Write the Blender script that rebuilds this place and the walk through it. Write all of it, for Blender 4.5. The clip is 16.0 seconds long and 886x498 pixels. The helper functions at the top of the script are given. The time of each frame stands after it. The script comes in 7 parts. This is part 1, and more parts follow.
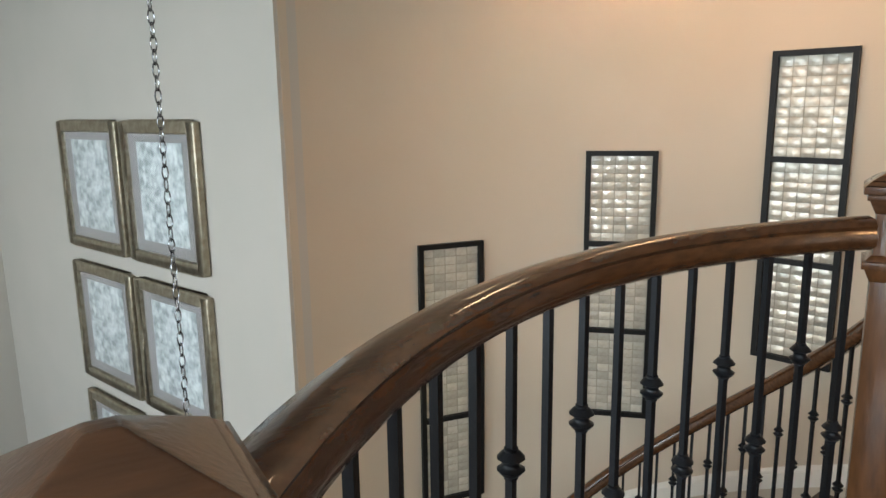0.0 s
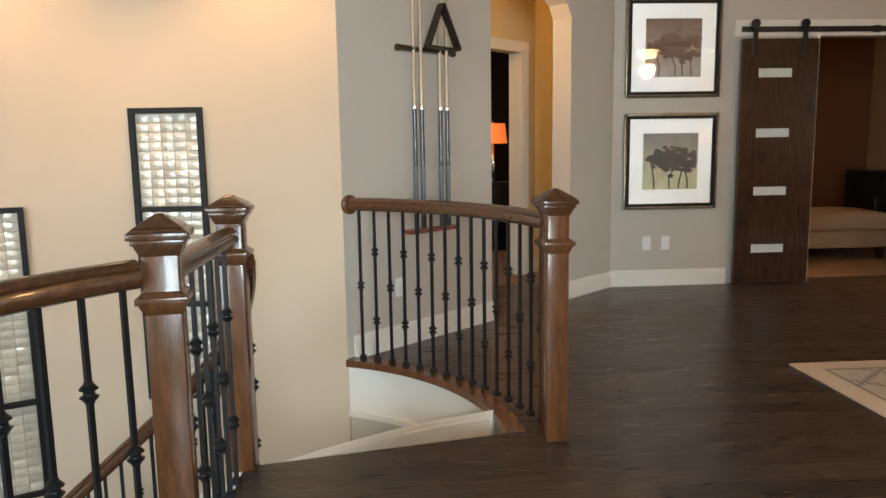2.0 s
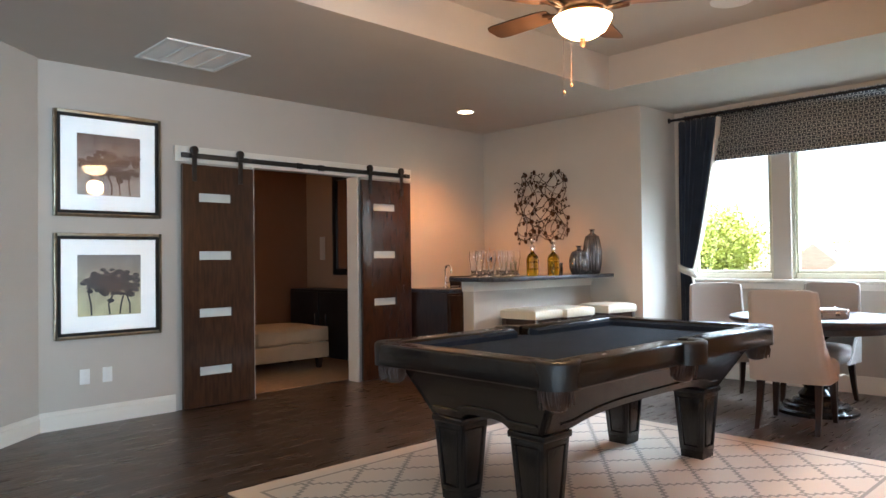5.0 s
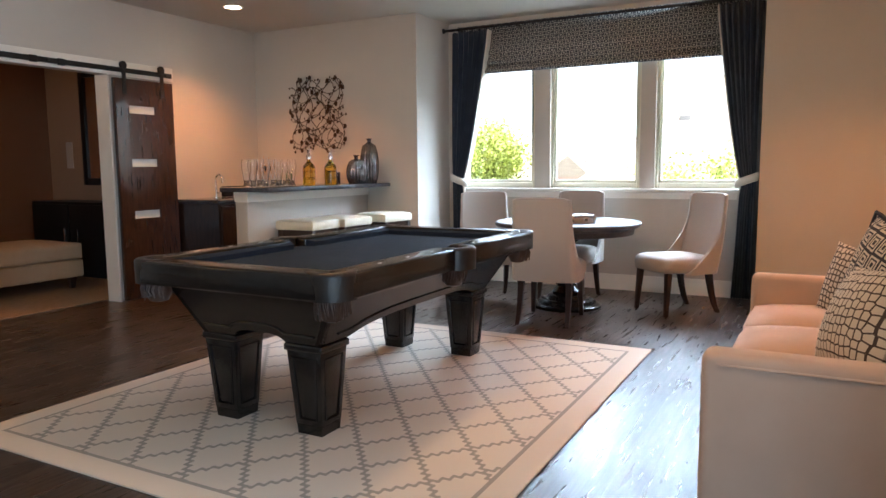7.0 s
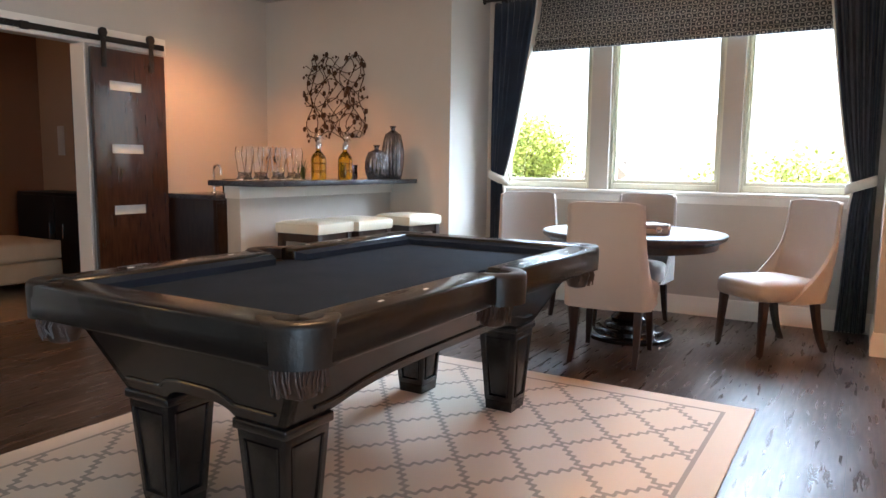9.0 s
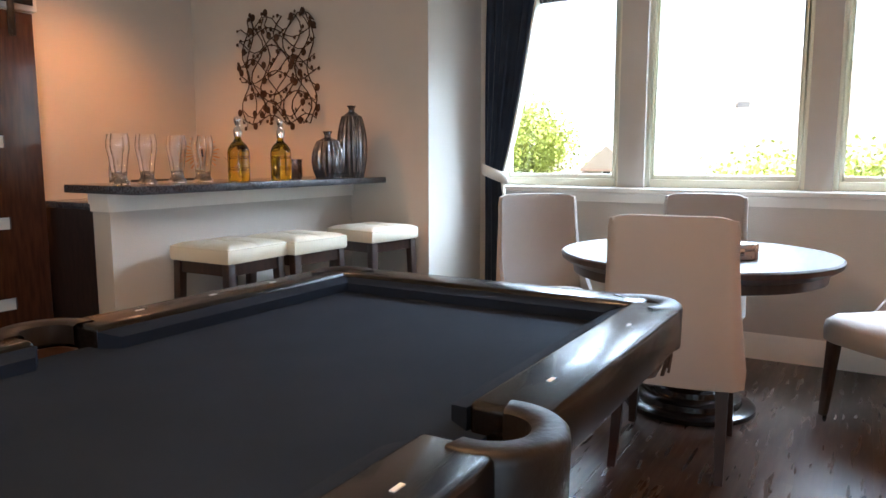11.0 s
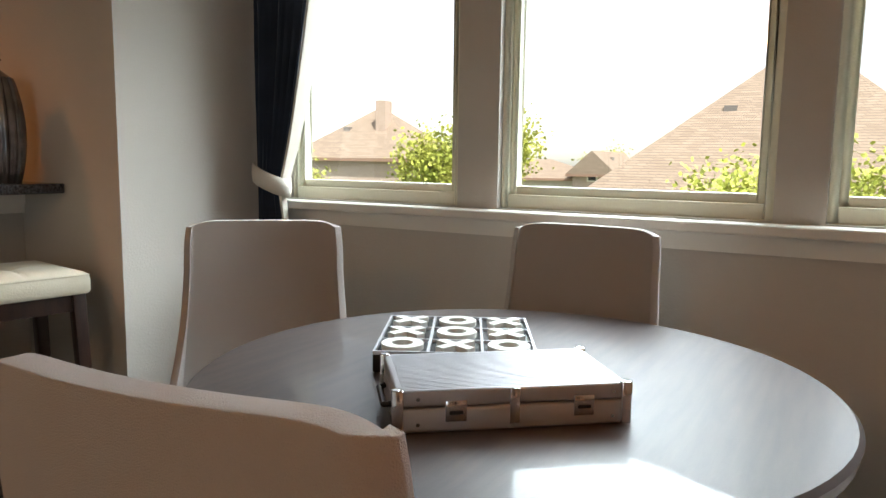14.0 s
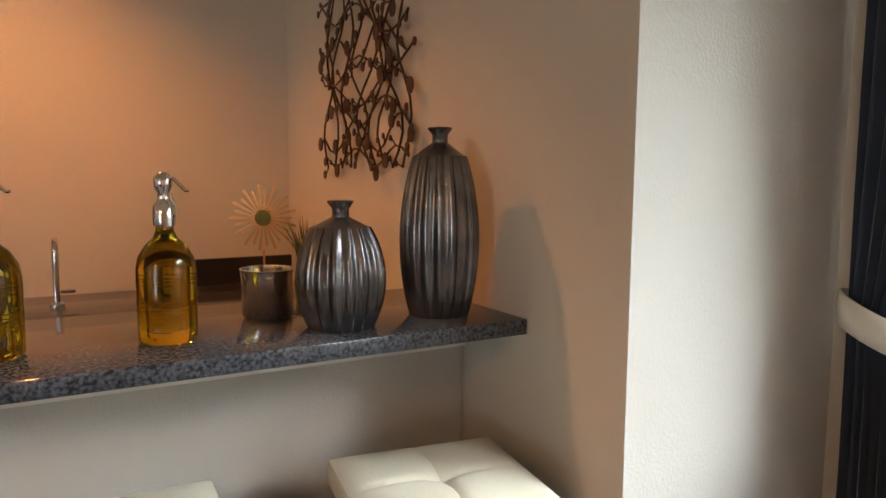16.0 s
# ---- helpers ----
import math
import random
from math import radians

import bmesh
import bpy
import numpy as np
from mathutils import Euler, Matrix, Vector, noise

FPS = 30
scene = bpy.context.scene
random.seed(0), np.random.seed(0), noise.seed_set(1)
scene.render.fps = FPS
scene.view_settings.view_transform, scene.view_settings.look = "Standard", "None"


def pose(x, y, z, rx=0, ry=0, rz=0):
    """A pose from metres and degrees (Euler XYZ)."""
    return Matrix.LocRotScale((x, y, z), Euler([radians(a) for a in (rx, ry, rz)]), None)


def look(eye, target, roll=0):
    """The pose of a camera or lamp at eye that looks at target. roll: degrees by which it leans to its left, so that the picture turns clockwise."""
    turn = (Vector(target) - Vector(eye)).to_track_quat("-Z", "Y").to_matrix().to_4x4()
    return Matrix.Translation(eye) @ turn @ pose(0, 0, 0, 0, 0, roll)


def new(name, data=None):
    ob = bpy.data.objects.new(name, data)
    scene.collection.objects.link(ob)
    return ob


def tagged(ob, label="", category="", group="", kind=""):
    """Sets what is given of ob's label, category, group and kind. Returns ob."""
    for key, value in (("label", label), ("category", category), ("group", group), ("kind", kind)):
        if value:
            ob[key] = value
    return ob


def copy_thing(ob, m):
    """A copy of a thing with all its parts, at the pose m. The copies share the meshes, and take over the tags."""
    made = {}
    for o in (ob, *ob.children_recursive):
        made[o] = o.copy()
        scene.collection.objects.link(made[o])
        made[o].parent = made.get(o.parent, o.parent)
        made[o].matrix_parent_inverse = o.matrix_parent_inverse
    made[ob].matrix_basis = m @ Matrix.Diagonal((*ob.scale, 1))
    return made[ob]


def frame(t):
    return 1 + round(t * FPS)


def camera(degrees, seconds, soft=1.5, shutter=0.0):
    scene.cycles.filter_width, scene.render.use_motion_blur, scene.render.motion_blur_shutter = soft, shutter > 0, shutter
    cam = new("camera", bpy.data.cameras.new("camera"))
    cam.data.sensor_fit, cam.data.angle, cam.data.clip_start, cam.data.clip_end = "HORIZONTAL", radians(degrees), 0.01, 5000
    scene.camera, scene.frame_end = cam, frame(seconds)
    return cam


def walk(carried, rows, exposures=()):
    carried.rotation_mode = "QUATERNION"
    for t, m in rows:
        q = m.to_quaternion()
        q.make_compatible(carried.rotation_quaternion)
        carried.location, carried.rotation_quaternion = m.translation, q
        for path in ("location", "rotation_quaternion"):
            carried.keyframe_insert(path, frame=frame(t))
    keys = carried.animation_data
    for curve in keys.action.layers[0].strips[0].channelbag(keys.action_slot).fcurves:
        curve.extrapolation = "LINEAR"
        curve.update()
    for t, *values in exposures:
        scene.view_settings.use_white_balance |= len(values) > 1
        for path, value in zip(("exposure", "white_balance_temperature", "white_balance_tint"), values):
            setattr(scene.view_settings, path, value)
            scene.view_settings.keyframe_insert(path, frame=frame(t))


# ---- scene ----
cam = camera(64.3, 16.0)
PATH = [
    (0, (1.02, 0.84, 1.177), (-0.247, 2.336, 0.785), -0.8),
    (0.5, (1.089, 0.849, 1.186), (0.139, 2.567, 0.808), -1.0),
    (1, (1.199, 0.854, 1.186), (0.603, 2.726, 0.81), -1.0),
    (1.5, (1.318, 0.844, 1.195), (1.1, 2.799, 0.835), -1.1),
    (2, (1.416, 0.817, 1.193), (1.528, 2.794, 0.914), -0.9),
    (2.5, (1.496, 0.81, 1.199), (1.791, 2.781, 1.032), -0.7),
    (3, (1.55, 0.801, 1.193), (2.044, 2.739, 1.185), -0.4),
    (3.5, (1.637, 0.785, 1.18), (2.441, 2.61, 1.33), -0.3),
    (4, (1.707, 0.875, 1.2), (2.834, 2.518, 1.378), -0.8),
    (4.2, (1.735, 0.892, 1.207), (2.946, 2.476, 1.373), -0.7),
    (6.3, (1.715, 0.958, 1.232), (3.324, 2.124, 1.004), -0.7),
    (6.5, (1.735, 0.962, 1.225), (3.405, 2.039, 0.994), -0.6),
    (7, (1.791, 0.951, 1.223), (3.541, 1.892, 0.993), -0.5),
    (7.5, (2.005, 0.946, 1.224), (3.776, 1.847, 0.993), -0.3),
    (8, (2.249, 1.029, 1.204), (4.017, 1.934, 0.969), 0.0),
    (8.5, (2.497, 1.275, 1.193), (4.238, 2.23, 0.957), 0.6),
    (9, (2.788, 1.503, 1.189), (4.491, 2.524, 0.954), 0.7),
    (9.2, (2.898, 1.567, 1.17), (4.584, 2.617, 0.938), 0.8),
    (11.3, (4.463, 2.264, 1.192), (6.178, 3.257, 0.923), -0.5),
    (11.5, (4.61, 2.268, 1.179), (6.35, 3.218, 0.912), -0.5),
    (12, (4.965, 2.26, 1.188), (6.757, 3.104, 0.914), -0.5),
    (12.5, (5.345, 2.182, 1.178), (7.155, 2.993, 0.917), -0.5),
    (13, (5.723, 2.146, 1.173), (7.565, 2.88, 0.915), -0.4),
    (13.5, (6.12, 2.126, 1.2), (7.937, 2.922, 0.953), 0.2),
    (14, (6.415, 2.31, 1.173), (8.132, 3.307, 0.926), 0.8),
    (14.5, (6.648, 2.608, 1.183), (8.201, 3.846, 0.941), 1.4),
    (15, (6.825, 2.930, 1.335), (8.120, 4.424, 1.065), 1.2),
    (15.5, (6.925, 3.260, 1.432), (8.103, 4.842, 1.160), 0.9),
    (16, (7.010, 3.585, 1.415), (8.010, 5.301, 1.200), 0.4),
]
EXPOSURES = [(0.0, 1.45, 6850, 8), (1.0, 1.55, 6550, 7), (2.0, 1.7, 6900, 5), (3.0, 1.8, 6850, 4), (4.0, 1.95, 5950, 3), (7.0, 1.85, 5600, 4), (9.0, 1.9, 5650, 5), (11.5, 1.65, 5600, 5), (12.5, 1.25, 5650, 5),
             (13.5, 0.7, 6200, 5), (14.5, 0.65, 7050, 7), (15.2, 1.1, 6950, 8), (16.0, 1.45, 6800, 7)]
walk(cam, [(t, look(eye, target, roll)) for t, eye, target, roll in PATH], EXPOSURES)

# ---- world, sun, lamps ----
world = bpy.data.worlds.new("sky")
scene.world = world
world.use_nodes = True
wn = world.node_tree
bg = wn.nodes["Background"]
sky = wn.nodes.new("ShaderNodeTexSky")
sky.sky_type, sky.sun_disc = "NISHITA", False
sky.sun_elevation, sky.sun_rotation = radians(50), radians(200)
bg.inputs["Strength"].default_value = 0.15
haze = wn.nodes.new("ShaderNodeHueSaturation")
haze.inputs["Saturation"].default_value, haze.inputs["Value"].default_value = 0.4, 1.3
wn.links.new(sky.outputs[0], haze.inputs["Color"])
wn.links.new(haze.outputs[0], bg.inputs["Color"])


def lamp(name, kind, m, energy, color, size=0.1, size_y=None, spot=None, blend=0.6):
    data = bpy.data.lights.new(name, kind)
    data.energy, data.color = energy, color
    if kind == "AREA":
        data.size = size
        if size_y:
            data.shape, data.size_y = "RECTANGLE", size_y
    elif kind == "SUN":
        data.angle = radians(0.6)
    else:
        data.shadow_soft_size = size
    if kind == "SPOT":
        data.spot_size, data.spot_blend = radians(spot), blend
    ob = new(name, data)
    ob.matrix_world = m
    return ob


WARM, ORANGE = (1.0, 0.52, 0.23), (1.0, 0.34, 0.09)
lamp("sun", "SUN", look((-14, -20, 36), (0, 0, 0)), 5.0, (1.0, 0.95, 0.88))
lamp("foyer_window_light", "AREA", look((-3.2, -3.3, 1.2), (-2.6, 2.0, 0.3)), 85, (0.66, 0.83, 1.0), 2.6, 3.4)
# added fill for the diagonal wall, set at an assumed window out of view
lamp("back_fill_light", "AREA", look((2.0, -2.52, 1.65), (1.9, 4.0, 1.1)), 85, (0.68, 0.85, 1.0), 1.9, 1.4)
lamp("bay_sky_light", "AREA", look((14.0, 1.4, 6.8), (7.5, 3.8, 1.0)), 2600, (0.78, 0.89, 1.0), 13.0, 5.0)
# the last can, at x 3.35, is added unseen to warm the sofa arm
CANS = [(6.93, 5.95, 40), (-0.75, 4.55, 19), (0.45, 4.55, 19), (6.6, 0.75, 38), (3.35, 0.75, 12)]
for cx, cy, power in CANS:
    lamp("can_light", "SPOT", look((cx, cy, 2.70), (cx, cy, 0)), power, ORANGE if cx > 6.5 else WARM, 0.05, spot=120, blend=0.8)
lamp("fan_light", "POINT", pose(4.75, 3.0, 2.2), 17, WARM, 0.10)
lamp("hall_light", "POINT", pose(1.75, 6.0, 2.3), 9, (1.0, 0.55, 0.18), 0.12)
lamp("back_room_light", "POINT", pose(5.0, 8.4, 2.5), 5, WARM, 0.12)

# ---- materials ----
MATS = {}


def mat(name, color, rough=0.6, metal=0.0, bump=0.0, scale=40.0, color2=None, stretch=(1, 1, 1), mix_scale=3.0, spec=0.5,
        transmission=0.0, ior=1.45, emit=0.0, coat=0.0, sheen=0.0, rough2=None, bump_scale=None, detail=6.0):
    if name in MATS:
        return MATS[name]
    m = bpy.data.materials.new(name)
    m.use_nodes = True
    nt = m.node_tree
    b = nt.nodes["Principled BSDF"]
    b.inputs["Base Color"].default_value = (*color, 1)
    b.inputs["Roughness"].default_value = rough
    b.inputs["Metallic"].default_value = metal
    b.inputs["Specular IOR Level"].default_value = spec
    b.inputs["IOR"].default_value = ior
    b.inputs["Transmission Weight"].default_value = transmission
    b.inputs["Coat Weight"].default_value = coat
    b.inputs["Sheen Weight"].default_value = sheen
    if emit:
        b.inputs["Emission Color"].default_value = (*color, 1)
        b.inputs["Emission Strength"].default_value = emit
    tc = nt.nodes.new("ShaderNodeTexCoord")
    mp = nt.nodes.new("ShaderNodeMapping")
    mp.inputs["Scale"].default_value = stretch
    nt.links.new(tc.outputs["Object"], mp.inputs["Vector"])
    if color2:
        n1 = nt.nodes.new("ShaderNodeTexNoise")
        n1.inputs["Scale"].default_value, n1.inputs["Detail"].default_value = mix_scale, detail
        nt.links.new(mp.outputs[0], n1.inputs["Vector"])
        mr = nt.nodes.new("ShaderNodeMapRange")
        mr.inputs["From Min"].default_value, mr.inputs["From Max"].default_value = 0.35, 0.65
        nt.links.new(n1.outputs["Fac"], mr.inputs["Value"])
        mx = nt.nodes.new("ShaderNodeMix")
        mx.data_type = "RGBA"
        mx.inputs["A"].default_value, mx.inputs["B"].default_value = (*color, 1), (*color2, 1)
        nt.links.new(mr.outputs[0], mx.inputs["Factor"])
        nt.links.new(mx.outputs["Result"], b.inputs["Base Color"])
        if rough2 is not None:
            r = nt.nodes.new("ShaderNodeMapRange")
            r.inputs["To Min"].default_value, r.inputs["To Max"].default_value = rough, rough2
            nt.links.new(n1.outputs["Fac"], r.inputs["Value"])
            nt.links.new(r.outputs[0], b.inputs["Roughness"])
    if bump:
        n2 = nt.nodes.new("ShaderNodeTexNoise")
        n2.inputs["Scale"].default_value, n2.inputs["Detail"].default_value = bump_scale or scale, 4
        nt.links.new(mp.outputs[0], n2.inputs["Vector"])
        bp = nt.nodes.new("ShaderNodeBump")
        bp.inputs["Strength"].default_value, bp.inputs["Distance"].default_value = bump, 0.004
        nt.links.new(n2.outputs["Fac"], bp.inputs["Height"])
        nt.links.new(bp.outputs[0], b.inputs["Normal"])
    MATS[name] = m
    return m


WALL = mat("wall_paint", (0.51, 0.475, 0.42), 0.75, bump=0.25, scale=120, color2=(0.54, 0.495, 0.44), mix_scale=1.5)
WALL_WARM = mat("stair_wall_paint", (0.58, 0.485, 0.375), 0.75, bump=0.25, scale=120, color2=(0.60, 0.505, 0.395), mix_scale=1.5)
CEIL = mat("ceiling_paint", (0.54, 0.50, 0.45), 0.85, bump=0.3, scale=90, color2=(0.56, 0.52, 0.47), mix_scale=2)
TRIM = mat("trim_paint", (0.78, 0.75, 0.68), 0.35, color2=(0.76, 0.72, 0.65), mix_scale=6)
WINPAINT = mat("window_paint", (0.74, 0.70, 0.55), 0.4)
OAK = mat("stained_oak", (0.145, 0.058, 0.022), 0.26, bump=0.2, scale=30, color2=(0.095, 0.038, 0.015), stretch=(6, 6, 1), mix_scale=9, coat=0.3)
OAK_RAIL = mat("stained_oak_rail", (0.100, 0.042, 0.018), 0.24, bump=0.15, scale=30, color2=(0.062, 0.026, 0.012), stretch=(7, 1.2, 9), mix_scale=9, coat=0.4)
IRON = mat("wrought_iron", (0.012, 0.013, 0.016), 0.42, metal=0.3, bump=0.15, scale=200)
BLACK_LACQ = mat("black_lacquered_wood", (0.006, 0.0048, 0.0045), 0.22, bump=0.08, scale=60, color2=(0.009, 0.0065, 0.0055), stretch=(1, 8, 8), mix_scale=6, coat=0.15)
ESPRESSO = mat("espresso_wood", (0.035, 0.016, 0.010), 0.32, bump=0.12, scale=40, color2=(0.018, 0.008, 0.006), stretch=(5, 5, 1), mix_scale=8, coat=0.3)
DOORWOOD = mat("barn_door_wood", (0.050, 0.023, 0.013), 0.22, bump=0.1, scale=40, color2=(0.028, 0.014, 0.009), stretch=(9, 9, 1), mix_scale=5, coat=0.3)
FELT = mat("blue_grey_felt", (0.010, 0.016, 0.030), 0.95, bump=0.3, scale=500, spec=0.15, color2=(0.013, 0.020, 0.036), mix_scale=5)
FABRIC = mat("cream_upholstery", (0.42, 0.375, 0.345), 0.9, bump=0.5, scale=600, color2=(0.41, 0.37, 0.335), mix_scale=4, sheen=0.2)
SOFA = mat("blush_cream_sofa_fabric", (0.60, 0.44, 0.34), 0.9, bump=0.5, scale=500, color2=(0.56, 0.405, 0.31), mix_scale=5, sheen=0.2)
LEATHER = mat("cream_leather", (0.74, 0.68, 0.54), 0.38, bump=0.2, scale=150, color2=(0.70, 0.64, 0.50), mix_scale=7)
NAVY = mat("navy_curtain_fabric", (0.012, 0.022, 0.042), 0.85, bump=0.4, scale=400, sheen=0.2, color2=(0.018, 0.03, 0.055), mix_scale=8)
CUFF = mat("cream_curtain_fabric", (0.62, 0.58, 0.50), 0.85, bump=0.3, scale=400)
GRANITE = mat("dark_granite", (0.018, 0.019, 0.024), 0.1, color2=(0.10, 0.105, 0.12), mix_scale=130, detail=3)
SILVER = mat("brushed_silver_glaze", (0.27, 0.26, 0.265), 0.24, metal=0.9, color2=(0.12, 0.115, 0.12), mix_scale=12, bump=0.1, scale=80)
CHROME = mat("chrome", (0.75, 0.75, 0.76), 0.12, metal=1.0)
ALU = mat("brushed_aluminium", (0.45, 0.45, 0.47), 0.36, metal=0.7, bump=0.2, scale=60, stretch=(1, 40, 40))
STEEL_BLACK = mat("black_steel", (0.02, 0.018, 0.017), 0.4, metal=0.4)
BRONZE = mat("dark_bronze", (0.05, 0.028, 0.018), 0.4, metal=0.7, color2=(0.09, 0.05, 0.03), mix_scale=30)
GLASS = mat("clear_glass", (1, 1, 1), 0.0, transmission=1.0, ior=1.45)
AMBER = mat("yellow_oil_glass", (0.85, 0.62, 0.04), 0.02, transmission=1.0, ior=1.4)
WHITE = mat("white_plastic", (0.8, 0.8, 0.78), 0.4)
MATBOARD = mat("white_mat_board", (0.78, 0.78, 0.76), 0.7)
BLACKF = mat("black_frame_paint", (0.009, 0.0085, 0.0085), 0.5, spec=0.3)
SILVERF = mat("silver_leaf_frame", (0.42, 0.37, 0.28), 0.35, metal=0.8, color2=(0.3, 0.25, 0.18), mix_scale=20)
CARPET = mat("beige_carpet", (0.34, 0.24, 0.16), 0.95, bump=0.8, scale=300, color2=(0.28, 0.2, 0.13), mix_scale=20)
BROWNWALL = mat("brown_wall_paint", (0.17, 0.075, 0.035), 0.8, bump=0.2, scale=120, color2=(0.18, 0.08, 0.04), mix_scale=2)
FROST = mat("frosted_glass", (0.62, 0.66, 0.64), 0.25, color2=(0.55, 0.6, 0.58), mix_scale=6)
BULB = mat("lit_alabaster_glass", (1.0, 0.66, 0.34), 0.4, emit=7.0)
CANLENS = mat("lit_lamp_lens", (1.0, 0.72, 0.45), 0.4, emit=14.0)
SHADE = mat("lit_orange_shade", (1.0, 0.24, 0.06), 0.8, emit=0.22)
LEAF = mat("tree_leaf", (0.32, 0.36, 0.06), 0.6, color2=(0.46, 0.46, 0.10), mix_scale=2)
BARK = mat("bark", (0.12, 0.09, 0.06), 0.9, bump=0.6, scale=30)
GRASS = mat("lawn", (0.07, 0.11, 0.03), 0.95, color2=(0.12, 0.14, 0.05), mix_scale=0.8, bump=0.5, scale=20)


def nodes_of(name, rough=0.6):
    m = bpy.data.materials.new(name)
    m.use_nodes = True
    nt = m.node_tree
    b = nt.nodes["Principled BSDF"]
    b.inputs["Roughness"].default_value = rough
    MATS[name] = m
    return m, nt, b


def math_node(nt, op, a, b=None, c=None):
    n = nt.nodes.new("ShaderNodeMath")
    n.operation = op
    for i, v in enumerate((a, b, c)):
        if v is None:
            continue
        if isinstance(v, (int, float)):
            n.inputs[i].default_value = v
        else:
            nt.links.new(v, n.inputs[i])
    return n.outputs[0]


def floor_material():
    m, nt, b = nodes_of("dark_hand_scraped_wood_floor", 0.3)
    b.inputs["Specular IOR Level"].default_value = 0.34
    tc = nt.nodes.new("ShaderNodeTexCoord")
    mp = nt.nodes.new("ShaderNodeMapping")
    nt.links.new(tc.outputs["Object"], mp.inputs["Vector"])
    br = nt.nodes.new("ShaderNodeTexBrick")
    br.offset, br.squash = 0.37, 1.0
    for k, v in (("Scale", 1.0), ("Mortar Size", 0.0012), ("Mortar Smooth", 0.3), ("Bias", 0.0), ("Brick Width", 1.4), ("Row Height", 0.125)):
        br.inputs[k].default_value = v
    br.inputs["Color1"].default_value = (0.034, 0.023, 0.017, 1)
    br.inputs["Color2"].default_value = (0.064, 0.044, 0.033, 1)
    br.inputs["Mortar"].default_value = (0.008, 0.006, 0.005, 1)
    nt.links.new(mp.outputs[0], br.inputs["Vector"])
    mp2 = nt.nodes.new("ShaderNodeMapping")
    mp2.inputs["Scale"].default_value = (1.6, 14, 1)
    nt.links.new(tc.outputs["Object"], mp2.inputs["Vector"])
    n = nt.nodes.new("ShaderNodeTexNoise")
    n.inputs["Scale"].default_value, n.inputs["Detail"].default_value = 3, 8
    nt.links.new(mp2.outputs[0], n.inputs["Vector"])
    mx = nt.nodes.new("ShaderNodeMix")
    mx.data_type, mx.blend_type = "RGBA", "MULTIPLY"
    mx.inputs["Factor"].default_value = 0.75
    cr = nt.nodes.new("ShaderNodeMapRange")
    cr.inputs["From Min"].default_value, cr.inputs["From Max"].default_value = 0.3, 0.7
    cr.inputs["To Min"].default_value, cr.inputs["To Max"].default_value = 0.4, 1.7
    nt.links.new(n.outputs["Fac"], cr.inputs["Value"])
    nt.links.new(br.outputs["Color"], mx.inputs["A"])
    nt.links.new(cr.outputs[0], mx.inputs["B"])
    nt.links.new(mx.outputs["Result"], b.inputs["Base Color"])
    n3 = nt.nodes.new("ShaderNodeTexNoise")
    n3.inputs["Scale"].default_value, n3.inputs["Detail"].default_value = 2.2, 5
    nt.links.new(mp2.outputs[0], n3.inputs["Vector"])
    rr = nt.nodes.new("ShaderNodeMapRange")
    rr.inputs["To Min"].default_value, rr.inputs["To Max"].default_value = 0.19, 0.40
    nt.links.new(n3.outputs["Fac"], rr.inputs["Value"])
    nt.links.new(rr.outputs[0], b.inputs["Roughness"])
    hsum = math_node(nt, "SUBTRACT", n3.outputs["Fac"], br.outputs["Fac"])
    bp = nt.nodes.new("ShaderNodeBump")
    bp.inputs["Strength"].default_value, bp.inputs["Distance"].default_value = 0.35, 0.006
    nt.links.new(hsum, bp.inputs["Height"])
    nt.links.new(bp.outputs[0], b.inputs["Normal"])
    return m


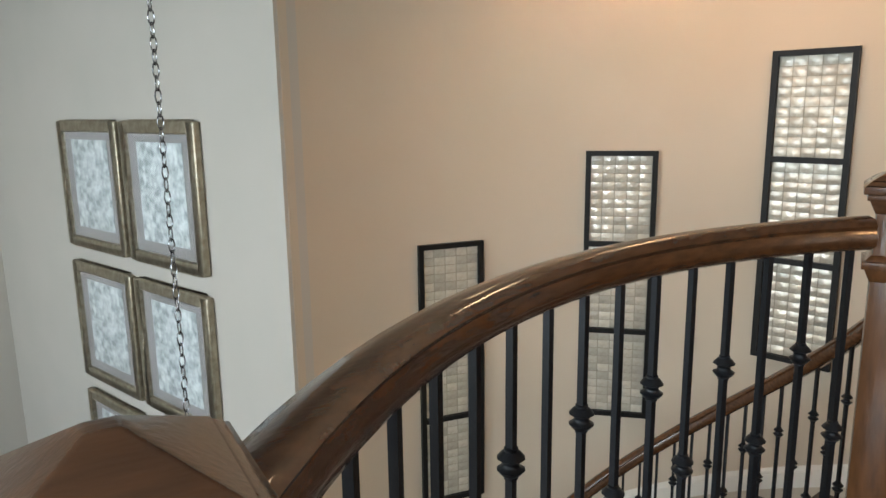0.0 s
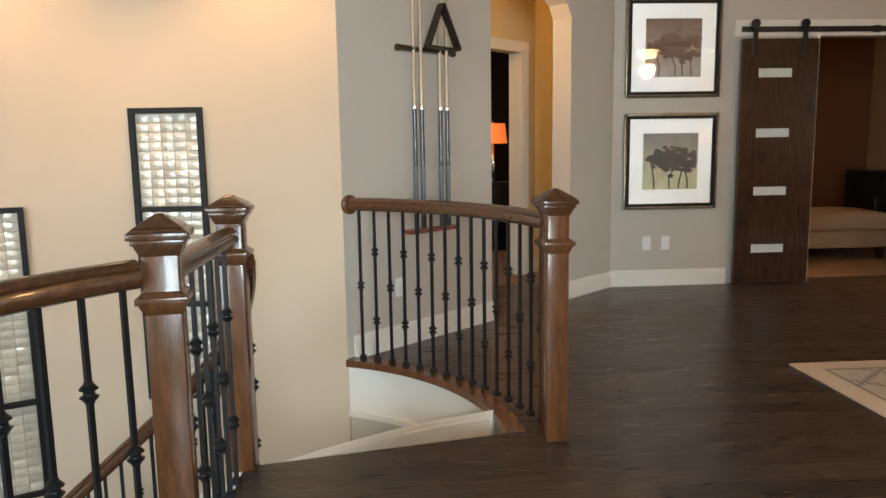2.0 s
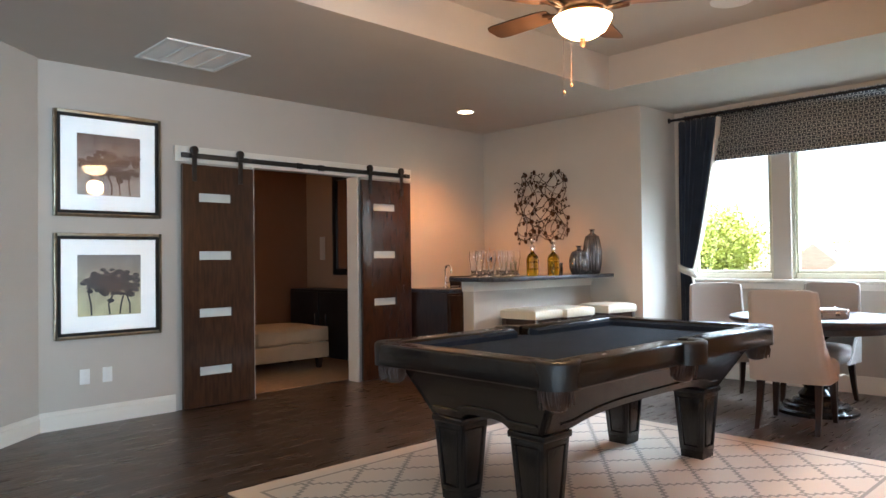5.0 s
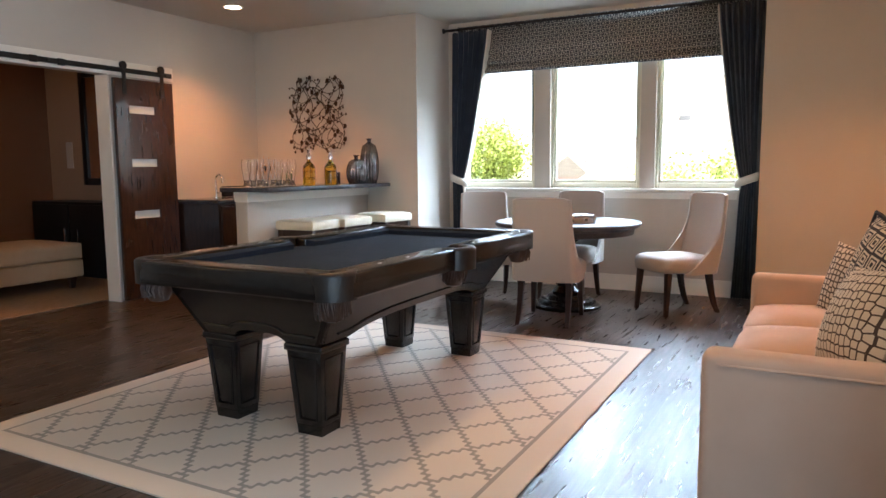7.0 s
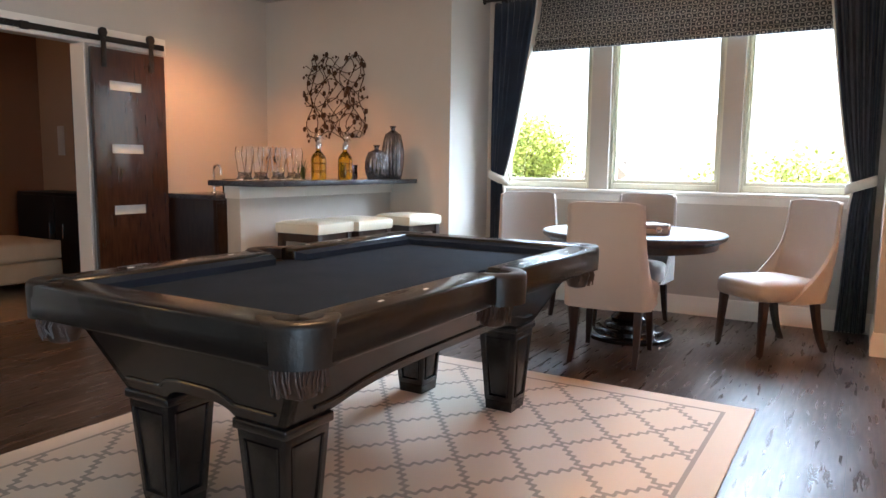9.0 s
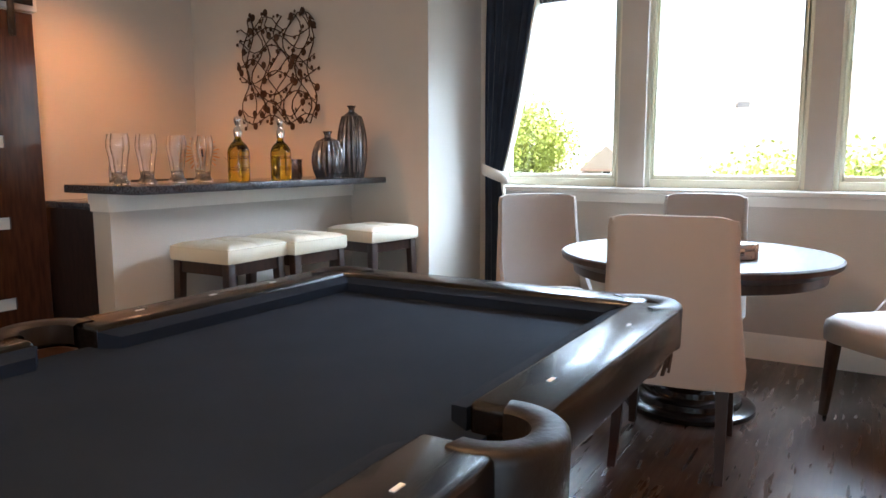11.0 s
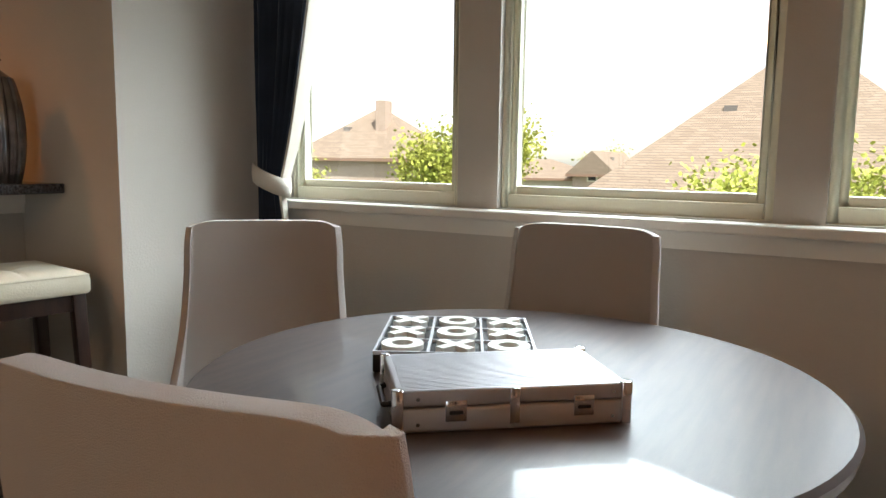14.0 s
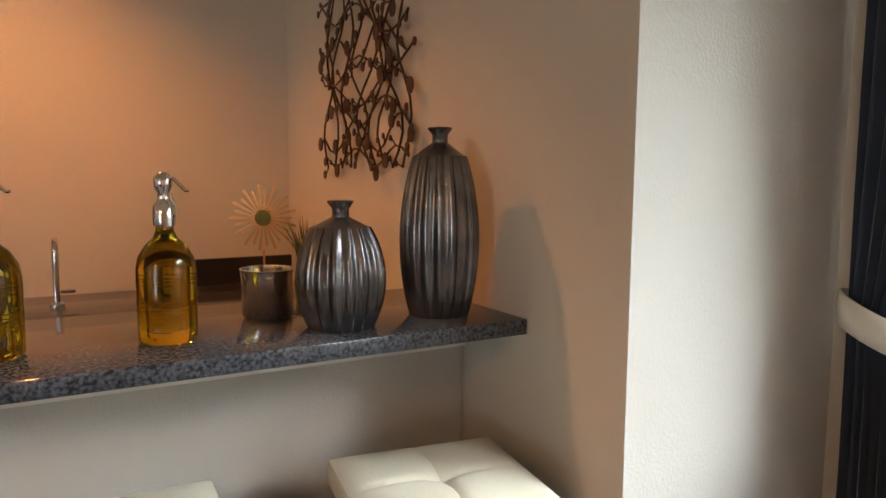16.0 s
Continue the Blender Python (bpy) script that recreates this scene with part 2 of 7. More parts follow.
def trellis_material(name, light, dark, pitch_x, pitch_y, width, wobble=0.0, wob_freq=0.0, size=None, border=0.0, band=0.0, axes=("X", "Y")):
    """Diamond lines of the given pitch, wavy if wobble is set, with a plain border and a line inside it."""
    m, nt, b = nodes_of(name, 0.95)
    tc = nt.nodes.new("ShaderNodeTexCoord")
    sp = nt.nodes.new("ShaderNodeSeparateXYZ")
    nt.links.new(tc.outputs["Object"], sp.inputs[0])
    x, y = sp.outputs[axes[0]], sp.outputs[axes[1]]
    u = math_node(nt, "DIVIDE", x, pitch_x)
    v = math_node(nt, "DIVIDE", y, pitch_y)
    p = math_node(nt, "ADD", u, v)
    q = math_node(nt, "SUBTRACT", u, v)
    if wobble:
        wp = math_node(nt, "MULTIPLY", math_node(nt, "SINE", math_node(nt, "MULTIPLY", q, wob_freq)), wobble)
        wq = math_node(nt, "MULTIPLY", math_node(nt, "SINE", math_node(nt, "MULTIPLY", p, wob_freq)), wobble)
        p, q = math_node(nt, "ADD", p, wp), math_node(nt, "ADD", q, wq)
    masks = []
    for w in (p, q):
        d = math_node(nt, "ABSOLUTE", math_node(nt, "SUBTRACT", math_node(nt, "FRACT", w), 0.5))
        masks.append(math_node(nt, "LESS_THAN", d, width))
    line = math_node(nt, "MAXIMUM", *masks)
    if size:
        ax, ay = math_node(nt, "ABSOLUTE", x), math_node(nt, "ABSOLUTE", y)
        dx = math_node(nt, "SUBTRACT", size[0] / 2, ax)
        dy = math_node(nt, "SUBTRACT", size[1] / 2, ay)
        d = math_node(nt, "MINIMUM", dx, dy)
        inside = math_node(nt, "GREATER_THAN", d, border)
        line = math_node(nt, "MULTIPLY", line, inside)
        ring = math_node(nt, "LESS_THAN", math_node(nt, "ABSOLUTE", math_node(nt, "SUBTRACT", d, border)), band / 2)
        line = math_node(nt, "MAXIMUM", line, ring)
    n = nt.nodes.new("ShaderNodeTexNoise")
    n.inputs["Scale"].default_value, n.inputs["Detail"].default_value = 260, 3
    nt.links.new(tc.outputs["Object"], n.inputs["Vector"])
    fac = math_node(nt, "MULTIPLY", line, math_node(nt, "ADD", math_node(nt, "MULTIPLY", n.outputs["Fac"], 0.5), 0.65))
    mx = nt.nodes.new("ShaderNodeMix")
    mx.data_type = "RGBA"
    mx.inputs["A"].default_value, mx.inputs["B"].default_value = (*light, 1), (*dark, 1)
    nt.links.new(fac, mx.inputs["Factor"])
    nt.links.new(mx.outputs["Result"], b.inputs["Base Color"])
    bp = nt.nodes.new("ShaderNodeBump")
    bp.inputs["Strength"].default_value, bp.inputs["Distance"].default_value = 0.5, 0.004
    nt.links.new(n.outputs["Fac"], bp.inputs["Height"])
    nt.links.new(bp.outputs[0], b.inputs["Normal"])
    return m


FLOOR = floor_material()

# ---- mesh helpers ----


def box(bm, x0, y0, z0, x1, y1, z1, m=None):
    vs = [bm.verts.new(c) for c in ((x0, y0, z0), (x1, y0, z0), (x1, y1, z0), (x0, y1, z0), (x0, y0, z1), (x1, y0, z1), (x1, y1, z1), (x0, y1, z1))]
    if m is not None:
        for v in vs:
            v.co = m @ v.co
    for f in ((0, 3, 2, 1), (4, 5, 6, 7), (0, 1, 5, 4), (1, 2, 6, 5), (2, 3, 7, 6), (3, 0, 4, 7)):
        bm.faces.new([vs[i] for i in f])
    return vs


def bevel(bm, w, seg=2, angle=30):
    bmesh.ops.remove_doubles(bm, verts=bm.verts, dist=1e-5)
    bmesh.ops.recalc_face_normals(bm, faces=bm.faces)
    es = [e for e in bm.edges if len(e.link_faces) == 2 and e.calc_face_angle(0) > radians(angle)]
    bmesh.ops.bevel(bm, geom=es, offset=w, segments=seg, affect="EDGES", profile=0.5, clamp_overlap=True)


def link(name, bm, material, smooth=None):
    bmesh.ops.recalc_face_normals(bm, faces=bm.faces)
    me = bpy.data.meshes.new(name)
    bm.to_mesh(me)
    bm.free()
    for mt in material if isinstance(material, (list, tuple)) else (material,):
        me.materials.append(mt)
    if smooth:
        me.shade_smooth()
        me.set_sharp_from_angle(angle=radians(smooth))
    return new(name, me)


def part(name, bm, material, parent, label="", smooth=40):
    ob = link(name, bm, material, smooth)
    ob.parent = parent
    return tagged(ob, label)


def thing(name, m, label, category, group=""):
    ob = new(name)
    ob.matrix_basis = m
    return tagged(ob, label, category, group)


def solo(name, bm, material, m, label, category, group="", smooth=40):
    ob = link(name, bm, material, smooth)
    ob.matrix_basis = m
    return tagged(ob, label, category, group)


def structure(name, bm, material, label, smooth=None, m=None):
    ob = link(name, bm, material, smooth)
    if m is not None:
        ob.matrix_basis = m
    return tagged(ob, label, kind="structure")


def bx(*a, b=0.0, seg=2, m=None):
    bm = bmesh.new()
    box(bm, *a, m=m)
    if b:
        bevel(bm, b, seg)
    return bm


def lathe(bm, profile, n=24, m=None, flute=0, depth=0.0):
    """profile: (radius, z) from bottom to top."""
    rings = []
    for r, z in profile:
        ring = []
        for i in range(n):
            a = 2 * math.pi * i / n
            k = r * (1 - depth * (0.5 - 0.5 * math.cos(flute * a))) if flute else r
            v = Vector((k * math.cos(a), k * math.sin(a), z))
            ring.append(bm.verts.new(m @ v if m is not None else v))
        rings.append(ring)
    for a, b2 in zip(rings, rings[1:]):
        for i in range(n):
            bm.faces.new((a[i], a[(i + 1) % n], b2[(i + 1) % n], b2[i]))
    bm.faces.new(rings[0][::-1])
    bm.faces.new(rings[-1])
    return bm


def lathed(profile, n=24, m=None, **k):
    return lathe(bmesh.new(), profile, n, m, **k)


def sweep(bm, path, profile, closed=False, up=Vector((0, 0, 1)), caps=True):
    """profile: (side, up) points carried along the path."""
    pts = [Vector(p) for p in path]
    rings = []
    for i, p in enumerate(pts):
        a = pts[i - 1] if i or closed else pts[0]
        b2 = pts[(i + 1) % len(pts)] if i + 1 < len(pts) or closed else pts[-1]
        t = (b2 - a).normalized()
        s = t.cross(up)
        s = s.normalized() if s.length > 1e-4 else Vector((1, 0, 0))
        u = s.cross(t).normalized()
        rings.append([bm.verts.new(p + s * q[0] + u * q[1]) for q in profile])
    n = len(profile)
    pairs = list(zip(rings, rings[1:])) + ([(rings[-1], rings[0])] if closed else [])
    for a, b2 in pairs:
        for j in range(n):
            bm.faces.new((a[j], a[(j + 1) % n], b2[(j + 1) % n], b2[j]))
    if caps and not closed:
        bm.faces.new(rings[0][::-1])
        bm.faces.new(rings[-1])
    return bm


def circle(r, n=8):
    return [(r * math.cos(2 * math.pi * i / n), r * math.sin(2 * math.pi * i / n)) for i in range(n)]


def taper(bm, a, b2, sa, sb, m=None):
    """A square leg from a to b2, with half sizes (x, y) at both ends."""
    vs = []
    for p, s in ((a, sa), (b2, sb)):
        for dx, dy in ((-1, -1), (1, -1), (1, 1), (-1, 1)):
            v = Vector((p[0] + dx * s[0], p[1] + dy * s[1], p[2]))
            vs.append(bm.verts.new(m @ v if m is not None else v))
    for f in ((3, 2, 1, 0), (4, 5, 6, 7), (0, 1, 5, 4), (1, 2, 6, 5), (2, 3, 7, 6), (3, 0, 4, 7)):
        bm.faces.new([vs[i] for i in f])
    return bm


def panel_wall(p, q, z0, z1, thick, holes=()):
    """A wall whose visible face runs from p to q; its body lies to the left of that way. holes: (u0, u1, z0, z1, rise)."""
    L = math.hypot(q[0] - p[0], q[1] - p[1])
    m = pose(p[0], p[1], 0, 0, 0, math.degrees(math.atan2(q[1] - p[1], q[0] - p[0])))
    bm = bmesh.new()
    cuts = sorted({0.0, L, *(h[0] for h in holes), *(h[1] for h in holes)})
    for a, b2 in zip(cuts, cuts[1:]):
        here = [h for h in holes if h[0] < (a + b2) / 2 < h[1]]
        if not here:
            box(bm, a, 0, z0, b2, thick, z1, m)
            continue
        h = here[0]
        if h[2] > z0 + 1e-4:
            box(bm, a, 0, z0, b2, thick, h[2], m)
        rise = h[4] if len(h) > 4 else 0
        if not rise:
            if h[3] < z1:
                box(bm, a, 0, h[3], b2, thick, z1, m)
            continue
        n = 16
        low, top = [], []
        for i in range(n + 1):
            s = 2 * i / n - 1
            zz = h[3] + rise * math.sqrt(max(0, 1 - abs(s) ** 2.2))
            x = a + (b2 - a) * i / n
            low.append([bm.verts.new(m @ Vector((x, yy, zz))) for yy in (0, thick)])
            top.append([bm.verts.new(m @ Vector((x, yy, z1))) for yy in (0, thick)])
        for i in range(n):
            bm.faces.new((low[i][0], low[i + 1][0], top[i + 1][0], top[i][0]))
            bm.faces.new((low[i + 1][1], low[i][1], top[i][1], top[i + 1][1]))
            bm.faces.new((low[i][1], low[i + 1][1], low[i + 1][0], low[i][0]))
            bm.faces.new((top[i][0], top[i + 1][0], top[i + 1][1], top[i][1]))
        bm.faces.new((low[0][0], top[0][0], top[0][1], low[0][1]))
        bm.faces.new((low[-1][1], top[-1][1], top[-1][0], low[-1][0]))
    return bm

# ---- the plan ----
C0, RW = Vector((-0.12, 3.31)), 1.887
P, Q = (1.09, 4.77), (3.18, 6.69)
CEILZ, LOW = 2.75, -3.0
TURN_PQ = math.degrees(math.atan2(Q[1] - P[1], Q[0] - P[0]))


def polar(r, deg, z=0.0):
    return Vector((C0.x + r * math.cos(radians(deg)), C0.y + r * math.sin(radians(deg)), z))


def arc3(a, b2, c, n):
    """n + 1 points on the circle through three points, from a to c."""
    (ax, ay), (bx_, by_), (cx, cy) = a, b2, c
    d = 2 * (ax * (by_ - cy) + bx_ * (cy - ay) + cx * (ay - by_))
    ux = ((ax * ax + ay * ay) * (by_ - cy) + (bx_ * bx_ + by_ * by_) * (cy - ay) + (cx * cx + cy * cy) * (ay - by_)) / d
    uy = ((ax * ax + ay * ay) * (cx - bx_) + (bx_ * bx_ + by_ * by_) * (ax - cx) + (cx * cx + cy * cy) * (bx_ - ax)) / d
    r = math.hypot(ax - ux, ay - uy)
    t0, t1 = math.atan2(ay - uy, ax - ux), math.atan2(cy - uy, cx - ux)
    tm = math.atan2(by_ - uy, bx_ - ux)
    if (t1 - t0) % (2 * math.pi) < (tm - t0) % (2 * math.pi):
        span = -((t0 - t1) % (2 * math.pi))
    else:
        span = (t1 - t0) % (2 * math.pi)
    return [(ux + r * math.cos(t0 + span * i / n), uy + r * math.sin(t0 + span * i / n)) for i in range(n + 1)]


POST_A, POST_B, POST_C, POST_D = (0.80, 2.64), (0.79, 3.42), (2.02, 3.58), (0.70, 0.97)
GUARD = arc3(POST_A, (0.445, 1.80), POST_D, 24)
EDGE_C = arc3((1.87, 3.65), (1.66, 4.30), P, 20)

# ---- floor ----
bm = bmesh.new()
outline = [ (9.0, -2.4), (9.0, 7.1), (3.2, 7.1)] + [(1.20, 4.95)] + EDGE_C[::-1] + [POST_B] + GUARD + [(0.70, 0.2), (0.70, -2.4)]
outline = [(x, y) for x, y in outline]
top = [bm.verts.new((x, y, 0.0)) for x, y in outline]
low = [bm.verts.new((x, y, -0.028)) for x, y in outline]
bm.faces.new(top)
bm.faces.new(low[::-1])
for i in range(len(top)):
    j = (i + 1) % len(top)
    bm.faces.new((low[i], low[j], top[j], top[i]))
structure("floor", bm, FLOOR, "dark hand-scraped wood plank floor of the upper room")
bm = bmesh.new()
top = [bm.verts.new((x, y, -0.03)) for x, y in outline]
low = [bm.verts.new((x, y, -0.32)) for x, y in outline]
bm.faces.new(top), bm.faces.new(low[::-1])
for i in range(len(top)):
    j = (i + 1) % len(top)
    bm.faces.new((low[i], low[j], top[j], top[i]))
structure("floor_slab", bm, WALL_WARM, "floor slab under the wooden floor")
bm = bx(-6.3, -4.6, LOW - 0.2, 3.4, 6.2, LOW)
structure("lower_floor", bm, FLOOR, "dark wood floor of the entrance hall below")
bm = bx(0.5, 6.9, -0.06, 8.6, 12.2, 0.004)
structure("carpet_floor", bm, CARPET, "beige carpet of the adjoining room")

# ---- walls ----
DOOR_X0, DOOR_X1, DOOR_Z = 4.90, 6.09, 2.09
structure("wall_north", panel_wall((3.18, 6.71), (8.02, 6.71), 0, 2.75, 0.13, [(DOOR_X0 - 3.18, DOOR_X1 - 3.18, 0, DOOR_Z)]), WALL, "beige painted wall with a wide doorway")
structure("wall_east", bx(8.02, 4.72, 0, 8.15, 6.84, 2.75), WALL, "beige painted wall beside the bar")
structure("wall_bay_left", bx(8.02, 4.585, 0, 8.86, 4.72, 2.75), WALL, "side wall of the window bay")
structure("wall_bay_right", bx(8.035, 1.27, 0, 8.86, 1.405, 2.75), WALL, "side wall of the window bay")
structure("wall_east_far", bx(8.035, -2.38, 0, 8.168, 1.27, 2.75), WALL, "beige painted wall beyond the sofa")
WINS = [(1.555, 2.375), (2.515, 3.425), (3.59, 4.425)]
WZ0, WZ1 = 1.008, 2.52
structure("wall_window", panel_wall((8.72, 4.585), (8.72, 1.407), 0, 2.75, 0.16, [(4.585 - b2, 4.585 - a, WZ0, WZ1) for a, b2 in WINS[::-1]]), WALL, "beige painted window wall of the bay")
ARCH = (1.275, 2.225)
structure("wall_diagonal", panel_wall(P, Q, 0, 2.75, 0.17, [(*ARCH, 0, 2.17, 0.19)]), WALL, "beige painted diagonal wall with an arched opening")
bm = bmesh.new()
n = 40
ring = []
for i in range(n + 1):
    a = 50.4 + (185 - 50.4) * i / n
    ring.append([bm.verts.new(polar(r, a, z)) for r, z in ((RW, LOW), (RW, 2.75), (RW + 0.14, 2.75), (RW + 0.14, LOW))])
for a, b2 in zip(ring, ring[1:]):
    for j in range(4):
        bm.faces.new((a[j], a[(j + 1) % 4], b2[(j + 1) % 4], b2[j]))
bm.faces.new(ring[0]), bm.faces.new(ring[-1][::-1])
structure("wall_stair", bm, WALL_WARM, "warm cream curved wall round the staircase", smooth=30)
bm = bmesh.new()
ring = []
lower = [Vector((x, y, 0)) for x, y in EDGE_C]
for i, p in enumerate(lower):
    o = (p.xy - C0).normalized() * 0.12
    ring.append([bm.verts.new((p.x + dx * o.x, p.y + dx * o.y, z)) for dx, z in ((0.0, LOW), (0.0, -0.325), (1, -0.325), (1, LOW))])
for a, b2 in zip(ring, ring[1:]):
    for j in range(4):
        bm.faces.new((a[j], a[(j + 1) % 4], b2[(j + 1) % 4], b2[j]))
bm.faces.new(ring[0]), bm.faces.new(ring[-1][::-1])
structure("wall_stair_lower", bm, WALL_WARM, "curved wall of the staircase below the landing", smooth=30)
structure("wall_foyer", bx(-6.4, 3.12, LOW, -2.003, 3.26, 2.75), WALL, "grey-beige wall of the entrance hall")
structure("wall_foyer_west", bx(-6.5, -4.6, LOW, -6.35, 3.24, 2.75), WALL, "beige wall of the entrance hall")
structure("wall_foyer_south", panel_wall((-6.35, -4.0), (1.0, -4.0), LOW, 2.75, -0.14, [(1.5, 4.9, -0.9, 2.45)]), WALL, "entrance hall wall with a tall window")
# the opening is assumed, to go with the added fill lamp
structure("wall_back", panel_wall((0.9, -2.38), (8.17, -2.38), LOW, 2.75, -0.12, [(0.45, 2.35, 0.95, 2.35)]), WALL, "beige painted wall with an assumed, unseen window opening")
structure("wall_foyer_east", bx(1.0, -4.0, LOW, 1.12, -2.39, 2.75), WALL, "beige painted wall")
structure("wall_lower_east", bx(0.95, -2.38, LOW, 1.07, 2.9, -0.33), WALL, "beige wall of the entrance hall below")
# stretch below x 3.9 is added, unseen, to shade the sofa arm from the back lamp
structure("wall_sofa", bx(2.95, 0.02, 0, 8.034, 0.15, 2.75), WALL, "beige painted wall behind the sofa, lengthened unseen as a light block")

# ---- ceiling with its tray ----
TX0, TX1, TY0, TY1, TZ = 2.85, 7.26, 1.15, 4.45, 3.06
bm = bmesh.new()
for a in ((-6.5, -4.2, 9.0, TY0), (-6.5, TY1, 9.0, 8.2), (-6.5, TY0, TX0, TY1), (TX1, TY0, 9.0, TY1)):
    box(bm, a[0], a[1], CEILZ, a[2], a[3], CEILZ + 0.12)
box(bm, TX0 - 0.1, TY0 - 0.1, CEILZ + 0.12, TX0, TY1 + 0.1, TZ)
box(bm, TX1, TY0 - 0.1, CEILZ + 0.12, TX1 + 0.1, TY1 + 0.1, TZ)
box(bm, TX0, TY0 - 0.1, CEILZ + 0.12, TX1, TY0, TZ)
box(bm, TX0, TY1, CEILZ + 0.12, TX1, TY1 + 0.1, TZ)
box(bm, TX0 - 0.1, TY0 - 0.1, TZ, TX1 + 0.1, TY1 + 0.1, TZ + 0.1)
structure("ceiling", bm, CEIL, "cream ceiling with a raised tray in the middle")
structure("backroom_ceiling", bx(0.5, 8.2, 2.75, 8.6, 12.2, 2.87), CEIL, "ceiling of the adjoining room")
structure("backroom_wall_side", bx(7.35, 6.84, 0.004, 7.47, 9.7, 2.75), mat("tan_wall_paint", (0.30, 0.19, 0.12), 0.8), "tan wall of the adjoining room")
structure("backroom_wall_far", bx(3.6, 9.55, 0.004, 7.35, 9.7, 2.75), BROWNWALL, "dark brown wall of the adjoining room")
structure("backroom_wall_left", bx(3.5, 6.9, 0.004, 3.6, 9.55, 2.75), BROWNWALL, "dark brown wall of the adjoining room")

# ---- baseboards ----


def baseboard(name, path, z=0.0, h=0.14, label="white painted baseboard"):
    prof = [(0, 0), (0.016, 0), (0.016, h * 0.72), (0.011, h * 0.78), (0.011, h * 0.9), (0.004, h), (0, h)]
    bm = bmesh.new()
    pts = [Vector((*p, z)) if len(p) == 2 else Vector(p) for p in path]
    nrm = []
    for i in range(len(pts) - 1):
        d = (pts[i + 1] - pts[i]).xy.normalized()
        nrm.append(Vector((d.y, -d.x)))
    rings = []
    for i, p in enumerate(pts):
        a, b2 = nrm[max(0, i - 1)], nrm[min(i, len(nrm) - 1)]
        o = (a + b2).normalized()
        o = o / max(0.3, o.dot(a))
        rings.append([bm.verts.new((p.x + o.x * s, p.y + o.y * s, p.z + q)) for s, q in prof])
    for a, b2 in zip(rings, rings[1:]):
        for j in range(len(prof)):
            k = (j + 1) % len(prof)
            bm.faces.new((a[j], a[k], b2[k], b2[j]))
    bm.faces.new(rings[0][::-1]), bm.faces.new(rings[-1])
    return structure(name, bm, TRIM, label, smooth=30)


def along(u, v=0.0):
    a = radians(TURN_PQ)
    return (P[0] + u * math.cos(a) - v * math.sin(a), P[1] + u * math.sin(a) + v * math.cos(a))


baseboard("baseboard", [along(0.04), along(ARCH[0])])
baseboard("baseboard", [along(ARCH[1], 0.17), along(ARCH[1]), (3.18, 6.70), (4.2, 6.705)])
baseboard("baseboard", [(6.16, 6.705), (6.80, 6.705)])
baseboard("baseboard", [(8.02, 5.2), (8.02, 4.585), (8.72, 4.585), (8.72, 1.407), (8.035, 1.405), (8.035, 0.15)], h=0.155)
baseboard("baseboard", [(7.98, 0.15), (2.95, 0.15)])


def stair_radius(a):
    return RW if a > 50 else (EDGE_R[0] + (RW - EDGE_R[0]) * max(0, (a - 12) / 38))


EDGE_R = [(Vector(EDGE_C[0]) - C0).length]
baseboard("stair_skirting", [(*polar(stair_radius(a) - 0.001, a).xy, -0.78 - 0.0147 * (a - 70.5) - 0.14) for a in range(184, 14, -4)], h=0.14, label="white skirting that follows the curved stair")
bm = bmesh.new()
sweep(bm, [(*p, -0.17) for p in EDGE_C], [(-0.012, -0.14), (0.012, -0.14), (0.012, 0.138), (-0.012, 0.138)])
structure("landing_fascia", bm, TRIM, "white curved fascia below the edge of the landing", smooth=30)
bm = bmesh.new()
sweep(bm, [(*p, -0.305) for p in EDGE_C], [(-0.03, -0.02), (0.03, -0.02), (0.018, 0.0), (0.018, 0.012), (-0.03, 0.012)])
structure("landing_moulding", bm, TRIM, "white moulding along the fascia", smooth=30)
bm = bmesh.new()
sweep(bm, [(*p, -0.004) for p in EDGE_C], [(-0.04, -0.022), (0.04, -0.022), (0.045, 0.0), (0.04, 0.018), (-0.04, 0.018)])
structure("landing_nosing", bm, OAK, "dark stained nosing along the landing edge", smooth=30)
bm = bmesh.new()
sweep(bm, [(*p, -0.004) for p in GUARD], [(-0.05, -0.022), (0.05, -0.022), (0.05, 0.018), (-0.05, 0.018)])
structure("landing_nosing", bm, OAK, "dark stained nosing under the curved railing", smooth=30)

# ---- stairs ----
RISE, STEP, A0 = 0.178, 12.1, 6.0
INNER = 0.93
stair = thing("staircase", pose(0, 0, 0), "curved staircase with dark wooden treads and white risers", "staircase")
stair["kind"] = "structure"
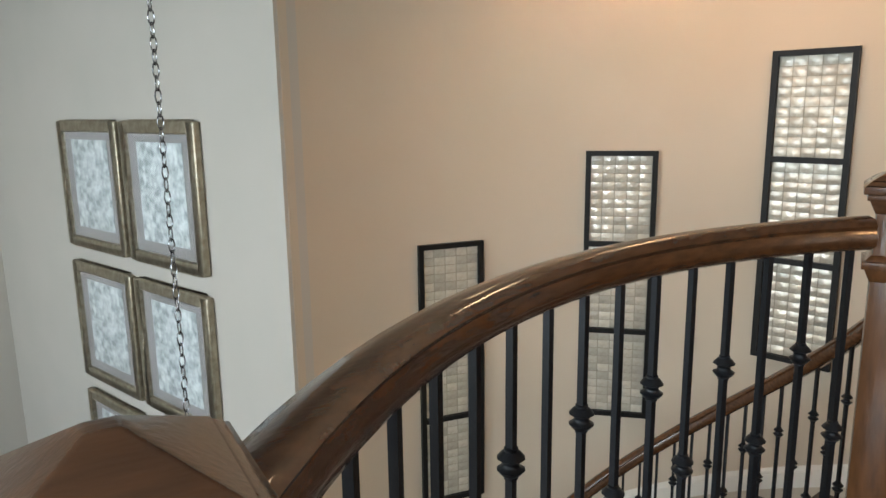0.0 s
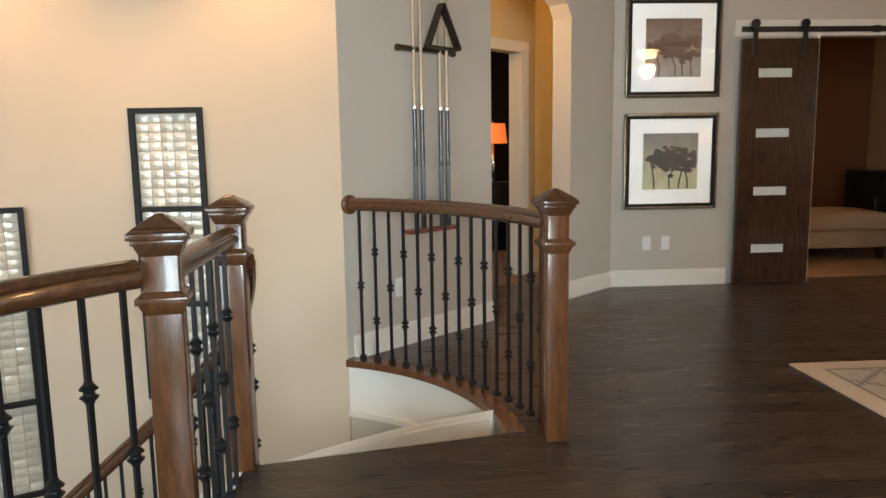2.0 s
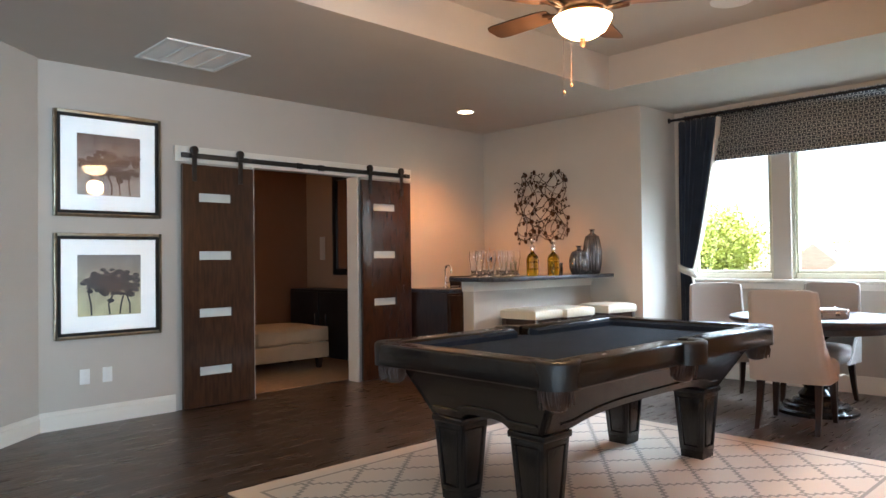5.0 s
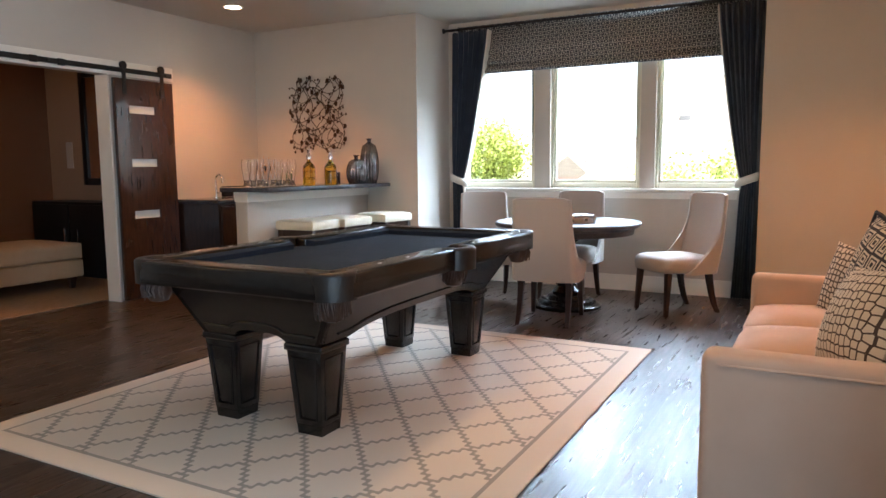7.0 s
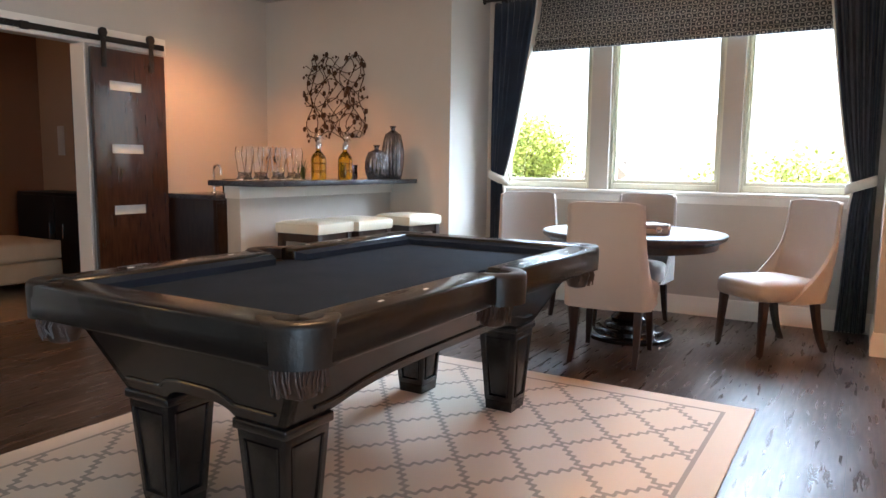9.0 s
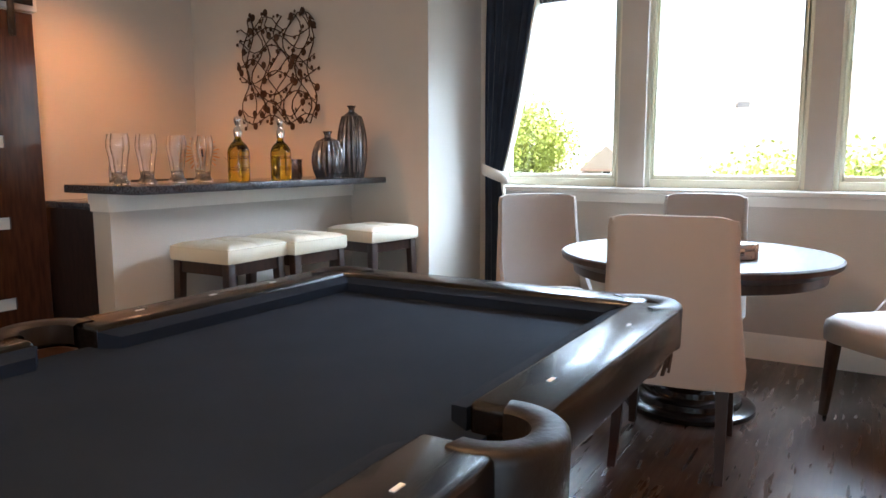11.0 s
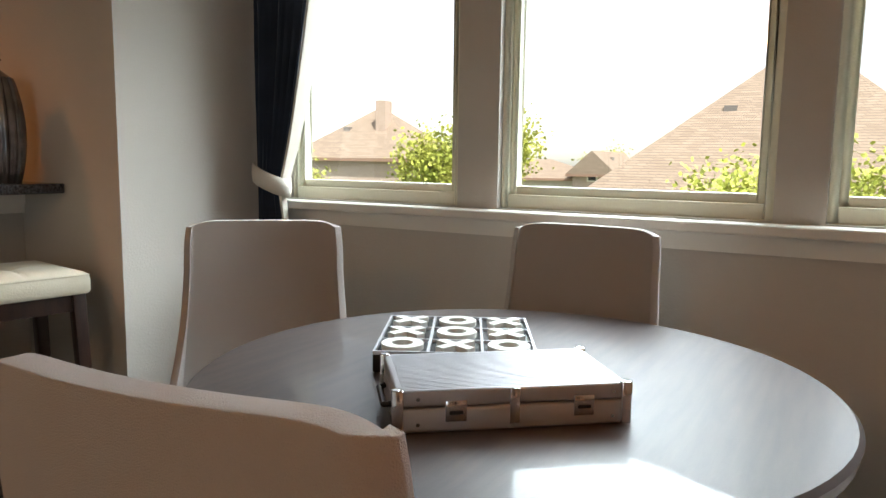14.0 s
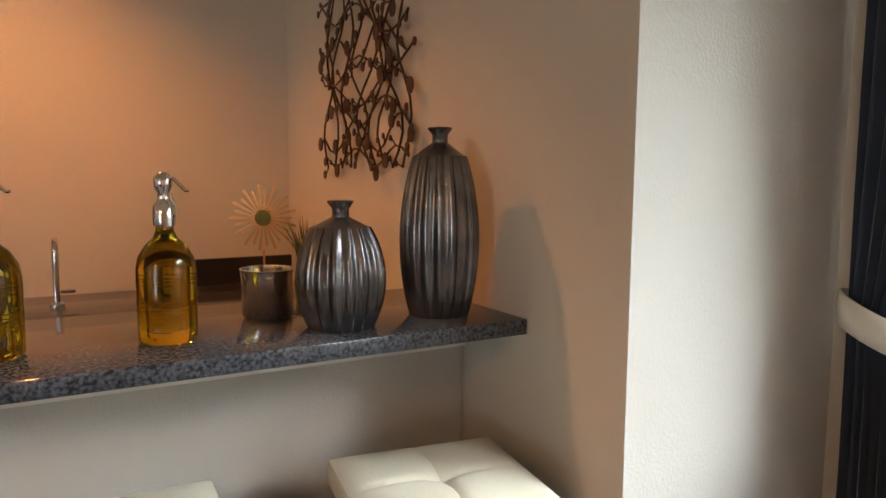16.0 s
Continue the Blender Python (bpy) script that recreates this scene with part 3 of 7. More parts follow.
for i in range(14):
    a0 = A0 + STEP * i
    z = -RISE * (i + 1)
    bm = bmesh.new()
    k = 4
    rows = []
    for j in range(k + 1):
        a = a0 - 1.0 + (STEP + 1.0) * j / k
        rows.append([bm.verts.new(polar(r, a, zz)) for r, zz in ((INNER - 0.03, z - 0.03), (INNER - 0.03, z), (RW, z), (RW, z - 0.03))])
    for a, b2 in zip(rows, rows[1:]):
        for j in range(4):
            bm.faces.new((a[j], a[(j + 1) % 4], b2[(j + 1) % 4], b2[j]))
    bm.faces.new(rows[0]), bm.faces.new(rows[-1][::-1])
    part("tread", bm, FLOOR, stair)
    bm = bmesh.new()
    rows = [[bm.verts.new(polar(r, a, zz)) for r, zz in ((INNER, z - 0.03 - 0.0), (INNER, z + RISE - 0.03), (RW, z + RISE - 0.03), (RW, z - 0.03))] for a in (a0 - 0.0, a0 + 0.6)]
    for j in range(4):
        bm.faces.new((rows[0][j], rows[0][(j + 1) % 4], rows[1][(j + 1) % 4], rows[1][j]))
    bm.faces.new(rows[0]), bm.faces.new(rows[-1][::-1])
    part("riser", bm, TRIM, stair)
bm = bmesh.new()
rows = []
for i in range(33):
    a = A0 + 5 * i
    z = -RISE * (a - A0) / STEP
    rows.append([bm.verts.new(polar(r, a, zz)) for r, zz in ((INNER - 0.05, z - 0.36), (INNER - 0.05, z + 0.0), (INNER - 0.005, z + 0.0), (INNER - 0.005, z - 0.36))])
for a, b2 in zip(rows, rows[1:]):
    for j in range(4):
        bm.faces.new((a[j], a[(j + 1) % 4], b2[(j + 1) % 4], b2[j]))
bm.faces.new(rows[0]), bm.faces.new(rows[-1][::-1])
part("stringer", bm, TRIM, stair, "white stair stringer")

# ---- railings ----
RAIL_PROFILE = [(-0.016, -0.032), (0.016, -0.032), (0.03, -0.022), (0.034, -0.004), (0.026, 0.014), (0.030, 0.022), (0.020, 0.036), (0.0, 0.041), (-0.020, 0.036), (-0.030, 0.022), (-0.026, 0.014), (-0.034, -0.004), (-0.03, -0.022)]


def knuckle_bm():
    return lathed([(0.008, -0.034), (0.013, -0.032), (0.013, -0.026), (0.017, -0.024), (0.026, -0.012), (0.017, -0.007), (0.015, 0.0), (0.017, 0.007), (0.026, 0.012), (0.017, 0.024), (0.013, 0.026), (0.013, 0.032), (0.008, 0.034)], 10)


def newel(parent, x, y, h, turn=0, z0=0.0):
    bm = bmesh.new()
    w = 0.045
    box(bm, -w, -w, z0, w, w, h - 0.085)
    bevel(bm, 0.004)
    post = part("newel_post", bm, OAK, parent, "square stained oak newel post")
    bm = bmesh.new()
    taper(bm, (0, 0, h - 0.255), (0, 0, h - 0.225), (0.046, 0.046), (0.058, 0.058))
    box(bm, -0.064, -0.064, h - 0.225, 0.064, 0.064, h - 0.208)
    taper(bm, (0, 0, h - 0.208), (0, 0, h - 0.195), (0.058, 0.058), (0.047, 0.047))
    bevel(bm, 0.002)
    part("collar", bm, OAK, post, "moulded oak collar")
    bm = bmesh.new()
    taper(bm, (0, 0, h - 0.105), (0, 0, h - 0.075), (0.047, 0.047), (0.060, 0.060))
    box(bm, -0.065, -0.065, h - 0.075, 0.065, 0.065, h - 0.062)
    box(bm, -0.073, -0.073, h - 0.061, 0.073, 0.073, h - 0.044)
    taper(bm, (0, 0, h - 0.043), (0, 0, h - 0.034), (0.070, 0.070), (0.060, 0.060))
    taper(bm, (0, 0, h - 0.033), (0, 0, h), (0.060, 0.060), (0.008, 0.008))
    bevel(bm, 0.002)
    part("newel_cap", bm, OAK_RAIL, post, "dark moulded cap with a low pyramid top")
    post.matrix_basis = pose(x, y, 0, 0, 0, turn)
    return post


KN = {}


def baluster(parent, x, y, z0, z1, knobs, turn):
    key = round(z1 - z0, 3)
    if key not in KN:
        bm = bx(-0.0065, -0.0065, 0, 0.0065, 0.0065, z1 - z0)
        box(bm, -0.014, -0.014, 0, 0.014, 0.014, 0.022)
        me = link("baluster", bm, IRON)
        KN[key] = me.data
        bpy.data.objects.remove(me)
    if "k" not in KN:
        me = link("knuckle", knuckle_bm(), IRON, 50)
        KN["k"] = me.data
        bpy.data.objects.remove(me)
    ob = new("baluster", KN[key])
    ob.parent = parent
    ob.matrix_basis = pose(x, y, z0, 0, 0, turn)
    for zz in knobs:
        k = new("knuckle", KN["k"])
        k.parent = ob
        k.matrix_basis = pose(0, 0, zz) @ Matrix.Diagonal((0.88, 0.88, 0.8, 1))


def at_length(path, s):
    for a, b2 in zip(path, path[1:]):
        d = (Vector(b2) - Vector(a)).length
        if s <= d:
            v = Vector(a).lerp(Vector(b2), s / d)
            t = Vector(b2) - Vector(a)
            return v, math.degrees(math.atan2(t.y, t.x))
        s -= d
    t = Vector(path[-1]) - Vector(path[-2])
    return Vector(path[-1]), math.degrees(math.atan2(t.y, t.x))


def railing(label, path, zr, gap, first, single_first=True, zb=0.0):
    """path: 3D points of the rail's foot line; the handrail's centre runs zr above it."""
    r = thing("railing", pose(0, 0, 0), label, "railing")
    bm = sweep(bmesh.new(), [(p[0], p[1], p[2] + zr) for p in path], RAIL_PROFILE)
    part("handrail", bm, OAK_RAIL, r, "moulded stained oak handrail", smooth=50)
    total = sum((Vector(b2) - Vector(a)).length for a, b2 in zip(path, path[1:]))
    i, s = 0, first
    while s < total - 0.03:
        v, turn = at_length(path, s)
        h = zr - 0.03
        knobs = (h * 0.5,) if (i % 2 == (0 if single_first else 1)) else (h * 0.27, h * 0.73)
        baluster(r, v.x, v.y, v.z + zb, v.z + zb + h - zb, knobs, turn)
        i, s = i + 1, s + gap
    return r


def flat(path, z=0.0):
    return [(x, y, z) for x, y in path]


ZR = 0.870
rail_a = railing("curved stained oak railing with black iron balusters above stairwell", flat(GUARD[1:-1], 0.012), ZR + 0.014, 0.105, 0.037)
newel(rail_a, *POST_A, 1.045, 10)
newel(rail_a, *POST_D, 1.035, -20)
rail_b = railing("short straight railing between two newel posts at the stair head", [(0.80, 2.69, 0.0), (0.79, 3.37, 0.0)], ZR + 0.02, 0.1, 0.09)
newel(rail_b, *POST_B, 1.045, 0)
CURVE_C = [tuple(p) for p in arc3(POST_C, (1.76, 4.22), (1.13, 4.78), 20)]
rail_c = railing("curved oak railing with iron balusters along the landing edge", flat(CURVE_C[1:], 0.014), ZR + 0.012, 0.098, 0.05)
newel(rail_c, *POST_C, 1.035, 8)
bm = lathed([(0.055, 0), (0.055, 0.012), (0.045, 0.022), (0.035, 0.026)], 20, pose(1.115, 4.795, ZR + 0.026) @ pose(0, 0, 0, 90, 0, TURN_PQ))
part("rosette", bm, OAK, rail_c, "round oak wall rosette", smooth=40)
stair_path = [tuple(polar(INNER + 0.03, A0 + 4 * i, -RISE * (4 * i) / STEP - 0.05)) for i in range(1, 36)]
railing("descending curved stair railing with oak handrail and iron balusters", stair_path, 0.90, 0.115, 0.05)

# ---- windows of the bay ----
for wi, (y0, y1) in enumerate(WINS):
    w = thing("window_%d" % (wi + 1), pose(8.72, (y0 + y1) / 2, WZ0), "", "")
    w["kind"] = "structure"
    w["label"] = "fixed window pane in a cream painted frame"
    hw, hh = (y1 - y0) / 2, WZ1 - WZ0
    bm = bmesh.new()
    for a in ((-hw, 0, -hw + 0.028, hh), (hw - 0.028, 0, hw, hh), (-hw + 0.028, 0, hw - 0.028, 0.05), (-hw + 0.028, hh - 0.045, hw - 0.028, hh)):
        box(bm, 0.03, a[0], a[1], 0.11, a[2], a[3])
    bevel(bm, 0.006)
    part("window_frame", bm, WINPAINT, w)
    bm = bmesh.new()
    for a in ((-hw + 0.028, 0.05, -hw + 0.052, hh - 0.045), (hw - 0.052, 0.05, hw - 0.028, hh - 0.045), (-hw + 0.052, 0.05, hw - 0.052, 0.08), (-hw + 0.052, hh - 0.075, hw - 0.052, hh - 0.045)):
        box(bm, 0.05, a[0], a[1], 0.10, a[2], a[3])
    bevel(bm, 0.005)
    part("sash", bm, WINPAINT, w)
    pane = part("pane", bx(0.075, -hw + 0.052, 0.08, 0.079, hw - 0.052, hh - 0.075), GLASS, w)
    pane.visible_shadow = False
bm = bmesh.new()
box(bm, 8.64, 1.50, 0.968, 8.75, 4.475, 1.003)
bevel(bm, 0.008, 3)
structure("window_sill", bm, TRIM, "white painted sill under the three windows")
bm = bmesh.new()
box(bm, 8.695, 1.52, 0.932, 8.718, 4.46, 0.967)
box(bm, 8.703, 1.52, 0.908, 8.718, 4.46, 0.932)
structure("window_apron", bm, TRIM, "white painted apron moulding under the sill")

# ---- roman blind, rod and curtains ----
m, nt, b = nodes_of("patterned_blind_fabric", 0.9)
tc = nt.nodes.new("ShaderNodeTexCoord")
sp = nt.nodes.new("ShaderNodeSeparateXYZ")
nt.links.new(tc.outputs["Object"], sp.inputs[0])
u = math_node(nt, "DIVIDE", sp.outputs["Y"], 0.085)
v = math_node(nt, "DIVIDE", sp.outputs["Z"], 0.07)


def ring_mask(ox, oy, r0, r1):
    du = math_node(nt, "SUBTRACT", math_node(nt, "FRACT", math_node(nt, "ADD", u, ox)), 0.5)
    dv = math_node(nt, "SUBTRACT", math_node(nt, "FRACT", math_node(nt, "ADD", v, oy)), 0.5)
    d = math_node(nt, "SQRT", math_node(nt, "ADD", math_node(nt, "MULTIPLY", du, du), math_node(nt, "MULTIPLY", dv, dv)))
    return math_node(nt, "MULTIPLY", math_node(nt, "GREATER_THAN", d, r0), math_node(nt, "LESS_THAN", d, r1))


k = ring_mask(0, 0, 0.26, 0.34)
for args in ((0.5, 0.5, 0.26, 0.34), (0, 0, -1, 0.12), (0.5, 0.5, -1, 0.12)):
    k = math_node(nt, "MAXIMUM", k, ring_mask(*args))
mx = nt.nodes.new("ShaderNodeMix")
mx.data_type = "RGBA"
mx.inputs["A"].default_value, mx.inputs["B"].default_value = (0.055, 0.060, 0.072, 1), (0.46, 0.46, 0.43, 1)
nt.links.new(k, mx.inputs["Factor"])
nt.links.new(mx.outputs["Result"], b.inputs["Base Color"])
BLINDFAB = m
prof = [(8.70, 2.70), (8.70, 2.50), (8.675, 2.44), (8.66, 2.40), (8.69, 2.38), (8.665, 2.33), (8.65, 2.295), (8.685, 2.275), (8.655, 2.24), (8.64, 2.205), (8.66, 2.195), (8.69, 2.20)]
blind = thing("roman_blind", pose(0, 0, 0), "dark and cream patterned roman blind folded up above the windows", "blind")
for piece, a, b2 in (("panel", 0, 4), ("fold", 3, 7), ("fold", 6, 10), ("hem", 9, 12)):
    bm = bmesh.new()
    rows = [[bm.verts.new((x, y, z)) for x, z in prof[a:b2]] for y in (1.50, 4.46)]
    for j in range(b2 - a - 1):
        bm.faces.new((rows[0][j], rows[0][j + 1], rows[1][j + 1], rows[1][j]))
    part(piece, bm, BLINDFAB, blind, smooth=60).modifiers.new("solid", "SOLIDIFY").thickness = 0.004
part("headrail", bx(8.703, 1.51, 2.66, 8.718, 4.45, 2.70), WHITE, blind)
rod = thing("curtain_rod", pose(8.60, 3.0, 2.66), "dark curtain rod with end finials in front of the blind", "curtain rod")
part("rod", lathed([(0.014, -1.60), (0.014, 1.56)], 12, pose(0, 0, 0, 90)), STEEL_BLACK, rod)
for s in (-1.55, 1.57):
    part("finial", lathed([(0.014, 0), (0.026, 0.004), (0.03, 0.02), (0.02, 0.035)], 12, pose(0, s, 0, 90 if s < 0 else -90)), STEEL_BLACK, rod)
for s in (-1.35, -0.35, 0.75, 1.4):
    bm = bx(0.0, s - 0.008, -0.02, 0.095, s + 0.008, 0.0)
    sweep(bm, [(0.022 * math.cos(a), s, 0.022 * math.sin(a)) for a in [i * math.pi / 6 for i in range(12)]], circle(0.004, 5), closed=True, up=Vector((0, 1, 0)))
    part("bracket", bm, STEEL_BLACK, rod)


def curtain(y_out, y_in, side, label):
    """side: 1 when the curtain hangs at the greater y."""
    c = thing("curtain", pose(8.60, y_out, 0.02), label, "curtain", "curtains of the bay window")
    n, rows = 56, []
    bm = bmesh.new()
    zs = [0.0, 0.3, 0.6, 0.8, 0.92, 1.0, 1.05, 1.12, 1.2, 1.35, 1.6, 1.9, 2.2, 2.45, 2.61]
    W = abs(y_in - y_out)

    def width(z):
        if z < 1.0:
            return 0.135 + 0.04 * (1.0 - z)
        return 0.125 + (W - 0.125) * min(1, max(0.0, z - 1.06) / 1.5) ** 0.8

    for z in zs:
        f = min(1, abs(z - 1.05) / 1.2)
        w, amp = width(z), 0.013 + 0.024 * f
        rows.append([bm.verts.new((0.10, side * 0.02, z))] + [bm.verts.new((amp * math.sin(i / n * 14 * math.pi + 0.5 * math.sin(z * 3)) * (0.75 + 0.25 * math.sin(i * 1.7)), -side * w * i / n, z)) for i in range(n + 1)])
    for a, b2 in zip(rows, rows[1:]):
        for i in range(n + 1):
            bm.faces.new((a[i], a[i + 1], b2[i + 1], b2[i]))
    ob = part("drape", bm, NAVY, c, smooth=80)
    ob.modifiers.new("solid", "SOLIDIFY").thickness = 0.004
    bm = bmesh.new()
    rings = []
    for i in range(24):
        a = 2 * math.pi * i / 24
        y, z = 0.078 + 0.095 * math.sin(a), 1.03 - 0.034 * math.sin(a)
        rings.append([bm.verts.new((x * math.cos(a), -side * (y + dy * math.sin(a)), z + dz)) for x, dy, dz in ((0.050, 0.0, 0.0), (0.056, 0.004, 0.038), (0.050, 0.0, 0.076))])
    for a, b2 in zip(rings, rings[1:] + rings[:1]):
        for j in range(2):
            bm.faces.new((a[j], b2[j], b2[j + 1], a[j + 1]))
    ob = part("tieback", bm, CUFF, c, "cream fabric tieback", smooth=80)
    ob.modifiers.new("solid", "SOLIDIFY").thickness = 0.006
    bm = bmesh.new()
    rows = []
    for z in [0.87, 0.92] + [z for z in zs if z > 0.95]:
        w = width(z)
        k = 0.045 * min(1.0, 0.45 + abs(z - 1.05) * 1.2) * (1.0 if z > 1 else max(0.06, (z - 0.86) / 0.3))
        rows.append([bm.verts.new((x, -side * y2, z)) for x, y2 in ((-0.006, w - 0.002), (-0.006, w + 0.010), (0.02, w + 0.014), (k * 1.8, w + 0.012), (k * 1.8, w + 0.004))])
    for a, b2 in zip(rows, rows[1:]):
        for j in range(5):
            bm.faces.new((a[j], a[(j + 1) % 5], b2[(j + 1) % 5], b2[j]))
    bm.faces.new(rows[0][::-1]), bm.faces.new(rows[-1])
    part("lining_edge", bm, CUFF, c, "cream lining turned out along the edge", smooth=60)
    return c


curtain(4.485, 4.07, 1, "navy curtain gathered by a cream tieback beside the bay window")
curtain(1.47, 1.83, -1, "navy curtain gathered by a cream tieback beside the bay window")

# ---- barn doors ----
structure("door_header", bx(4.20, 6.682, 2.085, 6.82, 6.708, 2.215, b=0.003), TRIM, "white header board above the doorway")
structure("door_casing", bx(6.072, 6.67, 0, 6.09, 6.84, 2.085), TRIM, "cream door lining")
structure("door_casing", bx(4.90, 6.67, 0, 4.918, 6.84, 2.085), TRIM, "cream door lining")
track = thing("barn_door_track", pose(5.51, 6.655, 2.135), "black steel barn door rail on the white header board", "door track")
part("rail", bx(-1.27, -0.004, -0.022, 1.27, 0.004, 0.022, b=0.001), STEEL_BLACK, track)
for x in (-1.2, -0.6, 0.0, 0.6, 1.2):
    part("standoff", lathed([(0.014, -0.024), (0.014, 0.012), (0.008, 0.016)], 10, pose(x, 0, 0, 90)), STEEL_BLACK, track)
for x in (-0.12, 0.12):
    part("stop", bx(x - 0.03, -0.016, -0.03, x + 0.03, 0.005, 0.026, b=0.003), STEEL_BLACK, track)


def barn_door(x0):
    d = thing("barn_door", pose(x0, 6.612, 0.015), "dark brown sliding barn door with four narrow glass lights, open", "sliding door", "sliding barn doors")
    W, H, T = 0.645, 2.04, 0.04
    lights = [0.30, 0.79, 1.275, 1.765]
    bm = bmesh.new()
    x1, x2 = 0.14, 0.43
    box(bm, 0, 0, 0, x1, T, H)
    box(bm, x2, 0, 0, W, T, H)
    zz = [0.0] + [v2 for c in lights for v2 in (c - 0.036, c + 0.036)] + [H]
    for a, b2 in zip(zz[::2], zz[1::2]):
        box(bm, x1, 0.0, a, x2, T, b2)
    part("panel", bm, DOORWOOD, d)
    for c in lights:
        part("light", bx(x1, 0.016, c - 0.036, x2, 0.022, c + 0.036), FROST, d, "narrow frosted glass light")
    for x in (0.10, 0.52):
        bm = bx(x - 0.02, -0.008, 1.90, x + 0.02, 0.0, 2.135, b=0.001)
        lathe(bm, [(0.036, -0.012), (0.036, 0.006), (0.03, 0.010)], 18, pose(x, -0.002, 2.16, 90))
        box(bm, x - 0.02, -0.014, 2.12, x + 0.02, -0.008, 2.19)
        h = part("hanger", bm, STEEL_BLACK, d, "black steel strap hanger with wheel")
        for z in (1.93, 2.0):
            part("bolt", lathed([(0.008, -0.006), (0.008, 0.002)], 8, pose(x, -0.010, z, 90)), STEEL_BLACK, h)
    return d


barn_door(4.235)
barn_door(6.10)

# ---- pictures ----


def tree_picture(z0, sky_c, glow_c, label):
    p = thing("picture", pose(3.68, 6.705, z0), label, "framed picture", "framed tree pictures")
    w, h = 0.40, 0.80
    bm = bmesh.new()
    for a in ((-w, 0, -w + 0.022, h), (w - 0.022, 0, w, h), (-w + 0.022, 0, w - 0.022, 0.022), (-w + 0.022, h - 0.022, w - 0.022, h)):
        box(bm, a[0], -0.04, a[1], a[2], 0, a[3])
    bevel(bm, 0.003)
    part("frame", bm, SILVERF, p, "champagne outer frame")
    bm = bmesh.new()
    w2 = w - 0.022
    for a in ((-w2, 0.022, -w2 + 0.024, h - 0.022), (w2 - 0.024, 0.022, w2, h - 0.022), (-w2 + 0.024, 0.022, w2 - 0.024, 0.046), (-w2 + 0.024, h - 0.046, w2 - 0.024, h - 0.022)):
        box(bm, a[0], -0.034, a[1], a[2], 0, a[3])
    part("inner_frame", bm, BLACKF, p, "black inner frame")
    part("mat_board", bx(-w2 + 0.024, -0.018, 0.046, w2 - 0.024, -0.012, h - 0.046), MATBOARD, p)
    m, nt, b = nodes_of("print_" + str(z0), 0.5)
    tc = nt.nodes.new("ShaderNodeTexCoord")
    sp = nt.nodes.new("ShaderNodeSeparateXYZ")
    nt.links.new(tc.outputs["Object"], sp.inputs[0])
    r = nt.nodes.new("ShaderNodeValToRGB")
    nt.links.new(math_node(nt, "DIVIDE", math_node(nt, "SUBTRACT", sp.outputs["Z"], 0.17), 0.46), r.inputs[0])
    r.color_ramp.elements[0].color, r.color_ramp.elements[1].color = (*glow_c, 1), (*sky_c, 1)
    n = nt.nodes.new("ShaderNodeTexNoise")
    n.inputs["Scale"].default_value, n.inputs["Detail"].default_value = 9, 6
    nt.links.new(tc.outputs["Object"], n.inputs["Vector"])
    mx = nt.nodes.new("ShaderNodeMix")
    mx.data_type, mx.blend_type = "RGBA", "MULTIPLY"
    mx.inputs["Factor"].default_value = 0.7
    nt.links.new(r.outputs[0], mx.inputs["A"])
    nt.links.new(n.outputs["Fac"], mx.inputs["B"])
    nt.links.new(mx.outputs["Result"], b.inputs["Base Color"])
    part("print", bx(-0.235, -0.0205, 0.165, 0.235, -0.0182, 0.635), m, p, "print of bare trees")
    rnd = random.Random(int(z0 * 100))
    bm = bmesh.new()
    for x in (-0.12, 0.0, 0.07, 0.15):
        x += rnd.uniform(-0.02, 0.02)
        pts = [(x, -0.0222, 0.17), (x + rnd.uniform(-0.02, 0.02), -0.0222, 0.25), (x + rnd.uniform(-0.04, 0.04), -0.0222, 0.34)]
        sweep(bm, pts, [(-0.006, -0.0006), (0.006, -0.0006), (0.006, 0.0006), (-0.006, 0.0006)], up=Vector((0, 1, 0)))
    for i in range(130):
        cx, cz = rnd.gauss(0.01, 0.10), 0.41 + rnd.gauss(0, 0.045)
        cx = max(-0.2, min(0.2, cx))
        s = rnd.uniform(0.02, 0.042)
        vs = [bm.verts.new((cx + s * math.cos(a) * rnd.uniform(0.6, 1.2), -0.0224 - i * 1e-5, cz + 0.6 * s * math.sin(a))) for a in [j * math.pi / 4 for j in range(8)]]
        bm.faces.new(vs)
    part("tree_shapes", bm, mat("tree_ink_%d" % int(z0 * 10), (0.03, 0.03, 0.032) if z0 < 1 else (0.10, 0.055, 0.035), 0.6), p)
    g = part("glazing", bx(-w2 + 0.024, -0.0285, 0.046, w2 - 0.024, -0.0265, h - 0.046), GLASS, p)
    g.visible_shadow = False
    return p


tree_picture(0.665, (0.20, 0.20, 0.20), (0.62, 0.58, 0.34), "framed print of dark trees on pale yellow in white mat")
tree_picture(1.595, (0.16, 0.09, 0.065), (0.42, 0.36, 0.32), "framed print of brown misty trees in a white mat")

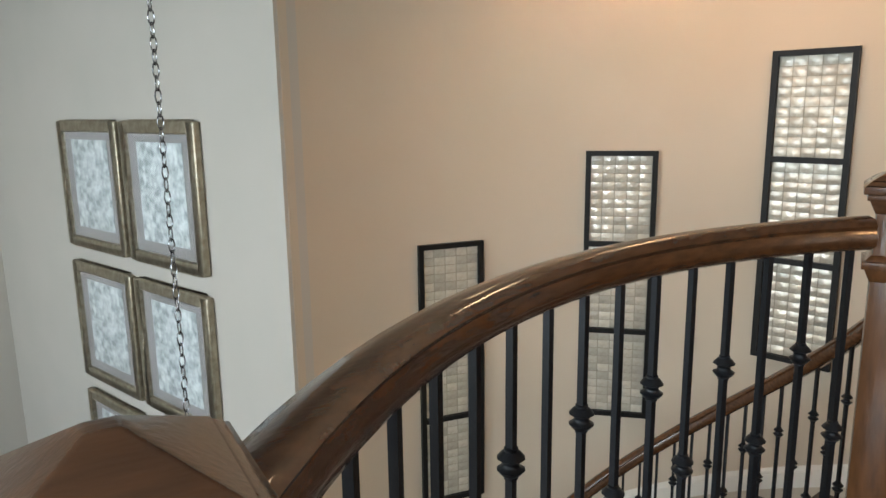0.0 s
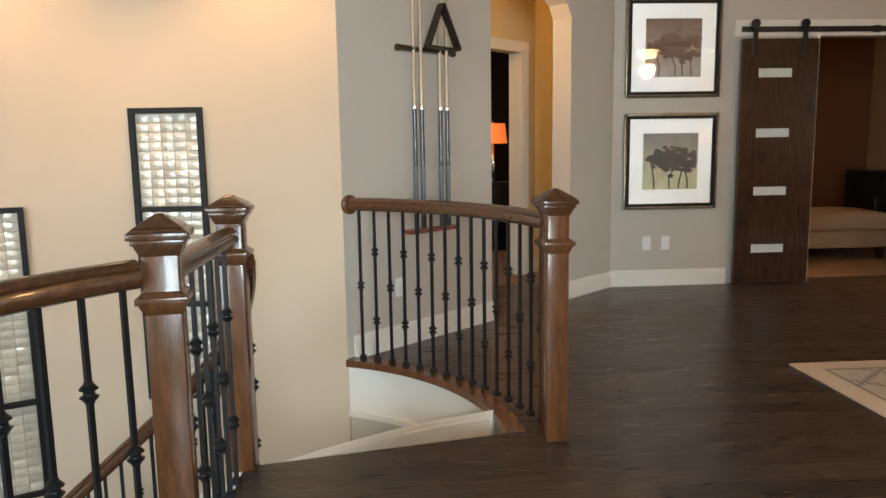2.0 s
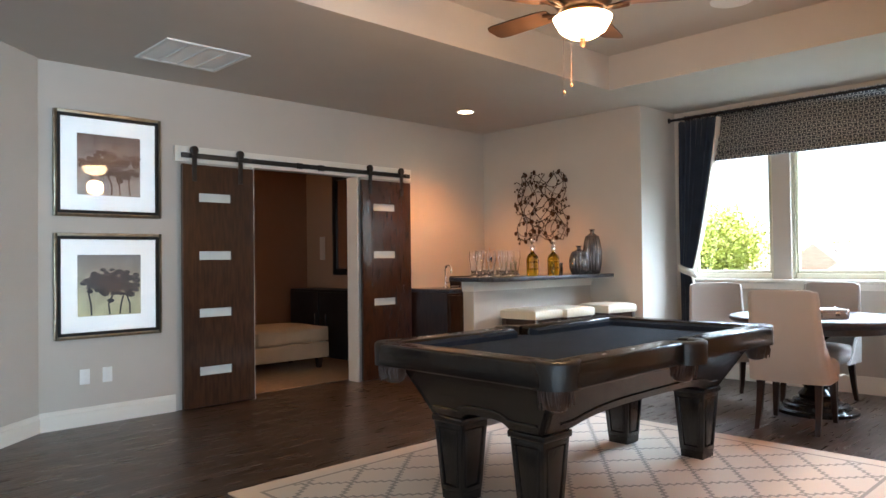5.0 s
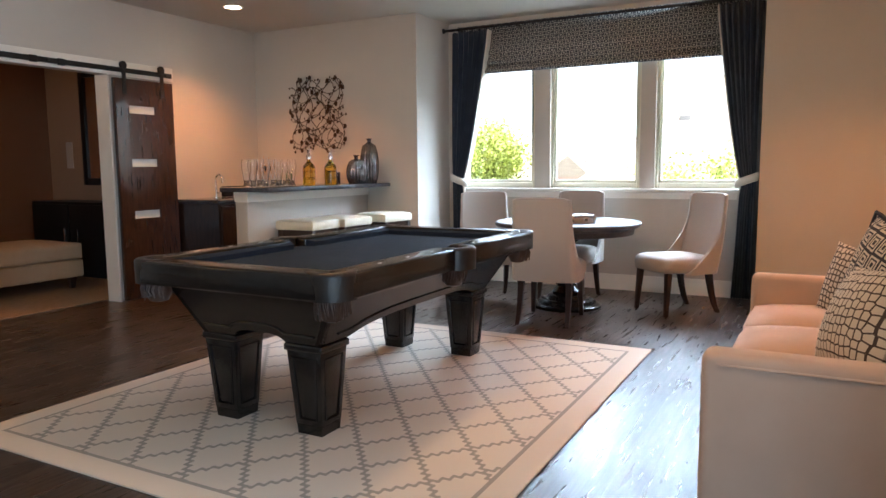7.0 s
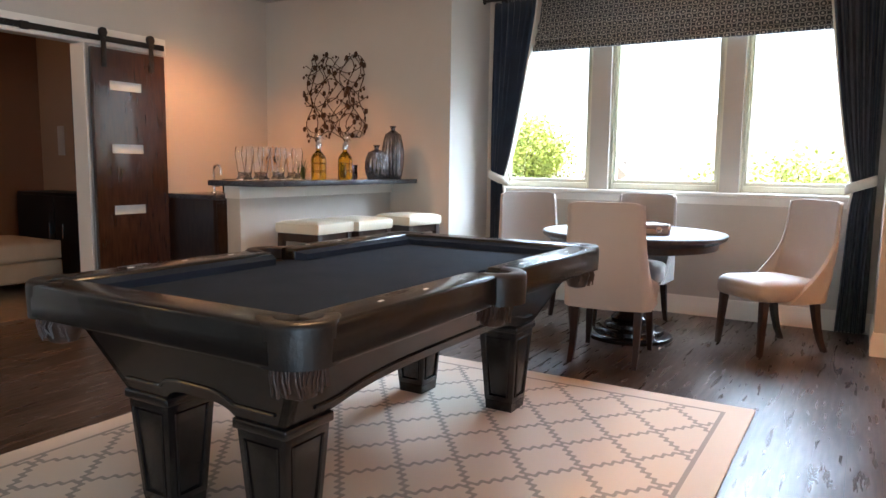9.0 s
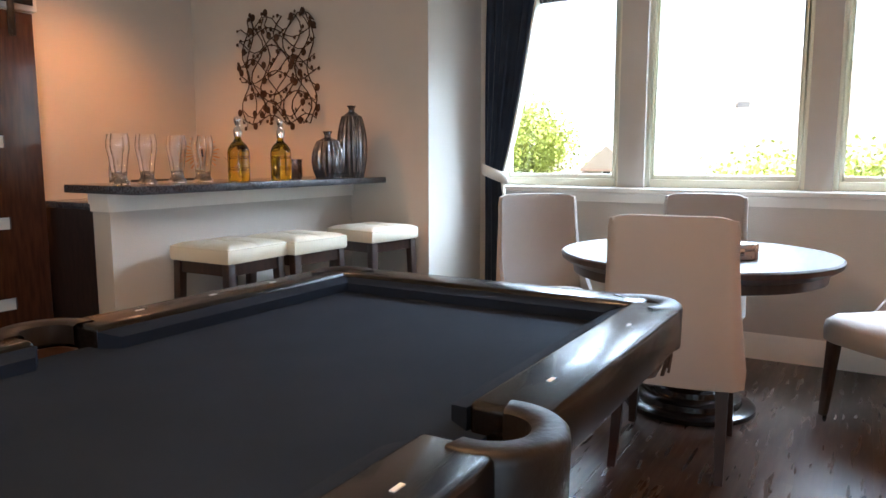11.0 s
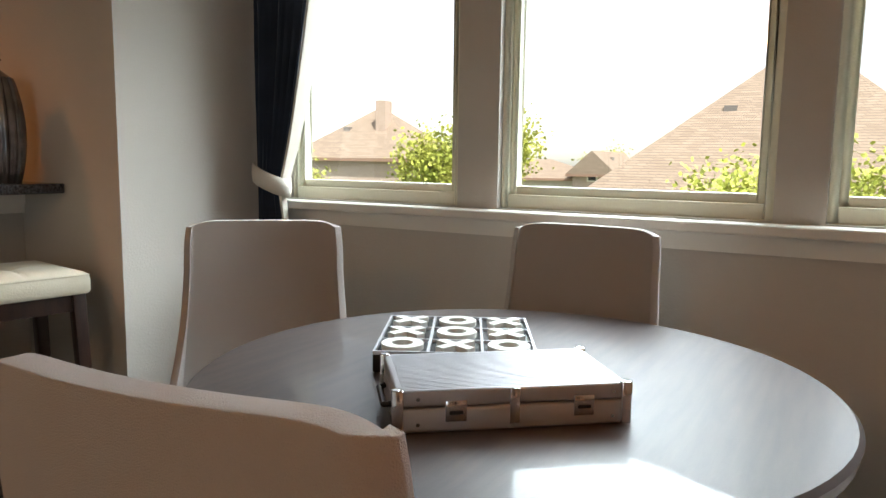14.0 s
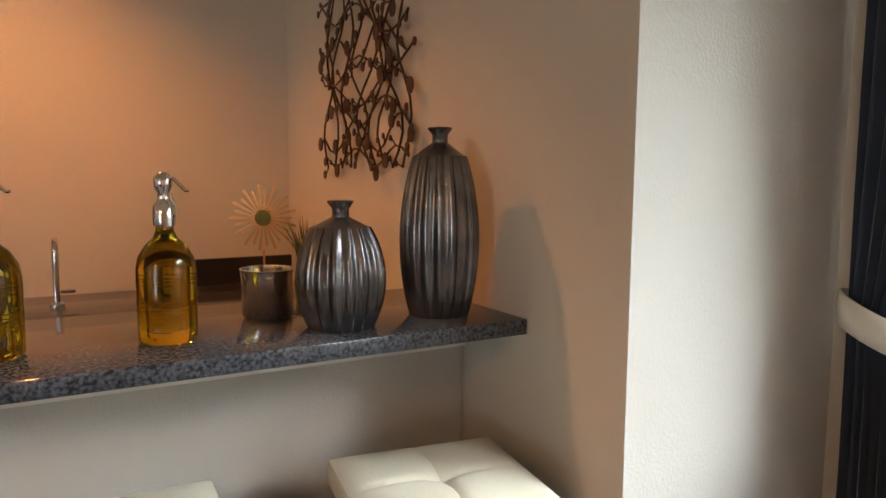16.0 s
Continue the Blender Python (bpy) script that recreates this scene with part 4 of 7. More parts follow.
# ---- shell mosaic panels on the stair wall ----


def shell_panel(deg, z0, h, w=0.44):
    v = polar(RW - 0.001, deg)
    p = thing("shell_panel", pose(v.x, v.y, z0, 0, 0, deg - 90), "tall black framed panel of pearly shell tiles in three sections", "wall decor", "shell panels on the stair wall")
    t = 0.032
    sag = 0.02
    bm = bmesh.new()
    for a in ((-w / 2, 0, -w / 2 + t, h), (w / 2 - t, 0, w / 2, h)):
        box(bm, a[0], -0.045, a[1], a[2], -0.015, a[3])
    for k2 in range(4):
        zc = (h - t) * k2 / 3
        box(bm, -w / 2 + t, -0.043, zc, w / 2 - t, -0.015, zc + t)
    part("frame", bm, BLACKF, p, "black metal frame")
    part("backing", bx(-w / 2 + 0.01, -0.016, 0.01, w / 2 - 0.01, -0.006, h - 0.01), mat("backing_board", (0.30, 0.27, 0.22), 0.6), p)
    rnd = random.Random(int(deg))
    for k2 in range(3):
        za, zb = (h - t) * k2 / 3 + t, (h - t) * (k2 + 1) / 3
        nx, nz = 5, 10
        dx, dz = (w - 2 * t) / nx, (zb - za) / nz
        for i in range(nx):
            for j in range(nz):
                x = -w / 2 + t + dx * (i + 0.5)
                z = za + dz * (j + 0.5)
                ob = new("tile", SHELL[rnd.randrange(4)])
                ob.parent = p
                ob.matrix_basis = pose(x, -0.019, z, rnd.uniform(-2.5, 2.5), rnd.uniform(-1.5, 1.5), rnd.uniform(-2.5, 2.5)) @ Matrix.Diagonal((dx / 0.076 * 0.94, 1, dz / 0.056 * 0.93, 1))
    return p


SHELLMAT = mat("pearly_shell", (0.66, 0.61, 0.51), 0.26, color2=(0.54, 0.49, 0.40), mix_scale=26, metal=0.15, bump=0.5, scale=60, coat=0.6)
_n = SHELLMAT.node_tree
_oi = _n.nodes.new("ShaderNodeObjectInfo")
_mr = _n.nodes.new("ShaderNodeMapRange")
_mr.inputs["To Min"].default_value, _mr.inputs["To Max"].default_value = 0.78, 1.15
_mm = _n.nodes.new("ShaderNodeMix")
_mm.data_type, _mm.blend_type = "RGBA", "MULTIPLY"
_mm.inputs["Factor"].default_value = 1.0
_b = _n.nodes["Principled BSDF"]
_src = _b.inputs["Base Color"].links[0].from_socket
_n.links.new(_oi.outputs["Random"], _mr.inputs["Value"])
_n.links.new(_src, _mm.inputs["A"])
_n.links.new(_mr.outputs[0], _mm.inputs["B"])
_n.links.new(_mm.outputs["Result"], _b.inputs["Base Color"])
SHELL = []
for i in range(4):
    rnd = random.Random(i)
    bm = bmesh.new()
    n = 3
    g = [[bm.verts.new((-0.038 + 0.076 * a / n, -0.004 * (1 if 0 < a < n and 0 < c < n else 0) + rnd.uniform(-0.0012, 0.0012), -0.028 + 0.056 * c / n)) for c in range(n + 1)] for a in range(n + 1)]
    for a in range(n):
        for c in range(n):
            bm.faces.new((g[a][c], g[a + 1][c], g[a + 1][c + 1], g[a][c + 1]))
    ob = link("tile", bm, SHELLMAT, 60)
    SHELL.append(ob.data)
    bpy.data.objects.remove(ob)
shell_panel(85.6, -0.325, 1.79)
shell_panel(117.8, -0.87, 1.77)
shell_panel(151.6, -1.42, 1.765)

# ---- pool table ----
PX0, PX1, PY0, PY1, PZ = 4.01, 6.25, 2.62, 3.88, 0.80
pt = thing("pool_table", pose((PX0 + PX1) / 2, (PY0 + PY1) / 2, 0.012), "black pool table with blue-grey cloth, leather pockets and tapered legs", "pool table")
HX, HY, H = (PX1 - PX0) / 2, (PY1 - PY0) / 2, PZ - 0.012
RWD = 0.135


def rail_piece(x0, y0, x1, y1, name="rail"):
    bm = bmesh.new()
    box(bm, x0, y0, H - 0.115, x1, y1, H)
    bevel(bm, 0.014, 3)
    return part(name, bm, BLACK_LACQ, pt, "glossy black top rail")


for s in (-1, 1):
    for a, b2 in ((-HX + 0.10, -0.07), (0.07, HX - 0.10)):
        y0, y1 = sorted((s * HY, s * (HY - RWD)))
        rail_piece(a, y0, b2, y1)
        yc0, yc1 = sorted((s * (HY - RWD), s * (HY - RWD - 0.045)))
        bm = bmesh.new()
        lo, hi = H - 0.055, H - 0.012
        ya, yb = s * (HY - RWD - 0.002), s * (HY - RWD - 0.048)
        vs = [bm.verts.new(c) for c in ((a, ya, lo), (b2, ya, lo), (b2, ya, hi), (a, ya, hi), (a + 0.03, yb, hi - 0.012), (b2 - 0.03, yb, hi - 0.012), (a + 0.03, yb, lo), (b2 - 0.03, yb, lo))]
        for f in ((0, 1, 2, 3), (3, 2, 5, 4), (4, 5, 7, 6), (6, 7, 1, 0), (0, 3, 4, 6), (2, 1, 7, 5)):
            bm.faces.new([vs[i] for i in f])
        part("cushion", bm, FELT, pt, "blue-grey cloth cushion")
    x0, x1 = sorted((s * HX, s * (HX - RWD)))
    rail_piece(x0, -HY + 0.10, x1, HY - 0.10)
    bm = bmesh.new()
    xa, xb = s * (HX - RWD - 0.002), s * (HX - RWD - 0.048)
    a, b2, lo, hi = -HY + 0.16, HY - 0.16, H - 0.055, H - 0.012
    vs = [bm.verts.new(c) for c in ((xa, a, lo), (xa, b2, lo), (xa, b2, hi), (xa, a, hi), (xb, a + 0.03, hi - 0.012), (xb, b2 - 0.03, hi - 0.012), (xb, a + 0.03, lo), (xb, b2 - 0.03, lo))]
    for f in ((0, 1, 2, 3), (3, 2, 5, 4), (4, 5, 7, 6), (6, 7, 1, 0), (0, 3, 4, 6), (2, 1, 7, 5)):
        bm.faces.new([vs[i] for i in f])
    part("cushion", bm, FELT, pt, "blue-grey cloth cushion")
    for t in (-0.75, -0.5, -0.25, 0.25, 0.5, 0.75):
        part("sight", bx(t * HX * 0.86 - 0.012, s * (HY - 0.06) - 0.004, H, t * HX * 0.86 + 0.012, s * (HY - 0.06) + 0.004, H + 0.0015), MATBOARD, pt, "small pearl sight marker")
part("playing_bed", bx(-HX + 0.10, -HY + 0.10, H - 0.09, HX - 0.10, HY - 0.10, H - 0.052), FELT, pt, "blue-grey cloth bed")
LEATHERB = mat("dark_brown_leather", (0.035, 0.018, 0.012), 0.4, bump=0.4, scale=90, color2=(0.06, 0.03, 0.02), mix_scale=18)

POCKETMAT = mat("black_leather", (0.010, 0.0075, 0.0065), 0.42, bump=0.3, scale=70, color2=(0.02, 0.014, 0.011), mix_scale=14)


def pocket(x, y, ang, corner):
    m = pose(x, y, 0, 0, 0, ang)
    r = 0.058
    bm = bmesh.new()
    n = 20
    rows = []
    for i in range(n + 1):
        a = radians(-100 + 200 * i / n)
        c, s2 = math.cos(a), math.sin(a)
        rows.append([bm.verts.new(m @ Vector((rr * c, rr * s2, zz))) for rr, zz in ((r, H - 0.05), (r, H - 0.004), (r + 0.010, H + 0.002), (r + 0.047, H + 0.003), (r + 0.056, H - 0.004), (r + 0.058, H - 0.016), (r + 0.056, H - 0.115), (r + 0.02, H - 0.12))])
    for a, b2 in zip(rows, rows[1:]):
        for j in range(7):
            bm.faces.new((a[j], a[j + 1], b2[j + 1], b2[j]))
    p = part("pocket", bm, POCKETMAT, pt, "rounded black leather-covered pocket casting", smooth=50)
    m = m @ pose(0.012 if corner else -0.01, 0, 0)
    bm = lathed([(0.018, H - 0.215), (0.045, H - 0.205), (0.062, H - 0.17), (0.066, H - 0.11), (0.058, H - 0.055), (0.05, H - 0.055), (0.05, H - 0.11), (0.03, H - 0.19)], 14, m)
    part("pocket_bag", bm, LEATHERB, p, "dark leather pocket net")
    bm = bmesh.new()
    fr = random.Random(int(x * 100) + 7)
    for i in range(26):
        a = radians(-115 + 230 * i / 25)
        v = m @ Vector((0.072 * math.cos(a), 0.072 * math.sin(a), 0))
        w = m @ Vector(((0.066 + fr.uniform(-0.01, 0.012)) * math.cos(a + fr.uniform(-0.2, 0.2)), (0.066 + fr.uniform(-0.01, 0.012)) * math.sin(a + fr.uniform(-0.2, 0.2)), 0))
        mid = v.lerp(w, 0.5) * 1.01
        sweep(bm, [(v.x, v.y, H - 0.112), (mid.x, mid.y, H - 0.145), (w.x, w.y, H - fr.uniform(0.165, 0.205))], circle(0.0035, 4), up=Vector((1, 0.3, 0)))
    part("fringe", bm, LEATHERB, p, "frayed dark leather fringe", smooth=60)


for sx in (-1, 1):
    for sy in (-1, 1):
        pocket(sx * (HX - 0.115), sy * (HY - 0.115), math.degrees(math.atan2(sy, sx)), True)
for sy in (-1, 1):
    pocket(0, sy * (HY - 0.055), 90 * sy, False)
# body: slanting apron that narrows down to the leg tops, arched between them
LX, LY, LZ, LW = 0.765, 0.255, 0.43, 0.10
CX, CY = -0.06, -0.03
TOPX, TOPY, ZA = HX - 0.13, HY - 0.12, H - 0.112
for sy in (-1, 1):
    y0, y1 = sorted((sy * (HY - 0.10), sy * (HY - 0.15)))
    part("skirt", bx(-HX + 0.12, y0, H - 0.135, HX - 0.12, y1, H - 0.116, b=0.004), BLACK_LACQ, pt, "black rail skirt")
for sx in (-1, 1):
    x0, x1 = sorted((sx * (HX - 0.11), sx * (HX - 0.16)))
    part("skirt", bx(x0, -HY + 0.151, H - 0.135, x1, HY - 0.151, H - 0.116, b=0.004), BLACK_LACQ, pt, "black rail skirt")


def apron(side, along_x, sink, rise, low):
    """One board: a row of columns from end to end, each with its height at the lower edge."""
    cols = []
    for i in range(33):
        s = -1 + i / 16
        reach, half = (LX + LW, TOPX) if along_x else (LY + LW, TOPY)
        inner = (LX - LW) / (LX + LW) if along_x else (LY - LW) / (LY + LW)
        k = max(0.0, 1 - (abs(s) / inner) ** 4) if abs(s) < inner else 0.0
        zb = low + rise * k
        f = (zb - LZ) / (ZA - LZ)
        c0, c1 = (CX, CY) if along_x else (CY, CX)
        u = (c0 + s * reach) * (1 - f) + s * half * f
        w0, w1 = (LY + LW, TOPY) if along_x else (LX + LW, TOPX)
        v = (c1 + side * w0) * (1 - f) + side * w1 * f
        cols.append(((u, v - side * sink, zb), (s * half, side * w1 - side * sink, ZA)))
    return cols


def oriented(p, along_x):
    return p if along_x else (p[1], p[0], p[2])


for along_x, rise in ((True, 0.055), (False, 0.035)):
    for side in (-1, 1):
        outer, inner = apron(side, along_x, 0.0, rise, LZ), apron(side, along_x, 0.03, rise, LZ)
        bm = bmesh.new()
        rows = [[bm.verts.new(oriented(q, along_x)) for q in (a[0], a[1], b2[1], b2[0])] for a, b2 in zip(outer, inner)]
        for a, b2 in zip(rows, rows[1:]):
            for j in range(4):
                bm.faces.new((a[j], a[(j + 1) % 4], b2[(j + 1) % 4], b2[j]))
        bm.faces.new(rows[0]), bm.faces.new(rows[-1][::-1])
        ap = part("apron", bm, BLACK_LACQ, pt, "slanting black apron with an arched lower edge")
        bead = [oriented(q[0], along_x) for q in apron(side, along_x, -0.002, rise, LZ + 0.04)[2:-2]]
        part("bead", sweep(bmesh.new(), bead, circle(0.006, 6)), BLACK_LACQ, ap, "carved bead line")
for sx in (-1, 1):
    for sy in (-1, 1):
        m = pose(CX + sx * LX, CY + sy * LY, 0)
        bm = bmesh.new()
        taper(bm, (0, 0, 0.045), (0, 0, LZ - 0.03), (0.074, 0.074), (0.098, 0.098), m)
        bevel(bm, 0.005)
        leg = part("leg", bm, BLACK_LACQ, pt, "square tapered black leg with recessed panels")
        part("foot_block", taper(bmesh.new(), (0, 0, 0), (0, 0, 0.044), (0.068, 0.068), (0.071, 0.071), m), BLACK_LACQ, leg)
        bm = bmesh.new()
        box(bm, -0.108, -0.108, LZ - 0.035, 0.108, 0.108, LZ - 0.001, m)
        bevel(bm, 0.008, 3)
        part("collar", bm, BLACK_LACQ, leg, "moulded collar")
        bm = bmesh.new()
        for ang in (0, 90, 180, 270):
            q4 = m @ pose(0, 0, 0, 0, 0, ang)
            frame_ = [(-0.0775, 0.047, 0.075), (-0.0955, 0.066, LZ - 0.065), (-0.0955, -0.066, LZ - 0.065), (-0.0775, -0.047, 0.075)]
            sweep(bm, [q4 @ Vector(q) for q in frame_], [(0.005, -0.002), (0.005, 0.003), (0, 0.006), (-0.005, 0.003), (-0.005, -0.002)], closed=True, up=(q4.to_3x3() @ Vector((-1, 0, 0))))
        part("panel_moulding", bm, BLACK_LACQ, leg, "raised panel moulding")

# ---- rug ----
RUG = trellis_material("trellis_rug", (0.60, 0.52, 0.43), (0.27, 0.245, 0.215), 0.37, 0.306, 0.05, wobble=0.04, wob_freq=31.4, size=(2.97, 2.52), border=0.13, band=0.02)
bm = bx(-1.485, -1.26, 0, 1.485, 1.26, 0.011, b=0.004)
solo("rug", bm, RUG, pose(4.985, 3.16, 0.001), "cream rug with a grey trellis pattern under the pool table", "rug")

# ---- round table ----
tb = thing("round_table", pose(7.68, 2.89, -0.009), "dark brown circular pedestal table in the window bay", "table")
part("tabletop", lathed([(0.55, 0.655), (0.562, 0.66), (0.568, 0.70), (0.598, 0.715), (0.62, 0.73), (0.625, 0.752), (0.616, 0.76)], 72), mat("dark_table_wood", (0.034, 0.024, 0.022), 0.42, bump=0.06, scale=50, color2=(0.055, 0.036, 0.03), stretch=(1, 9, 1), mix_scale=5, coat=0.3), tb)
part("pedestal", lathed([(0.12, 0.13), (0.13, 0.15), (0.10, 0.18), (0.085, 0.20), (0.10, 0.22), (0.075, 0.25), (0.095, 0.29), (0.11, 0.34), (0.10, 0.40), (0.07, 0.46), (0.065, 0.56), (0.11, 0.60), (0.14, 0.655)], 28), BLACK_LACQ, tb, "turned pedestal")
part("base", lathed([(0.29, 0.009), (0.30, 0.014), (0.30, 0.035), (0.285, 0.045), (0.24, 0.05), (0.235, 0.075), (0.22, 0.085), (0.17, 0.09), (0.165, 0.115), (0.14, 0.13)], 40), BLACK_LACQ, tb, "stepped round base")

# ---- dining chairs: the seat faces +x ----


def dining_chair():
    c = thing("dining_chair", pose(0, 0, 0), "cream upholstered dining chair with curved back and dark wooden legs", "chair", "chairs round the table")
    bm = bmesh.new()
    n = 16
    outline = []
    for i in range(n):
        a = 2 * math.pi * i / n
        ca, sa = math.cos(a), math.sin(a)
        e = 0.38
        x = 0.26 * math.copysign(abs(ca) ** e, ca)
        y = (0.25 if x > 0 else 0.225) * math.copysign(abs(sa) ** e, sa)
        outline.append((x, y))
    rings = [[bm.verts.new((x * k, y * k, z)) for x, y in outline] for k, z in ((0.93, 0.355), (1.0, 0.365), (1.01, 0.42), (0.985, 0.455), (0.88, 0.478), (0.6, 0.49), (0.25, 0.495))]
    for a, b2 in zip(rings, rings[1:]):
        for i in range(n):
            bm.faces.new((a[i], a[(i + 1) % n], b2[(i + 1) % n], b2[i]))
    bm.faces.new(rings[0][::-1]), bm.faces.new(rings[-1])
    part("seat", bm, FABRIC, c, "padded cream seat", smooth=70)
    # back: a shell that wraps forward into low arms
    bm = bmesh.new()
    nu, nv = 44, 18
    inner, outer = [], []
    for j in range(nv + 1):
        t = j / nv
        z = 0.34 + 0.65 * t
        tip = max(0.0, (t - 0.86) / 0.14)
        half = 0.24 - 0.03 * min(1, t * 1.3) - 0.006 * tip ** 2
        wrap = 0.27 * max(0.0, 1 - t / 0.62) ** 1.7
        lean = -0.235 - 0.125 * t - 0.02 * math.sin(math.pi * t)
        ri, ro = [], []
        for i in range(nu + 1):
            s = -1 + 2 * i / nu
            a = abs(s)
            if a < 0.72:
                y = half * (s / 0.72)
                x = lean + 0.028 * (a / 0.72) ** 2
                nx, ny = -1.0, 0.0
            else:
                f = (a - 0.72) / 0.28
                y = math.copysign(half, s)
                x = lean + 0.028 + (wrap + 0.012) * f
                nx, ny = -0.25, math.copysign(1.0, s)
            zz = z - 0.016 * min(1.0, a / 0.72) ** 10 * tip
            th = 0.040 * (1 - 0.25 * t)
            ri.append(bm.verts.new((x + 0.0, y * (1 - 0.0), zz)))
            ro.append(bm.verts.new((x + nx * th * 1.2, y + ny * th * 0.6, zz)))
        inner.append(ri), outer.append(ro)
    for g, flip in ((inner, False), (outer, True)):
        for a, b2 in zip(g, g[1:]):
            for i in range(nu):
                q = (a[i], a[i + 1], b2[i + 1], b2[i])
                bm.faces.new(q[::-1] if flip else q)
    for j in range(nv):
        bm.faces.new((inner[j][0], inner[j + 1][0], outer[j + 1][0], outer[j][0]))
        bm.faces.new((inner[j][-1], outer[j][-1], outer[j + 1][-1], inner[j + 1][-1]))
    for i in range(nu):
        bm.faces.new((inner[-1][i], inner[-1][i + 1], outer[-1][i + 1], outer[-1][i]))
        bm.faces.new((inner[0][i + 1], inner[0][i], outer[0][i], outer[0][i + 1]))
    bmesh.ops.recalc_face_normals(bm, faces=bm.faces)
    es = [e for e in bm.edges if len(e.link_faces) == 2 and e.calc_face_angle(0) > radians(55)]
    bmesh.ops.bevel(bm, geom=es, offset=0.014, segments=4, affect="EDGES", profile=0.5, clamp_overlap=True)
    part("backrest", bm, FABRIC, c, "curved cream backrest", smooth=75)
    for sy in (-1, 1):
        bm = taper(bmesh.new(), (0.215, sy * 0.205, 0), (0.19, sy * 0.19, 0.37), (0.015, 0.015), (0.024, 0.024))
        bevel(bm, 0.003)
        part("leg", bm, ESPRESSO, c, "tapered dark front leg")
        bm = bmesh.new()
        pts = [(-0.30, 0), (-0.262, 0.08), (-0.235, 0.17), (-0.215, 0.27), (-0.20, 0.37)]
        rows = []
        for i, (x, z) in enumerate(pts):
            w = 0.015 + 0.009 * z / 0.37
            rows.append([bm.verts.new((x + dx * w, sy * (0.195 - 0.02 * z) + dy * w, z)) for dx, dy in ((-1, -1), (1, -1), (1, 1), (-1, 1))])
        for a, b2 in zip(rows, rows[1:]):
            for j in range(4):
                bm.faces.new((a[j], a[(j + 1) % 4], b2[(j + 1) % 4], b2[j]))
        bm.faces.new(rows[0][::-1]), bm.faces.new(rows[-1])
        part("leg", bm, ESPRESSO, c, "curved dark rear leg")
    return c


chair = dining_chair()
chair.matrix_basis = pose(7.14, 2.84, 0, 0, 0, 6)
copy_thing(chair, pose(7.686, 3.60, 0, 0, 0, 219))
copy_thing(chair, pose(8.07, 3.00, 0, 0, 0, 178))
copy_thing(chair, pose(7.88, 2.025, 0, 0, 0, 137))

# ---- bar ----
bar = thing("bar_counter", pose(6.23, 5.20, 0), "raised cream bar wall with a dark granite counter", "bar counter")
bar_w = 8.017 - 6.23
part("bar_wall", bx(0.0, 0, 0, bar_w, 0.13, 1.03, b=0.002), WALL, bar, "beige painted bar wall")
bm = bmesh.new()
box(bm, -0.02, -0.02, 0.98, bar_w, 0.0, 1.03)
box(bm, -0.02, 0.0, 0.98, 0.0, 0.13, 1.03)
box(bm, -0.012, -0.012, 0.945, bar_w, 0.0, 0.98)
box(bm, -0.012, 0.0, 0.945, 0.0, 0.13, 0.98)
part("moulding", bm, TRIM, bar, "white moulding under the counter")
bm = bmesh.new()
box(bm, -0.06, -0.29, 1.032, bar_w, 0.25, 1.07)
bevel(bm, 0.004, 2)
part("countertop", bm, GRANITE, bar, "speckled dark granite counter")
baseboard("baseboard", [(6.229, 5.33), (6.229, 5.199), (8.0, 5.199)], h=0.13)

bc = thing("back_bar_cabinet", pose(6.80, 6.10, 0), "dark wooden low bar cabinet against the wall with a black worktop", "cabinet")
part("body", bx(0, 0, 0, 1.215, 0.60, 0.88, b=0.003), ESPRESSO, bc)
part("end_panel", bx(-0.02, 0.0, 0, 0.0, 0.60, 0.885), ESPRESSO, bc, "dark wooden end panel")
for i in range(3):
    d = part("door", bx(0.01 + 0.40 * i, -0.02, 0.1, 0.40 + 0.40 * i, 0.0, 0.86, b=0.003), ESPRESSO, bc, "dark cabinet door")
    part("handle", bx(0.36 + 0.40 * i, -0.045, 0.6, 0.37 + 0.40 * i, -0.02, 0.72, b=0.003), CHROME, d, "chrome bar handle")
solo("worktop", bx(6.78, 6.07, 0.885, 8.017, 6.706, 0.925, b=0.004), GRANITE, pose(0, 0, 0), "black granite worktop on the low bar cabinet", "worktop")
solo("backsplash", bx(7.42, 6.68, 0.927, 8.017, 6.706, 1.04), mat("black_granite_upstand", (0.02, 0.02, 0.022), 0.15), pose(0, 0, 0), "low black granite upstand behind the worktop", "backsplash")

# ---- bar stools ----


